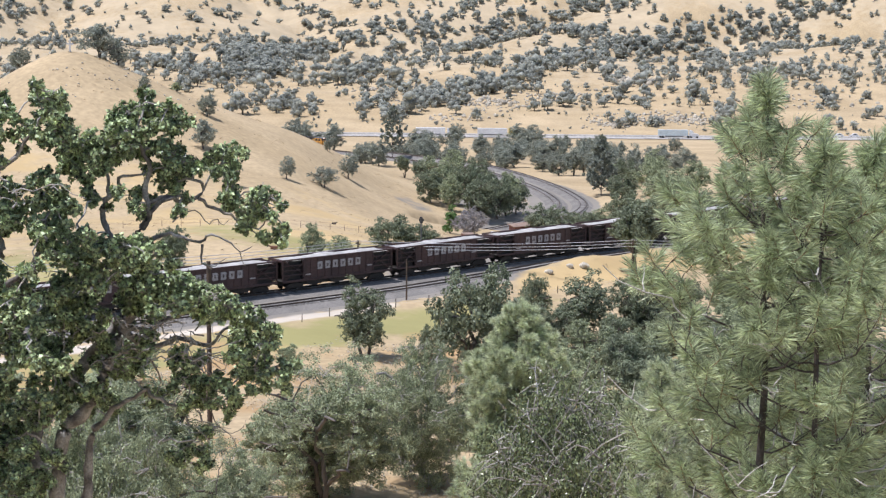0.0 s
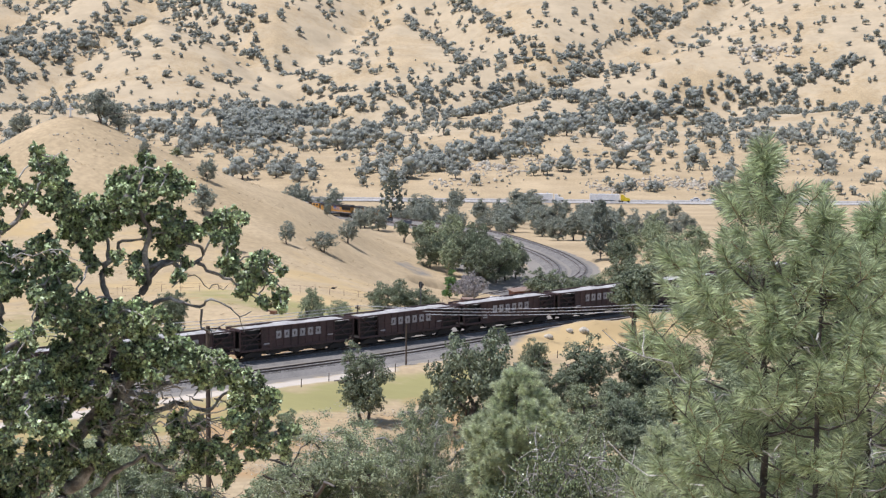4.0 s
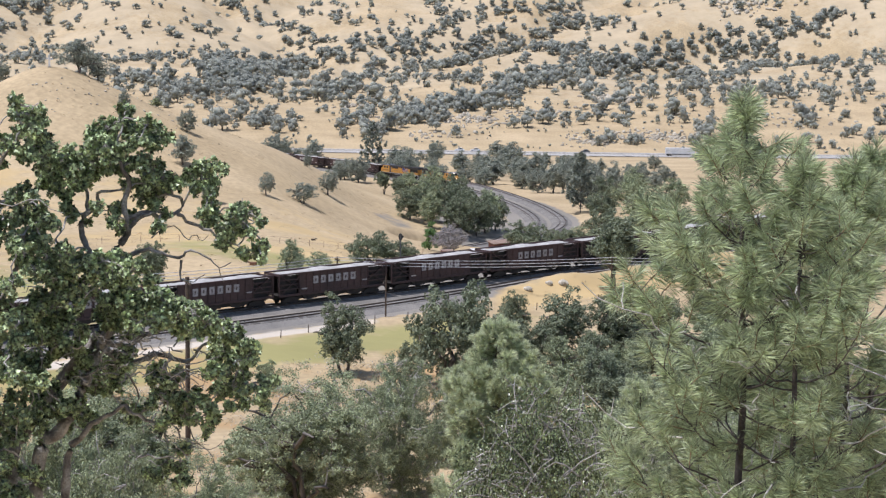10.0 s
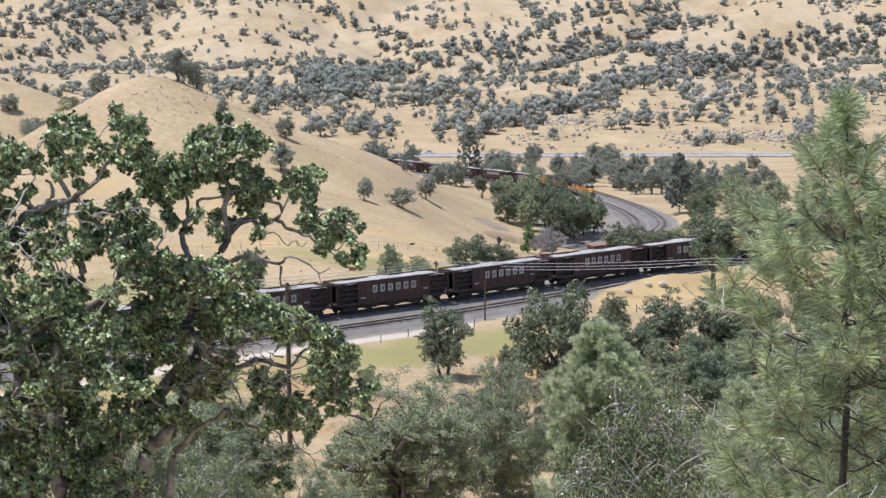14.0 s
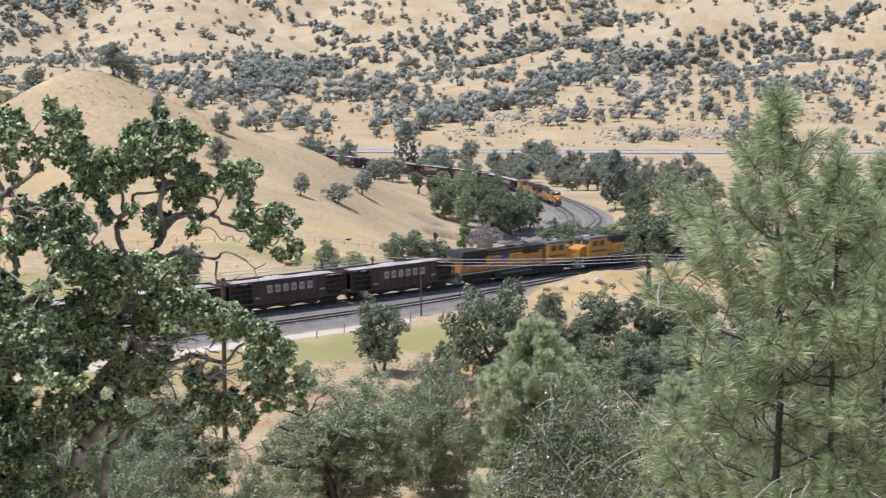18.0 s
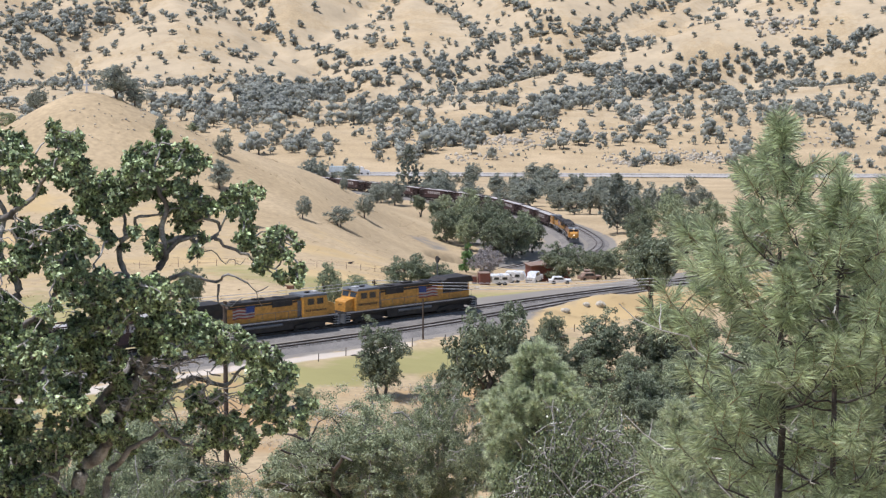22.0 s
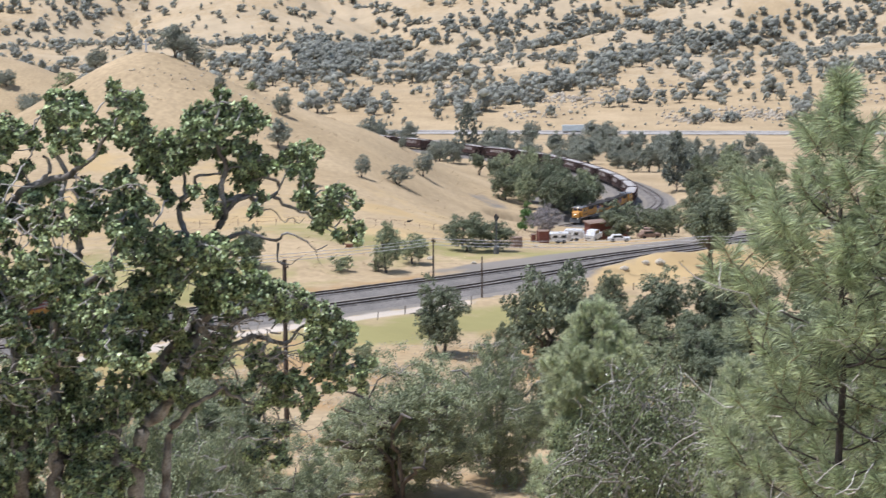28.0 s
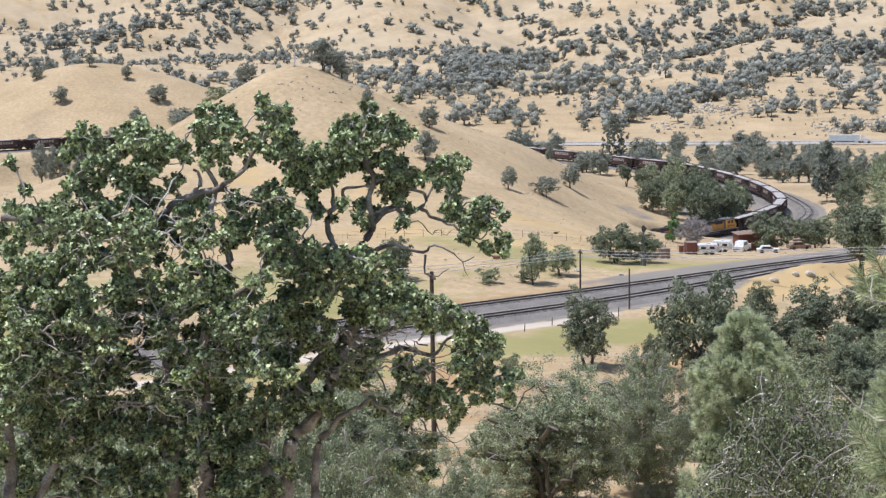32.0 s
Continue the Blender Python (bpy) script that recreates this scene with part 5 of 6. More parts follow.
def near_oaks():
    rng = np.random.RandomState(2)

    def ways(*lists):
        out = []
        for pts, r0, r1 in lists:
            w = spline(pts, 0.1)
            w = w + rng.normal(size=w.shape) * (0.010 + 0.04 * r1)
            n = len(w)
            r = np.linspace(r0, r1, n) * (1 + 0.1 * rng.normal(size=n))
            out.append(np.concatenate([w, r[:, None]], 1))
        return out

    def bough(depth, spots, fore=0.0):
        """Clumps of one bough, each with some more of the crown behind it; fore brings it out before the trunk."""
        out = []
        for x, z, r in spots:
            for k in range(2):
                y = depth - fore + (rng.uniform(-0.45, 0.25) if k == 0 else rng.uniform(0.3, 1.1))
                if k == 0 or rng.rand() < 0.9:
                    out.append((x * y / depth, y, 40 + (z - 40) * y / depth - 0.04 * k, r * (1.2 if k == 0 else 1.05)))
        return out

    def strewn(count, x0, x1, z0, z1, y0, y1, gaps=()):
        """Clumps in the shaded inside of the joint crown, with gaps (x, z, r) between its boughs."""
        got = []
        while len(got) < count:
            x, y, z = rng.uniform(x0, x1), rng.uniform(y0, y1), rng.uniform(z0, z1)
            k = 27.0 / y
            if all(math.hypot(x * k - a, 40 + (z - 40) * k - b) > r for a, b, r in gaps):
                got.append((x, y, z, rng.uniform(0.12, 0.2)))
        return got

    gaps = ((-7.63, 35.35, 0.2), (-6.66, 35.19, 0.16), (-6.88, 34.62, 0.2), (-5.32, 35.6, 0.2), (-5.35, 34.23, 0.2), (-8.4, 36.39, 0.2), (-7.82, 35.75, 0.2), (-5.85, 36.1, 0.25), (-5.1, 34.9, 0.15), (-6.75, 33.9, 0.2), (-8.1, 34.9, 0.15))
    # the oak whose boughs reach over the middle of the slope
    zr = float(height(-5.9, 29.6))
    wood = ways(
        ([(-5.9, 29.6, zr - 0.3), (-6.0, 29.6, 28.5), (-6.06, 29.6, 31.15)], 0.3, 0.17), ([(-6.0, 29.6, 29.5), (-5.8, 29.6, 30.6), (-5.69, 29.6, 31.61)], 0.17, 0.13),
        ([(-5.75, 29.6, 31.0), (-5.45, 29.6, 31.3)], 0.12, 0.09),
        ([(-6.06, 29.60, 31.15), (-5.98, 29.53, 32.15), (-6.02, 29.62, 32.86), (-5.78, 29.55, 33.19), (-5.4, 29.65, 33.73), (-5.11, 29.65, 34.11), (-4.71, 29.68, 34.59),
          (-4.41, 29.74, 34.98)], 0.17, 0.06),
        ([(-5.69, 29.60, 31.61), (-5.55, 29.55, 32.88), (-5.26, 29.48, 33.17), (-4.99, 29.38, 33.64), (-4.8, 29.43, 34.07), (-4.52, 29.42, 34.69), (-4.26, 29.34, 35.18),
          (-4.52, 29.43, 35.56), (-4.77, 29.37, 36.0), (-4.88, 29.35, 36.34), (-4.75, 29.30, 36.56), (-4.58, 29.34, 36.69)], 0.13, 0.035),
        ([(-4.55, 29.60, 34.65), (-4.34, 29.62, 35.18), (-4.37, 29.57, 35.93), (-4.21, 29.52, 36.24), (-4.25, 29.46, 36.67), (-4.15, 29.42, 36.94), (-4.22, 29.33, 37.18),
          (-4.34, 29.30, 37.46), (-4.27, 29.41, 37.79)], 0.085, 0.02),
        ([(-4.32, 29.60, 36.05), (-4.07, 29.53, 36.41), (-3.82, 29.41, 36.54), (-3.65, 29.34, 36.6)], 0.05, 0.02),
        ([(-4.79, 29.60, 36.53), (-4.82, 29.67, 36.81), (-4.86, 29.55, 37.01)], 0.04, 0.015),
        ([(-4.62, 29.60, 36.66), (-4.64, 29.48, 36.84), (-4.41, 29.48, 36.84), (-4.24, 29.52, 36.88)], 0.03, 0.015),
        ([(-4.19, 29.60, 36.44), (-3.9, 29.54, 36.54), (-3.71, 29.61, 36.43), (-3.49, 29.70, 36.51), (-3.39, 29.81, 36.63), (-3.48, 29.69, 36.77), (-3.67, 29.68, 36.79),
          (-3.86, 29.79, 36.72)], 0.04, 0.018),
        ([(-3.46, 29.60, 36.52), (-3.32, 29.68, 36.37), (-2.97, 29.69, 36.25), (-2.89, 29.75, 36.16), (-2.57, 29.75, 36.03), (-2.45, 29.63, 36.22),
          (-2.5, 29.54, 36.41)], 0.03, 0.009),
        ([(-3.36, 29.60, 36.66), (-3.27, 29.54, 36.88), (-3.11, 29.65, 37.04)], 0.02, 0.007),
        ([(-3.85, 29.60, 36.14), (-3.68, 29.68, 36.29), (-3.49, 29.69, 36.29), (-3.32, 29.72, 36.11), (-3.21, 29.80, 36.19), (-3.13, 29.90, 36.05),
          (-3.0, 29.90, 36.15)], 0.012, 0.005),
        ([(-4.37, 29.60, 35.79), (-4.14, 29.50, 35.89), (-3.99, 29.47, 35.97), (-3.77, 29.36, 35.99), (-3.55, 29.37, 35.9), (-3.38, 29.44, 35.85), (-3.28, 29.33, 35.99),
          (-2.94, 29.30, 35.87), (-2.81, 29.30, 35.74), (-2.6, 29.30, 35.84)], 0.035, 0.008),
        ([(-3.4, 29.60, 35.81), (-3.42, 29.56, 35.54), (-3.23, 29.60, 35.48), (-3.02, 29.60, 35.62)], 0.02, 0.006),
        ([(-2.84, 29.60, 35.7), (-2.81, 29.71, 35.52), (-2.77, 29.81, 35.45)], 0.008, 0.004),
        ([(-5.25, 29.60, 31.43), (-5.15, 29.68, 32.75), (-5.03, 29.65, 32.97), (-4.76, 29.55, 33.28), (-4.44, 29.52, 33.47), (-4.25, 29.52, 33.59)], 0.09, 0.025),
        ([(-4.26, 29.60, 33.58), (-4.19, 29.57, 33.47), (-3.85, 29.45, 33.36), (-3.69, 29.54, 33.24), (-3.6, 29.45, 33.0)], 0.03, 0.014),
        ([(-4.71, 29.60, 34.3), (-4.4, 29.68, 34.15), (-4.22, 29.69, 34.0), (-4.1, 29.67, 33.83), (-4.08, 29.75, 33.64), (-4.16, 29.63, 33.41)], 0.025, 0.01),
        ([(-4.74, 29.60, 34.61), (-4.38, 29.58, 34.31), (-4.13, 29.70, 34.21), (-3.81, 29.77, 34.34), (-3.34, 29.66, 34.25), (-2.98, 29.59, 34.56),
          (-2.66, 29.57, 34.32)], 0.06, 0.015),
        ([(-4.7, 29.60, 34.55), (-4.2, 29.56, 34.49), (-4.02, 29.53, 34.63), (-3.7, 29.63, 34.74), (-3.36, 29.74, 34.9)], 0.05, 0.015),
        ([(-3.35, 29.60, 33.38), (-3.2, 29.70, 32.96), (-3.03, 29.65, 32.88), (-2.89, 29.55, 32.64)], 0.012, 0.005),
        ([(-3.27, 29.60, 32.94), (-2.92, 29.64, 32.89), (-2.75, 29.73, 33.14)], 0.008, 0.004))
    crown = []
    crown += bough(29.6, [(-4.23, 38.07, 0.12), (-4.29, 37.9, 0.16), (-4.16, 37.77, 0.14), (-4.51, 37.78, 0.16), (-4.64, 37.65, 0.12), (-4.73, 37.73, 0.09), (-3.91, 37.84, 0.14),
                         (-3.78, 37.73, 0.16), (-3.61, 37.64, 0.12), (-3.82, 37.56, 0.13), (-4.01, 37.62, 0.10), (-4.51, 37.52, 0.17), (-4.73, 37.52, 0.14), (-4.25, 37.56, 0.17)])
    crown += bough(29.6, [(-5.04, 37.42, 0.12), (-5.21, 37.31, 0.14), (-5.37, 37.18, 0.17), (-4.86, 37.35, 0.14), (-5.04, 37.16, 0.16), (-5.31, 36.96, 0.16), (-5.13, 36.81, 0.13),
                         (-4.94, 36.96, 0.14), (-5.08, 36.6, 0.11), (-5.06, 36.46, 0.07), (-4.78, 37.05, 0.13), (-5.46, 37.0, 0.12)])
    crown += bough(29.6, [(-4.69, 37.26, 0.16), (-4.48, 37.26, 0.16), (-4.22, 37.26, 0.16), (-4.0, 37.3, 0.16), (-3.83, 37.17, 0.17), (-3.66, 37.05, 0.17), (-3.48, 36.99, 0.13),
                         (-3.73, 36.87, 0.13), (-3.96, 36.96, 0.16), (-4.18, 36.96, 0.13), (-3.99, 36.74, 0.12), (-3.82, 36.69, 0.11), (-3.71, 36.51, 0.10), (-3.76, 36.31, 0.09),
                         (-4.36, 36.59, 0.10), (-4.45, 36.4, 0.09), (-4.32, 36.29, 0.07), (-4.66, 36.59, 0.09), (-4.83, 36.35, 0.07), (-4.14, 36.47, 0.08)])
    crown += bough(29.6, [(-3.27, 37.12, 0.12), (-3.1, 37.22, 0.13), (-2.93, 37.24, 0.11), (-2.79, 37.22, 0.06), (-2.97, 37.04, 0.13), (-3.19, 36.92, 0.10), (-2.97, 36.86, 0.11),
                         (-3.06, 36.55, 0.10), (-2.96, 36.68, 0.10), (-3.0, 36.43, 0.09), (-2.93, 36.53, 0.09)])
    crown += bough(29.6, [(-2.5, 36.66, 0.09), (-2.59, 36.49, 0.13), (-2.38, 36.53, 0.11), (-2.21, 36.4, 0.06), (-2.77, 36.31, 0.13), (-2.47, 36.31, 0.12), (-2.77, 36.1, 0.12),
                         (-2.33, 36.23, 0.09), (-2.64, 36.23, 0.11), (-2.47, 35.92, 0.07), (-2.25, 35.97, 0.10), (-2.16, 36.06, 0.08), (-2.18, 35.87, 0.07)])
    crown += bough(29.6, [(-5.42, 35.79, 0.16), (-5.15, 35.88, 0.16), (-5.07, 35.68, 0.16), (-4.88, 35.79, 0.14), (-4.72, 35.69, 0.16), (-4.55, 35.79, 0.16), (-4.33, 35.79, 0.16),
                         (-4.18, 35.62, 0.16), (-4.01, 35.7, 0.11), (-3.86, 35.51, 0.11), (-4.46, 35.53, 0.17), (-4.73, 35.42, 0.16), (-4.19, 35.36, 0.17), (-3.86, 35.27, 0.16),
                         (-5.34, 35.53, 0.14), (-5.08, 35.4, 0.15)], 1.3)
    crown += bough(29.6, [(-5.52, 35.18, 0.16), (-5.26, 35.25, 0.16), (-4.98, 35.13, 0.15), (-4.56, 35.14, 0.16), (-4.3, 35.09, 0.17), (-4.02, 35.09, 0.17), (-3.69, 35.18, 0.17),
                         (-3.43, 35.14, 0.16), (-3.24, 34.99, 0.17), (-3.5, 34.92, 0.16), (-3.78, 34.9, 0.16), (-3.0, 34.84, 0.16), (-2.81, 34.73, 0.16), (-3.16, 34.75, 0.15),
                         (-3.42, 34.73, 0.11), (-4.13, 34.83, 0.11)], 1.3)
    crown += bough(29.6, [(-2.64, 34.65, 0.15), (-2.46, 34.52, 0.13), (-2.31, 34.47, 0.09), (-2.83, 34.49, 0.15), (-2.64, 34.31, 0.15), (-2.4, 34.3, 0.11), (-2.92, 34.29, 0.11),
                         (-2.75, 34.09, 0.15), (-2.96, 34.12, 0.11), (-2.49, 34.12, 0.11), (-2.64, 33.87, 0.15), (-2.84, 33.81, 0.11), (-2.44, 33.88, 0.12), (-2.14, 33.95, 0.11),
                         (-2.21, 33.77, 0.11), (-2.14, 33.6, 0.08), (-2.0, 34.0, 0.06), (-2.49, 33.65, 0.09), (-2.68, 33.59, 0.08)], 0.8)
    crown += bough(29.6, [(-3.86, 34.02, 0.11), (-3.74, 34.13, 0.13), (-3.6, 33.94, 0.13), (-3.44, 34.08, 0.09), (-3.8, 33.78, 0.09), (-3.89, 33.58, 0.08), (-3.52, 33.69, 0.13),
                         (-3.34, 33.64, 0.15), (-3.17, 33.73, 0.13), (-3.01, 33.55, 0.13), (-3.36, 33.41, 0.13), (-3.57, 33.42, 0.11), (-3.14, 33.32, 0.11), (-2.93, 33.38, 0.09),
                         (-3.01, 33.15, 0.08), (-3.72, 33.28, 0.08)], 0.6)
    crown += bough(29.6, [(-3.46, 32.89, 0.09), (-3.35, 32.94, 0.07), (-3.64, 32.69, 0.10), (-3.44, 32.61, 0.09), (-3.9, 32.51, 0.10), (-3.71, 32.48, 0.09), (-3.45, 32.39, 0.12),
                         (-3.36, 32.45, 0.08), (-4.67, 34.02, 0.09), (-4.58, 33.84, 0.09), (-4.76, 33.84, 0.08), (-4.93, 34.28, 0.08)])
    crown += bough(29.6, [(-5.44, 34.91, 0.16), (-5.18, 34.9, 0.16), (-4.9, 34.72, 0.10), (-5.53, 34.63, 0.16), (-5.25, 34.54, 0.13), (-4.99, 34.47, 0.09), (-5.52, 34.28, 0.13),
                         (-5.59, 33.92, 0.11), (-5.54, 33.57, 0.09), (-5.21, 33.52, 0.08), (-5.52, 33.35, 0.08)], 1.0)
    crown += strewn(60, -6.1, -4.2, 33.2, 35.3, 29.2, 30.6, gaps)
    plant("oak_tree", "near valley oak with glossy leaves and pale crooked limbs", "tree", leafy(crown, wood, 31, ((-4.8, -3.1, 28.4, 29.4, 34.1, 34.85, 75), (-5.4, -4.5, 28.2, 29.2, 35.25, 35.75, 35), (-4.2, -3.0, 29.0, 29.8, 32.7, 34.0, 22))), (0, 0, 0), OAK_WOOD, LIMB, OAK_LEAF, "near oaks")
    # its neighbour
    zl = float(height(-7.2, 28.1))
    wood = ways(
        ([(-7.1, 28.2, zl - 0.3), (-7.05, 28.2, 29.5), (-7.0, 28.2, 31.9)], 0.26, 0.15), ([(-7.05, 28.2, 30.2), (-6.8, 28.2, 31.5), (-6.5, 28.2, 32.95)], 0.14, 0.1),
        ([(-7.16, 28.20, 31.54), (-7.13, 28.26, 32.65), (-7.15, 28.33, 33.5), (-7.11, 28.38, 34.43), (-7.08, 28.43, 34.94), (-7.31, 28.49, 35.35), (-7.73, 28.50, 35.64),
          (-7.58, 28.47, 36.03), (-7.42, 28.37, 36.28), (-7.22, 28.31, 36.51), (-6.91, 28.24, 36.76), (-6.68, 28.21, 36.87), (-6.39, 28.28, 36.94),
          (-6.12, 28.18, 36.98)], 0.14, 0.045),
        ([(-6.66, 28.20, 36.88), (-6.55, 28.28, 37.06), (-6.58, 28.22, 37.23), (-6.69, 28.11, 37.3)], 0.04, 0.02),
        ([(-6.31, 28.20, 36.96), (-6.06, 28.10, 37.12), (-5.86, 28.17, 37.31), (-5.69, 28.10, 37.53), (-5.42, 28.02, 37.9)], 0.045, 0.014),
        ([(-7.02, 28.20, 34.98), (-6.54, 28.27, 35.39), (-6.15, 28.30, 35.89), (-6.32, 28.40, 36.21), (-6.41, 28.29, 36.47), (-6.39, 28.40, 36.78), (-6.34, 28.42, 36.96),
          (-6.5, 28.37, 37.38), (-6.34, 28.45, 37.87)], 0.08, 0.02),
        ([(-6.87, 28.20, 36.45), (-6.67, 28.32, 36.38), (-6.48, 28.22, 36.22), (-6.25, 28.24, 36.13)], 0.03, 0.02),
        ([(-7.76, 28.20, 36.31), (-7.59, 28.24, 36.39), (-7.44, 28.17, 36.4), (-7.32, 28.06, 36.34)], 0.02, 0.012),
        ([(-9.53, 28.20, 36.57), (-9.01, 28.17, 36.53), (-8.77, 28.26, 36.47), (-8.52, 28.25, 36.3), (-8.11, 28.23, 36.13), (-7.94, 28.26, 35.87),
          (-7.71, 28.27, 35.62)], 0.05, 0.05),
        ([(-8.1, 28.20, 36.13), (-8.25, 28.27, 36.63), (-8.38, 28.27, 36.78), (-8.32, 28.20, 37.15)], 0.035, 0.01),
        ([(-7.38, 28.20, 36.3), (-7.5, 28.26, 36.73), (-7.59, 28.32, 37.22), (-7.43, 28.44, 37.71)], 0.05, 0.012),
        ([(-6.6, 28.20, 32.68), (-6.55, 28.18, 34.05), (-6.55, 28.16, 34.73), (-6.25, 28.12, 35.25), (-5.65, 28.09, 35.75), (-5.46, 28.08, 36.42)], 0.09, 0.025),
        ([(-7.17, 28.20, 37.4), (-6.95, 28.14, 37.35), (-6.66, 28.06, 37.42)], 0.012, 0.008))
    crown = []
    crown += bough(28.2, [(-8.29, 37.9, 0.07), (-8.38, 37.76, 0.11), (-8.21, 37.68, 0.12), (-8.47, 37.59, 0.11), (-8.05, 37.65, 0.11), (-8.07, 37.84, 0.07), (-8.56, 37.47, 0.07),
                         (-8.18, 37.32, 0.12), (-8.36, 37.22, 0.11), (-8.49, 37.09, 0.11), (-8.32, 37.01, 0.12), (-8.06, 37.13, 0.12), (-7.88, 37.46, 0.11), (-8.05, 37.43, 0.10)])
    crown += bough(28.2, [(-7.71, 37.76, 0.10), (-7.58, 37.88, 0.11), (-7.4, 37.92, 0.11), (-7.27, 37.79, 0.14), (-7.54, 37.68, 0.14), (-7.15, 37.68, 0.14), (-6.99, 37.71, 0.11),
                         (-7.71, 37.55, 0.12), (-7.33, 37.51, 0.15), (-7.08, 37.51, 0.14), (-6.91, 37.55, 0.12), (-6.77, 37.63, 0.09), (-6.74, 37.47, 0.09), (-7.81, 37.23, 0.14),
                         (-7.5, 37.27, 0.15), (-7.25, 37.26, 0.12), (-7.65, 37.05, 0.14), (-7.39, 37.05, 0.12), (-6.97, 37.05, 0.09), (-6.87, 37.16, 0.07)])
    crown += bough(28.2, [(-6.48, 38.12, 0.11), (-6.57, 37.88, 0.11), (-6.48, 37.76, 0.11), (-6.27, 38.08, 0.15), (-6.07, 38.08, 0.12), (-6.36, 37.88, 0.15), (-6.15, 37.84, 0.14),
                         (-5.98, 37.92, 0.09), (-5.9, 37.8, 0.06), (-6.49, 37.59, 0.11), (-6.32, 37.59, 0.12), (-6.12, 37.58, 0.10), (-6.45, 37.39, 0.09), (-6.2, 37.39, 0.07),
                         (-6.13, 37.22, 0.07)])
    crown += bough(28.2, [(-5.87, 37.55, 0.10), (-5.74, 37.67, 0.10), (-5.79, 37.39, 0.07), (-5.57, 38.29, 0.09), (-5.61, 38.12, 0.09), (-5.45, 38.08, 0.12), (-5.28, 38.16, 0.09),
                         (-5.23, 38.0, 0.11), (-5.37, 37.88, 0.12), (-5.53, 37.84, 0.11), (-5.2, 37.79, 0.11), (-5.12, 37.63, 0.11), (-5.32, 37.63, 0.12), (-5.57, 37.59, 0.10),
                         (-5.45, 37.47, 0.10), (-5.2, 37.47, 0.11)])
    crown += bough(28.2, [(-5.9, 36.73, 0.12), (-6.06, 36.81, 0.08), (-5.67, 36.89, 0.11), (-5.5, 37.01, 0.11), (-5.38, 36.89, 0.11), (-5.3, 36.73, 0.12), (-5.6, 36.64, 0.15),
                         (-5.81, 36.52, 0.12), (-5.39, 36.48, 0.15), (-5.18, 36.56, 0.09), (-5.06, 36.52, 0.07), (-5.65, 36.31, 0.12), (-5.4, 36.27, 0.12), (-5.23, 36.31, 0.11),
                         (-5.9, 36.31, 0.08), (-6.05, 36.47, 0.10)])
    crown += bough(28.2, [(-8.16, 36.89, 0.11), (-8.58, 36.88, 0.09), (-8.49, 36.68, 0.11), (-8.23, 36.73, 0.10), (-7.98, 36.77, 0.12), (-7.73, 36.81, 0.14), (-7.43, 36.81, 0.14),
                         (-7.18, 36.89, 0.12), (-8.76, 36.63, 0.10), (-8.94, 36.32, 0.12), (-9.17, 36.98, 0.08), (-9.37, 37.4, 0.07), (-9.35, 36.73, 0.12), (-9.49, 36.4, 0.13),
                         (-9.1, 36.65, 0.11)])
    crown += strewn(270, -8.9, -5.2, 34.2, 36.75, 26.3, 29.0, gaps) + strewn(120, -8.6, -5.4, 32.3, 34.4, 27.4, 29.6, gaps) + strewn(75, -7.4, -5.7, 31.7, 33.9, 27.2, 29.4)
    plant("oak_tree", "near valley oak with dense glossy leaves", "tree", leafy(crown, wood, 32, ((-8.7, -6.2, 26.4, 27.6, 33.9, 35.6, 110), (-8.2, -5.6, 26.6, 27.6, 36.0, 36.9, 40))), (0, 0, 0), OAK_WOOD, LIMB, OAK_LEAF, "near oaks")
    # and one more, close beside it
    zt = float(height(-9.6, 28.0))
    wood = ways(([(-9.6, 28.0, zt - 0.3), (-9.7, 28.0, 31.0), (-9.5, 28.0, 33.0), (-9.7, 28.0, 35.0), (-9.9, 28.0, 36.6)], 0.18, 0.04),
                ([(-9.6, 28.0, 31.5), (-9.0, 28.1, 32.6), (-8.6, 28.2, 33.4), (-8.3, 28.3, 34.6)], 0.09, 0.03), ([(-9.55, 28.0, 33.2), (-9.2, 28.0, 34.4), (-9.3, 27.8, 35.5)], 0.06, 0.02))
    crown = strewn(70, -9.7, -7.6, 33.5, 35.7, 26.4, 28.4, gaps) + strewn(90, -10.4, -8.6, 33.0, 36.3, 27.2, 29.0, gaps) + strewn(70, -10.4, -7.8, 31.6, 33.6, 27.0, 29.0, gaps)
    plant("oak_tree", "near valley oak crowded against its neighbours", "tree", leafy(crown, wood, 33), (0, 0, 0), OAK_WOOD, LIMB, OAK_LEAF, "near oaks")


OAK_WOOD = material("near_oak_bark", (0.15, 0.13, 0.115), (0.46, 0.43, 0.39), 0.3, 0.95, bump=0.03, fine=0.03)


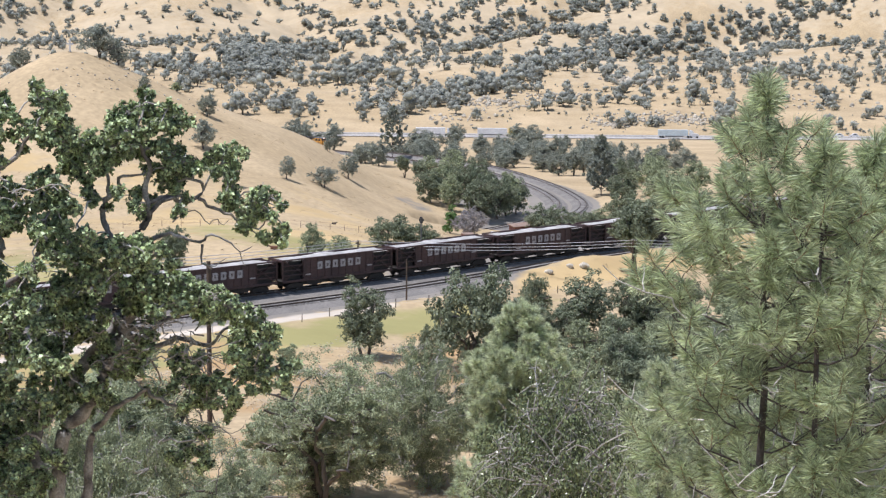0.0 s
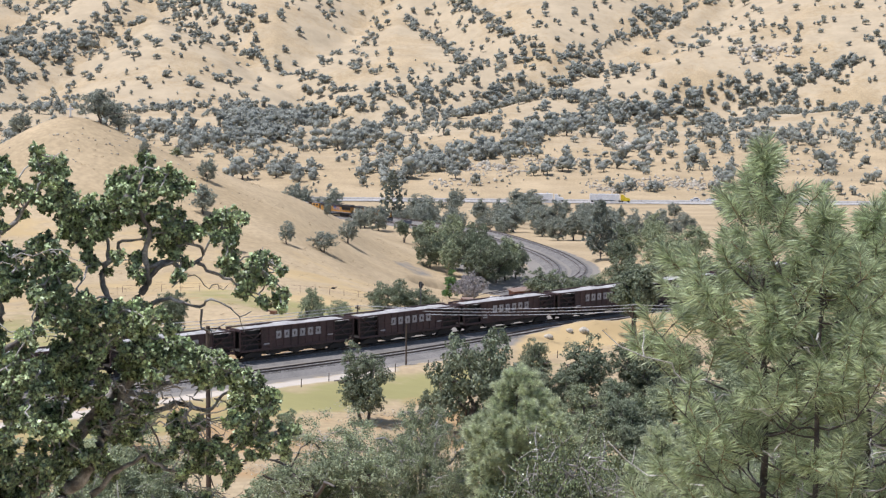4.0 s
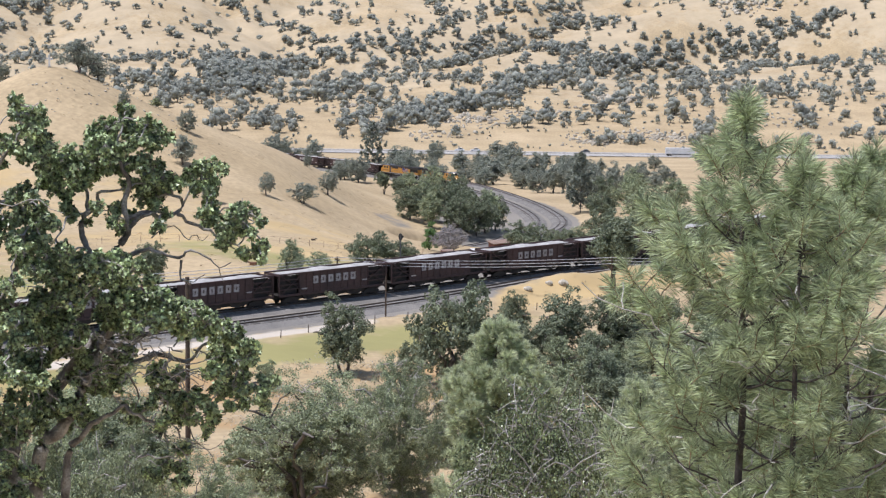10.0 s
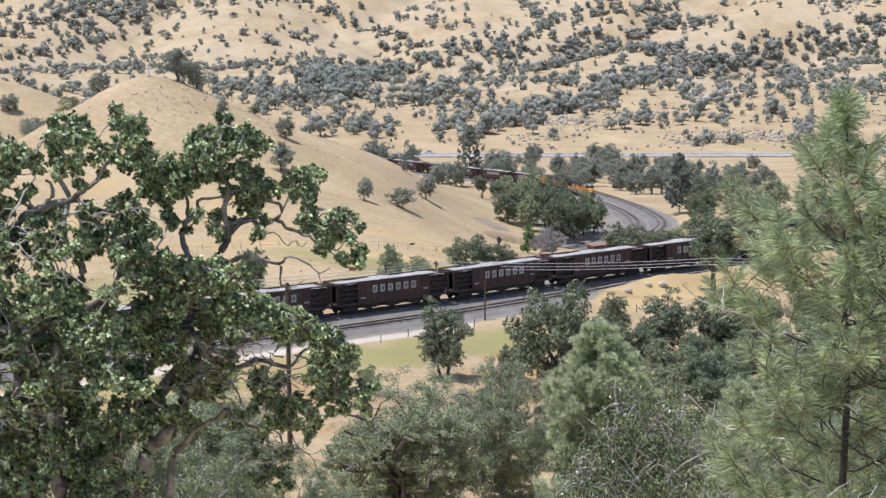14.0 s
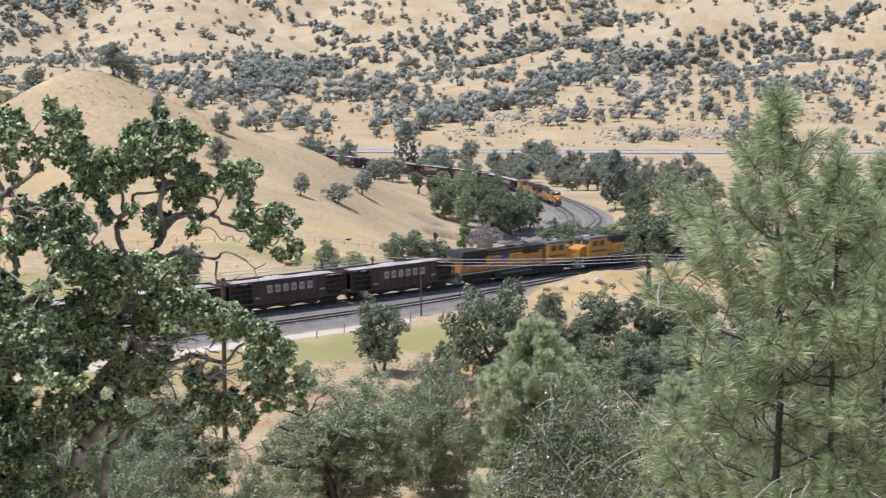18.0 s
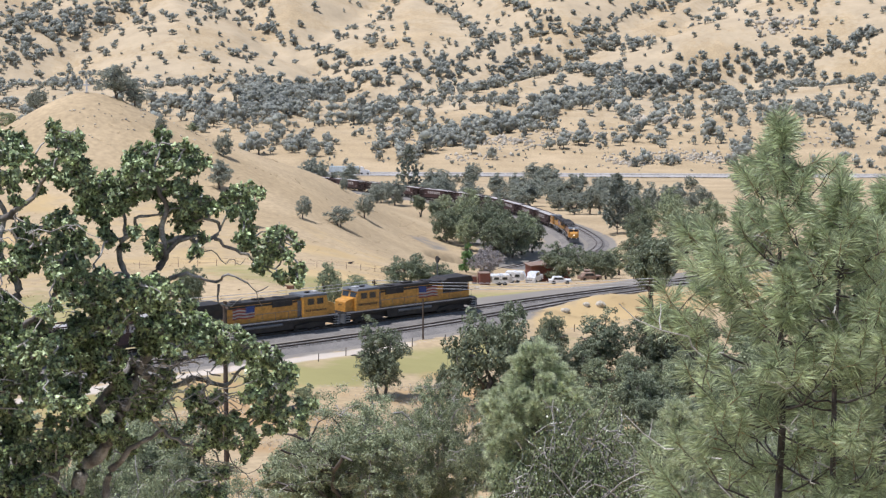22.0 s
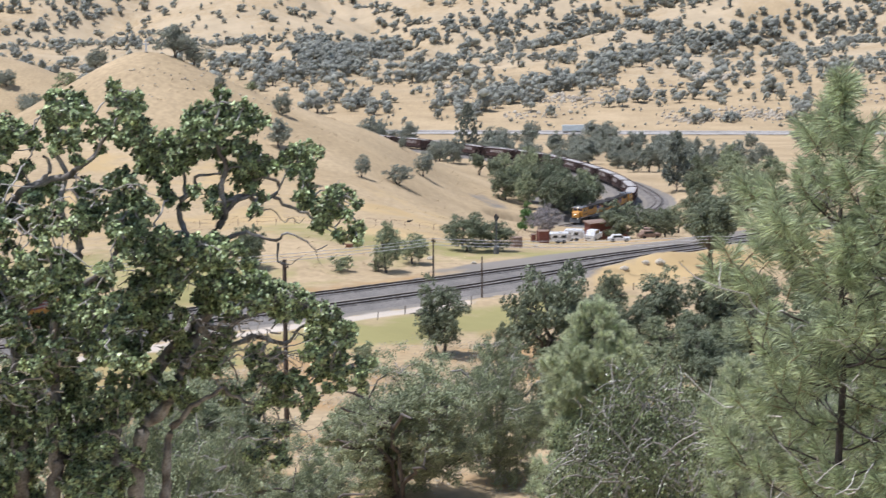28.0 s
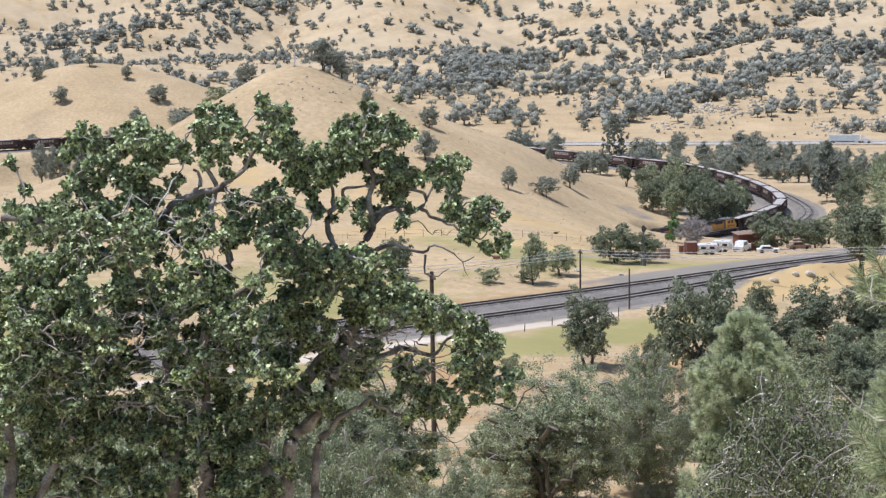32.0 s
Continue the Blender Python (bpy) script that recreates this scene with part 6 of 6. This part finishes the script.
def pines():
    def top(x, y, z):
        return x, y, z - float(height(x, y))
    for seed, x, y, z, reach, arms, spurs in ((1, 4.74, 27.59, 38.55, 1.55, 6, 3.6), (2, 5.40, 26.8, 37.75, 1.4, 6, 3.4), (4, 7.64, 32.1, 37.5, 1.8, 6, 3.2), (5, 6.7, 29.6, 37.5, 1.6, 6, 3.4)):
        x, y, tall = top(x, y, z)
        set_pine(seed, x, y, tall, reach, "tall grey pine with long drooping needles", NEEDLE, down=8.5, per=140, needle=0.27, thin=0.0062, spurs=spurs, whorl=0.4, grow=0.55, arms=arms, near=True)
    set_pine(6, 4.4, 94.9, 17.8, 2.5, "soft-looking young grey pine", GREY_PINE, needle=0.36, thin=0.017, per=150, whorl=0.36, down=11, spurs=6, grow=0.5, arms=8)
    set_pine(7, 2.1, 85.0, 10.4, 1.5, "small young grey pine", GREY_PINE, needle=0.3, thin=0.02, per=60, whorl=0.5, down=8, spurs=3)
    set_pine(8, 10.8, 89.4, 15.0, 2.6, "young grey pine on the slope", GREY_PINE, needle=0.32, thin=0.014, per=120, whorl=0.42, down=12, spurs=4)
    set_pine(9, -11.1, 605.9, 15.8, 4.5, "tall dark pine by the lower line", GREYED_LEAF, needle=0.8, thin=0.3, per=26, whorl=0.9, down=13, spurs=1)
    set_pine(10, 44.5, 506.0, 15.0, 4.5, "tall dark pine by the lower line", GREYED_LEAF, needle=0.8, thin=0.3, per=30, whorl=0.7, down=14, spurs=1)


mid_trees()
far_woods()
near_oaks()
pines()


# ---- by the tracks and in the yard ----
WOOD = material("weathered_pole_wood", (0.12, 0.085, 0.06), (0.07, 0.05, 0.038), 0.6, 0.9, bump=0.01, fine=0.05)
WIRE = material("galvanised_wire", (0.62, 0.62, 0.62), None, 1.0, 0.5, 0.0)
BARN = material("barn_red_boards", (0.20, 0.075, 0.055), (0.14, 0.055, 0.045), 1.5, 0.8, fine=0.15)
RUST = material("rusty_roof_sheet", (0.30, 0.22, 0.17), (0.22, 0.14, 0.10), 1.0, 0.75, fine=0.2)
PALE = material("pale_trailer_skin", (0.72, 0.72, 0.71), (0.62, 0.62, 0.62), 2.0, 0.45)
TEAL = material("pale_blue_trailer_skin", (0.55, 0.62, 0.64), (0.48, 0.55, 0.57), 2.0, 0.45)
TRUCK_YELLOW = material("yellow_truck_paint", (0.75, 0.55, 0.03), None, 1.0, 0.4)
RUBBER = material("tyre_rubber", (0.02, 0.02, 0.02), None, 1.0, 0.8)
ROCK = material("granite_boulder", (0.46, 0.41, 0.325), (0.32, 0.285, 0.225), 1.5, 0.95, bump=0.05, fine=0.3, spread=0.25)
HIDE = material("brown_hide", (0.16, 0.07, 0.035), None, 0.5, 0.7)
BLACK_HIDE = material("black_hide", (0.025, 0.022, 0.02), None, 0.5, 0.7)
TUFT = material("dry_tuft", (0.46, 0.355, 0.21), (0.40, 0.31, 0.175), 6.0, 0.95, spread=0.3)
BRUSH = material("dead_pale_brush", (0.46, 0.42, 0.34), (0.36, 0.33, 0.26), 0.8, 0.95, spread=0.3)


def up(x, y):
    return float(height(x, y))


def build_poles():
    def pole(x, y, top, r, label, arm=0.0, turn=41.0):
        z = up(x, y)
        p = thing("utility_pole", label, "utility pole", pose(x, y, z, 0, 0, turn), "poles beside the railway")
        part("post", rod((0, 0, -0.4), (0, 0, top - z), r, None, 10, r * 0.72), WOOD, p)
        if arm:
            part("crossarm", box(-0.05, 0.05, -arm / 2, arm / 2, top - z - 0.55, top - z - 0.42), WOOD, p)
            for k in (-1, -0.45, 0.45, 1):
                y0 = k * (arm / 2 - 0.08)
                part("insulator", rod((0, y0, top - z - 0.42), (0, y0, top - z - 0.25), 0.045, None, 8, 0.03), GLASS, p)
                part("pin", rod((0, y0, top - z - 0.5), (0, y0, top - z - 0.38), 0.015, None, 6), DARK, p)
        return p

    pole(-18.5, 165.0, 15.2, 0.24, "tall wooden utility pole with a crossarm", 2.6, 20)
    line = [(-86.0, 213.0, 4.6), (-47.5, 232.0, 4.6), (-9.1, 254.8, 4.6), (27.0, 258.0, 4.5), (66.0, 262.0, 4.6), (105.0, 268.0, 5.0)]
    for x, y, top in line:
        pole(x, y, max(top, up(x, y) + 3.5), 0.13, "short wooden telegraph pole beside the tracks", 1.2, 30)
    pole(-2.6, 240.0, 4.3, 0.12, "plain thin wooden post standing beside the tracks")
    ways = []
    for k, (o, dz) in enumerate(((-0.3, -0.05), (0.0, -0.5), (0.3, -0.95))):
        wire = thing("telegraph_wire", "thin pale telegraph wire strung along the railway", "wire", group="telegraph wires")
        segs = []
        for (xa, ya, za), (xb, yb, zb) in zip(line, line[1:]):
            u = np.linspace(0, 1, 13)
            a, b = np.array([xa, ya + o, max(za, up(xa, ya) + 3.5) + dz]), np.array([xb, yb + o, max(zb, up(xb, yb) + 3.5) + dz])
            w = a + (b - a) * u[:, None]
            w[:, 2] -= 0.5 * 4 * u * (1 - u)
            segs.append(w if not segs else w[1:])
        V, Q = tubes([with_radius(np.vstack(segs), 0.034, 0.034)], 5)
        part("strand", mesh("strand", V, Q, WIRE), WIRE, wire)
    # signal
    s = thing("railway_signal", "railway signal mast with a round black head", "signal", pose(-1.0, 281.0, up(-1.0, 281.0), 0, 0, 30))
    part("mast", rod((0, 0, -0.3), (0, 0, 5.6), 0.09, None, 8), GREY, s)
    part("backplate", rod((-0.06, 0, 5.3), (0.06, 0, 5.3), 0.5, None, 16), DARK, s)
    part("hood", rod((0.06, 0, 5.35), (0.4, 0, 5.32), 0.16, None, 10), DARK, s)
    part("case", box(-0.3, 0.3, -0.3, 0.3, -0.1, 1.3, 0.03), GREY, s)


def build_fence():
    r = random.Random(3)
    f = thing("fence", "old wire fence on short dark wooden posts", "fence", group="fences")
    way = spline([(-34, 207, 0), (-16.8, 221.4, 0), (-12.1, 227.7, 0), (-1.9, 237.0, 0), (6, 243, 0), (15, 250, 0), (24.2, 256.5, 0), (34, 264, 0)], 5.2)
    for x, y, _ in way:
        z = up(x, y)
        part("post", rod((x, y, z - 0.3), (x + r.uniform(-0.06, 0.06), y, z + r.uniform(0.85, 1.1)), 0.06, None, 7, 0.05), WOOD, f)
    for h in (0.45, 0.8):
        V, Q = tubes([np.array([(x, y, up(x, y) + h, 0.006) for x, y, _ in way])], 4)
        part("wire", mesh("wire", V, Q, WIRE), WIRE, f)
    g = thing("fence", "low brown rail fence across the meadow", "fence", group="fences")
    way = spline([(-46, 296, 0), (-28.7, 304, 0), (-7.8, 321.9, 0), (0, 328, 0), (6, 334, 0)], 3.0)
    for x, y, _ in way:
        z = up(x, y)
        part("post", box(x - 0.035, x + 0.035, y - 0.035, y + 0.035, z - 0.2, z + 1.0), RUST, g)
    for h in (0.55, 1.1):
        V, Q = tubes([np.array([(x, y, up(x, y) + h, 0.012) for x, y, _ in way])], 5)
        part("rail", mesh("rail", V, Q, RUST), RUST, g)


def build_yard():
    # red barn
    x, y = 18.3, 378.0
    b = thing("shed", "low red wooden shed with a tan sheet roof", "shed", pose(x, y, up(x, y), 0, 0, 14))
    part("wall", prism([(-2.2, -0.3), (-2.2, 3.5), (2.2, 3.8), (2.2, -0.3)], -2.0, 2.0), BARN, b)
    part("roof", prism([(-2.5, 3.49), (-2.5, 3.61), (2.5, 3.95), (2.5, 3.83)], -2.6, 2.4), RUST, b)
    part("door", box(-1.5, -0.2, -2.06, -2.003, 0.0, 2.1), DARK, b)
    part("window", box(0.7, 1.5, -2.05, -2.003, 1.1, 1.7), GLASS, b)
    for k in range(9):
        part("board", box(-2.1 + 0.48 * k, -2.06 + 0.48 * k, -2.03, -2.003, 0.05, 3.4), BARN, b)

    def hut(x, y, w, d, h, mat, label, turn, name="container"):
        t = thing(name, label, name.replace("_", " "), pose(x, y, up(x, y), 0, 0, turn))
        part("body", box(-w / 2, w / 2, -d / 2, d / 2, 0.12, h, 0.04), mat, t)
        part("base", box(-w / 2 + 0.1, w / 2 - 0.1, -d / 2 + 0.1, d / 2 - 0.1, -0.3, 0.12), DARK, t)
        n = int(w / 0.5)
        for k in range(n):
            xk = -w / 2 + (k + 0.5) * w / n
            part("rib", box(xk - 0.06, xk + 0.06, -d / 2 - 0.03, -d / 2 + 0.01, 0.2, h - 0.1), mat, t)
        part("lid", box(-w / 2 - 0.05, w / 2 + 0.05, -d / 2 - 0.05, d / 2 + 0.05, h + 0.003, h + 0.08), RUST, t)

    hut(6.4, 316.5, 1.7, 2.2, 1.9, BARN, "small red metal storage box", 10)
    hut(4.9, 317.0, 0.8, 1.0, 1.2, BARN, "narrow dark red box", 0, "crate")
    hut(2.0, 296.0, 1.5, 1.4, 1.5, RUST, "brown rusty metal crate beside the track", 20, "crate")
    hut(23.2, 384, 2.4, 2.0, 2.0, BARN, "small dark red lean-to beside the shed", 10, "hut")
    hut(28.0, 378, 2.0, 2.0, 1.7, RUST, "rusty tank beside the shed", 0, "crate")

    def trailer(x, y, w, h, turn, mat, label):
        t = thing("travel_trailer", label, "trailer", pose(x, y, up(x, y), 0, 0, turn), "parked trailers")
        part("body", prism([(-w / 2, 0.55), (-w / 2, h - 0.2), (-w / 2 + 0.25, h), (w / 2 - 0.4, h), (w / 2, h - 0.6), (w / 2, 0.75), (w / 2 - 0.4, 0.55)], -1.15, 1.15), mat, t)
        for k in (-0.28, 0.12):
            part("window", box(w * k - 0.4, w * k + 0.4, -1.165, -1.152, h * 0.6, h * 0.82), GLASS, t)
        part("door", box(w * 0.28, w * 0.28 + 0.65, -1.168, -1.152, 0.7, h - 0.3), WHITE, t)
        part("trim", box(-w / 2 + 0.05, w / 2 - 0.1, -1.16, -1.152, 1.0, 1.1), GREY, t)
        for wx in (-0.5, 0.45):
            part("wheel", rod((wx, -1.18, 0.33), (wx, -0.95, 0.33), 0.33, None, 14), RUBBER, t)
            part("wheel", rod((wx, 1.18, 0.33), (wx, 0.95, 0.33), 0.33, None, 14), RUBBER, t)
        part("hitch", rod((w / 2, 0, 0.5), (w / 2 + 1.1, 0, 0.45), 0.06, None, 6), DARK, t)
        part("vent", box(-0.3, 0.3, -0.3, 0.3, h, h + 0.15, 0.03), PALE, t)

    trailer(9.2, 316.8, 3.4, 1.75, 8, PALE, "small white travel trailer parked on dry grass")
    trailer(12.0, 331.0, 3.4, 1.95, -6, PALE, "white camper trailer parked behind another")

    def car(x, y, turn, mat, label, long=4.5, tall=1.5):
        c = thing("parked_car", label, "car", pose(x, y, up(x, y), 0, 0, turn))
        car_parts(c, mat, long, tall)

    car(15.4, 335.0, 70, PALE, "white pickup parked by the red shed", 4.8, 1.9)
    car(19.0, 322.0, 5, PALE, "small white car parked on the grass", 3.6, 1.2)
    car(27.0, 364.0, 20, RUST, "rusty brown car half hidden by bushes", 4.2, 1.5)
    car(1.6, 428.0, 10, PALE, "white vehicle parked by the oak grove", 4.6, 1.9)


def car_parts(c, mat, long, tall):
    h = long / 2
    part("body", prism([(-h, 0.35), (-h, 0.62 * tall), (h * 0.98, 0.62 * tall), (h, 0.5 * tall), (h, 0.35)], -0.85, 0.85), mat, c)
    part("cabin", prism([(-h * 0.75, 0.62 * tall), (-h * 0.6, tall), (h * 0.2, tall), (h * 0.5, 0.62 * tall)], -0.76, 0.76), mat, c)
    for y in (-0.765, 0.765):
        part("side_window", prism([(-h * 0.62, 0.66 * tall), (-h * 0.55, 0.94 * tall), (h * 0.16, 0.94 * tall), (h * 0.36, 0.66 * tall)], min(y, y * 1.01), max(y, y * 1.01)), GLASS, c)
        for x in (-h * 0.62, h * 0.62):
            part("wheel", rod((x, y * 0.9, 0.33), (x, y * 1.14, 0.33), 0.33, None, 14), RUBBER, c)
    for y in (-0.6, 0.6):
        part("headlight", box(h * 0.985, h * 1.005, y - 0.15, y + 0.15, 0.42 * tall, 0.52 * tall), PALE, c)


TRAFFIC = []


def on_road(x, lane, facing):
    k = np.argsort(HIGHWAY[:, 0])
    way = HIGHWAY[k]
    y, z = float(np.interp(x, way[:, 0], way[:, 1])), float(np.interp(x, way[:, 0], way[:, 2]))
    y2 = float(np.interp(x + 5, way[:, 0], way[:, 1]))
    d = Vector((5.0, y2 - y, 0)) * facing
    return Matrix.Translation((x, y + lane, z + 0.13)) @ d.to_track_quat("X", "Z").to_matrix().to_4x4()


def build_traffic():
    def truck(x0, speed, cab, box_mat, label, long=15.5):
        t = thing("semi_truck", label, "truck", group="traffic on the highway")
        part("trailer", box(-long, -0.6, -1.28, 1.28, 1.15, 4.05, 0.05), box_mat, t)
        part("skirt", box(-long + 3.5, -3.0, -1.2, 1.2, 0.6, 1.147), GREY, t)
        part("sleeper_cab", prism([(0.2, 0.8), (0.2, 3.9), (1.8, 3.6), (2.4, 2.4), (4.6, 2.0), (4.8, 1.6), (4.8, 0.6), (0.2, 0.6)], -1.2, 1.2), cab, t)
        part("windscreen", prism([(1.85, 3.4), (2.35, 2.5), (2.39, 2.5), (1.89, 3.42)], -1.05, 1.05), GLASS, t)
        part("bumper", box(4.8, 4.95, -1.2, 1.2, 0.4, 0.9, 0.02), WIRE, t)
        for x in (-long + 1.2, -long + 2.5, -0.4, 0.9, 4.0):
            for y in (-1.1, 1.1):
                part("wheel", rod((x, y - 0.14, 0.5), (x, y + 0.14, 0.5), 0.5, None, 12), RUBBER, t)
        TRAFFIC.append((t, x0, speed, -5.0, 1))

    truck(40.0, 14.2, TRUCK_YELLOW, PALE, "articulated truck with a yellow cab")
    truck(9.0, 13.6, PALE, PALE, "white articulated truck on the highway")
    truck(131.0, 14.0, PALE, TEAL, "articulated truck with a pale blue trailer")
    truck(45 - 14.6 * 28, 14.6, PALE, TEAL, "articulated truck with a pale blue-green trailer")
    for x0, mat, label in ((34 + 183, PALE, "white car on the highway"), (26 + 183, PALE, "white van on the highway"), (90.0 + 183, GREY, "grey car on the highway")):
        c = thing("moving_car", label, "car", group="traffic on the highway")
        car_parts(c, mat, 4.8, 1.8)
        TRAFFIC.append((c, x0, -18.3, 5.0, -1))
    rail = tagged(new("road_barrier", ribbon(HIGHWAY, [(-0.3, 0.12), (-0.12, 0.8), (0.12, 0.8), (0.3, 0.12)], "road_barrier", ROAD)), "long pale concrete barrier along the highway", "barrier", kind="structure")


def build_hill_things():
    # white cross on the hilltop
    x, y = -74.9, 414.5
    c = thing("cross", "white wooden cross on the top of the hill", "cross", pose(x, y, up(x, y), 0, 0, 8))
    part("upright", box(-0.19, 0.19, -0.17, 0.17, -0.3, 2.6, 0.02), PALE, c)
    part("beam", box(-0.72, 0.72, -0.15, 0.15, 1.55, 1.9, 0.02), PALE, c)
    part("footing", box(-0.4, 0.4, -0.4, 0.4, -0.3, 0.2, 0.03), ROCK, c)

    def cow(x, y, turn, mat, label, size=0.68):
        a = thing("cow", label, "cow", pose(x, y, up(x, y) - 0.62 * size, 0, 0, turn) @ Matrix.Scale(size, 4), "resting cattle")
        part("body", box(-0.85, 0.75, -0.32, 0.32, 0.68, 1.38, 0.16), mat, a)
        part("neck", rod((0.65, 0, 1.15), (1.15, 0, 1.35), 0.2, None, 10, 0.14), mat, a)
        part("head", box(1.05, 1.5, -0.12, 0.12, 1.22, 1.5, 0.06), mat, a)
        for lx in (-0.6, 0.45):
            for ly in (-0.36, 0.36):
                part("leg", rod((lx, ly, 0.72), (lx + 0.45, ly, 0.68), 0.09, None, 7, 0.06), mat, a)
        part("tail", rod((-0.86, 0, 1.25), (-0.98, 0, 0.66), 0.03, None, 5), mat, a)

    cow(-21.6, 275, 160, HIDE, "brown cow lying in the dry meadow")
    cow(-15.7, 327, 20, BLACK_HIDE, "small black calf lying in the dry meadow", 0.42)

    # boulders: outcrops over the highway, a few pale stones by the tracks
    rng = np.random.RandomState(12)
    base = bmesh.new()
    bmesh.ops.create_icosphere(base, subdivisions=1, radius=1.0)
    BV = np.array([v.co[:] for v in base.verts])
    BF = np.array([[v.index for v in f.verts] for f in base.faces])
    base.free()

    def heap(name, label, spots, kind="stuff"):
        V, F, n = [], [], 0
        for x, y, spread, count, size in spots:
            for _ in range(count):
                px, py = x + rng.normal() * spread, y + rng.normal() * spread * 0.8
                r = size * rng.uniform(0.45, 1.5)
                v = BV * (1 + rng.normal(size=(len(BV), 1)) * 0.28) * (r * rng.uniform(0.6, 1.3), r * rng.uniform(0.6, 1.2), r * rng.uniform(0.6, 1.2))
                V.append(v + (px, py, up(px, py) + 0.15 * r))
                F.append(BF + n)
                n += len(BV)
        tagged(new(name, mesh(name, np.vstack(V), np.vstack(F), ROCK)), label, "rocks", kind=kind)

    heap("rock_outcrop", "grey granite boulders heaped on the far hillside", [(127.8, 1221, 8, 110, 1.5), (120, 1225, 5, 50, 2.0), (36, 1135, 9, 60, 1.2), (267, 1573, 13, 80, 1.7), (-35, 1188, 5, 30, 1.3), (100, 1052, 7, 60, 0.8), (150, 1075, 18, 80, 0.9), (60, 1160, 22, 40, 1.0), (-5, 1130, 12, 40, 1.0), (215, 1130, 16, 60, 1.1), (120, 1075, 12, 110, 0.9), (143, 1070, 10, 90, 0.8), (98, 1060, 9, 70, 0.8), (30, 1120, 14, 60, 0.9), (15, 1075, 10, 50, 0.9), (85, 1165, 12, 50, 1.0)])
    for x, y, r in ((-10.1, 270.8, 0.5), (-4.0, 268.0, 0.4), (16.0, 258.5, 0.6), (19.0, 262.0, 0.5), (21.0, 263.0, 0.7), (-13.4, 268.6, 0.35), (5.0, 300.0, 0.4)):
        bm = bmesh.new()
        bmesh.ops.create_icosphere(bm, subdivisions=2, radius=r)
        for v in bm.verts:
            v.co *= 1 + rng.normal() * 0.08
            v.co.z *= 0.7
        me = bpy.data.meshes.new("boulder")
        bm.to_mesh(me)
        bm.free()
        me.materials.append(ROCK)
        tagged(new("boulder", me), "pale rounded boulder lying in dry grass", "rock", "boulders by the tracks").location = (x, y, up(x, y) + 0.2 * r)
    heap("hill_stones", "small pale stones strewn near the top of the hill", [(-78, 404, 8, 26, 0.2), (-62, 408, 7, 24, 0.22), (-66, 394, 11, 22, 0.16), (-48, 420, 9, 12, 0.2)])
    # tufts over the hill and the meadow
    n = 5000
    sx, sy = rng.uniform(-150, 75, n), rng.uniform(255, 470, n)
    keep = (waves(sx, sy, 30, 61, 2) > -0.25) & (away(sx, sy, MAIN[::3])[0] > 9) & (np.hypot((sx - 16) * 1.1, (sy - 473) * 0.55) > 24)
    sx, sy = sx[keep], sy[keep]
    at = np.repeat(np.stack([sx, sy, height(sx, sy)], 1), 4, 0) + rng.normal(size=(4 * len(sx), 3)) * (0.35, 0.35, 0.06) + (0, 0, 0.1)
    V, Q = blades(at, rng.normal(size=at.shape) * 0.3 + (0, 0, 1.0), 0.42, 0.16, rng, loose=0.2)
    tagged(new("grass_tufts", mesh("grass_tufts", V, Q, TUFT)), "tufts of taller dry grass on the hill", "grass", kind="stuff")
    # pale dead brush and low scrub on the slope below the tracks
    n = 5200
    sx, sy = rng.uniform(-62, 52, n), rng.uniform(150, 236, n)
    keep = (waves(sx, sy, 17, 51, 2) > -0.1) & (sy < 0.86 * sx + 222)
    sx, sy = sx[keep], sy[keep]
    at = np.repeat(np.stack([sx, sy, height(sx, sy)], 1), 15, 0) + rng.normal(size=(15 * len(sx), 3)) * (0.45, 0.45, 0.14) + (0, 0, 0.2)
    V, Q = blades(at, rng.normal(size=at.shape) * 0.4 + (0, 0, 1.0), 0.34, 0.09, rng, loose=0.3)
    tagged(new("dead_brush", mesh("dead_brush", V, Q, BRUSH)), "pale dead brush and weeds on the slope", "brush", kind="stuff")


build_poles()
build_fence()
build_yard()
build_traffic()
build_hill_things()


# ---- what moves ----
def motions():
    for ob, start, speed, facing, half in TRAIN:
        gain = 3.0 if speed < 8 else 0.0        # the lower train gathers way at the end
        walk(ob, [(float(k), stand(start + speed * k + gain * max(0, k - 26) / 6, half, facing)) for k in range(33)])
    for ob, x0, speed, lane, facing in TRAFFIC:
        walk(ob, [(t, on_road(x0 + speed * t, lane, facing)) for t in (0.0, 4.0, 8.0, 12.0, 16.0, 20.0, 24.0, 28.0, 32.0)])


motions()
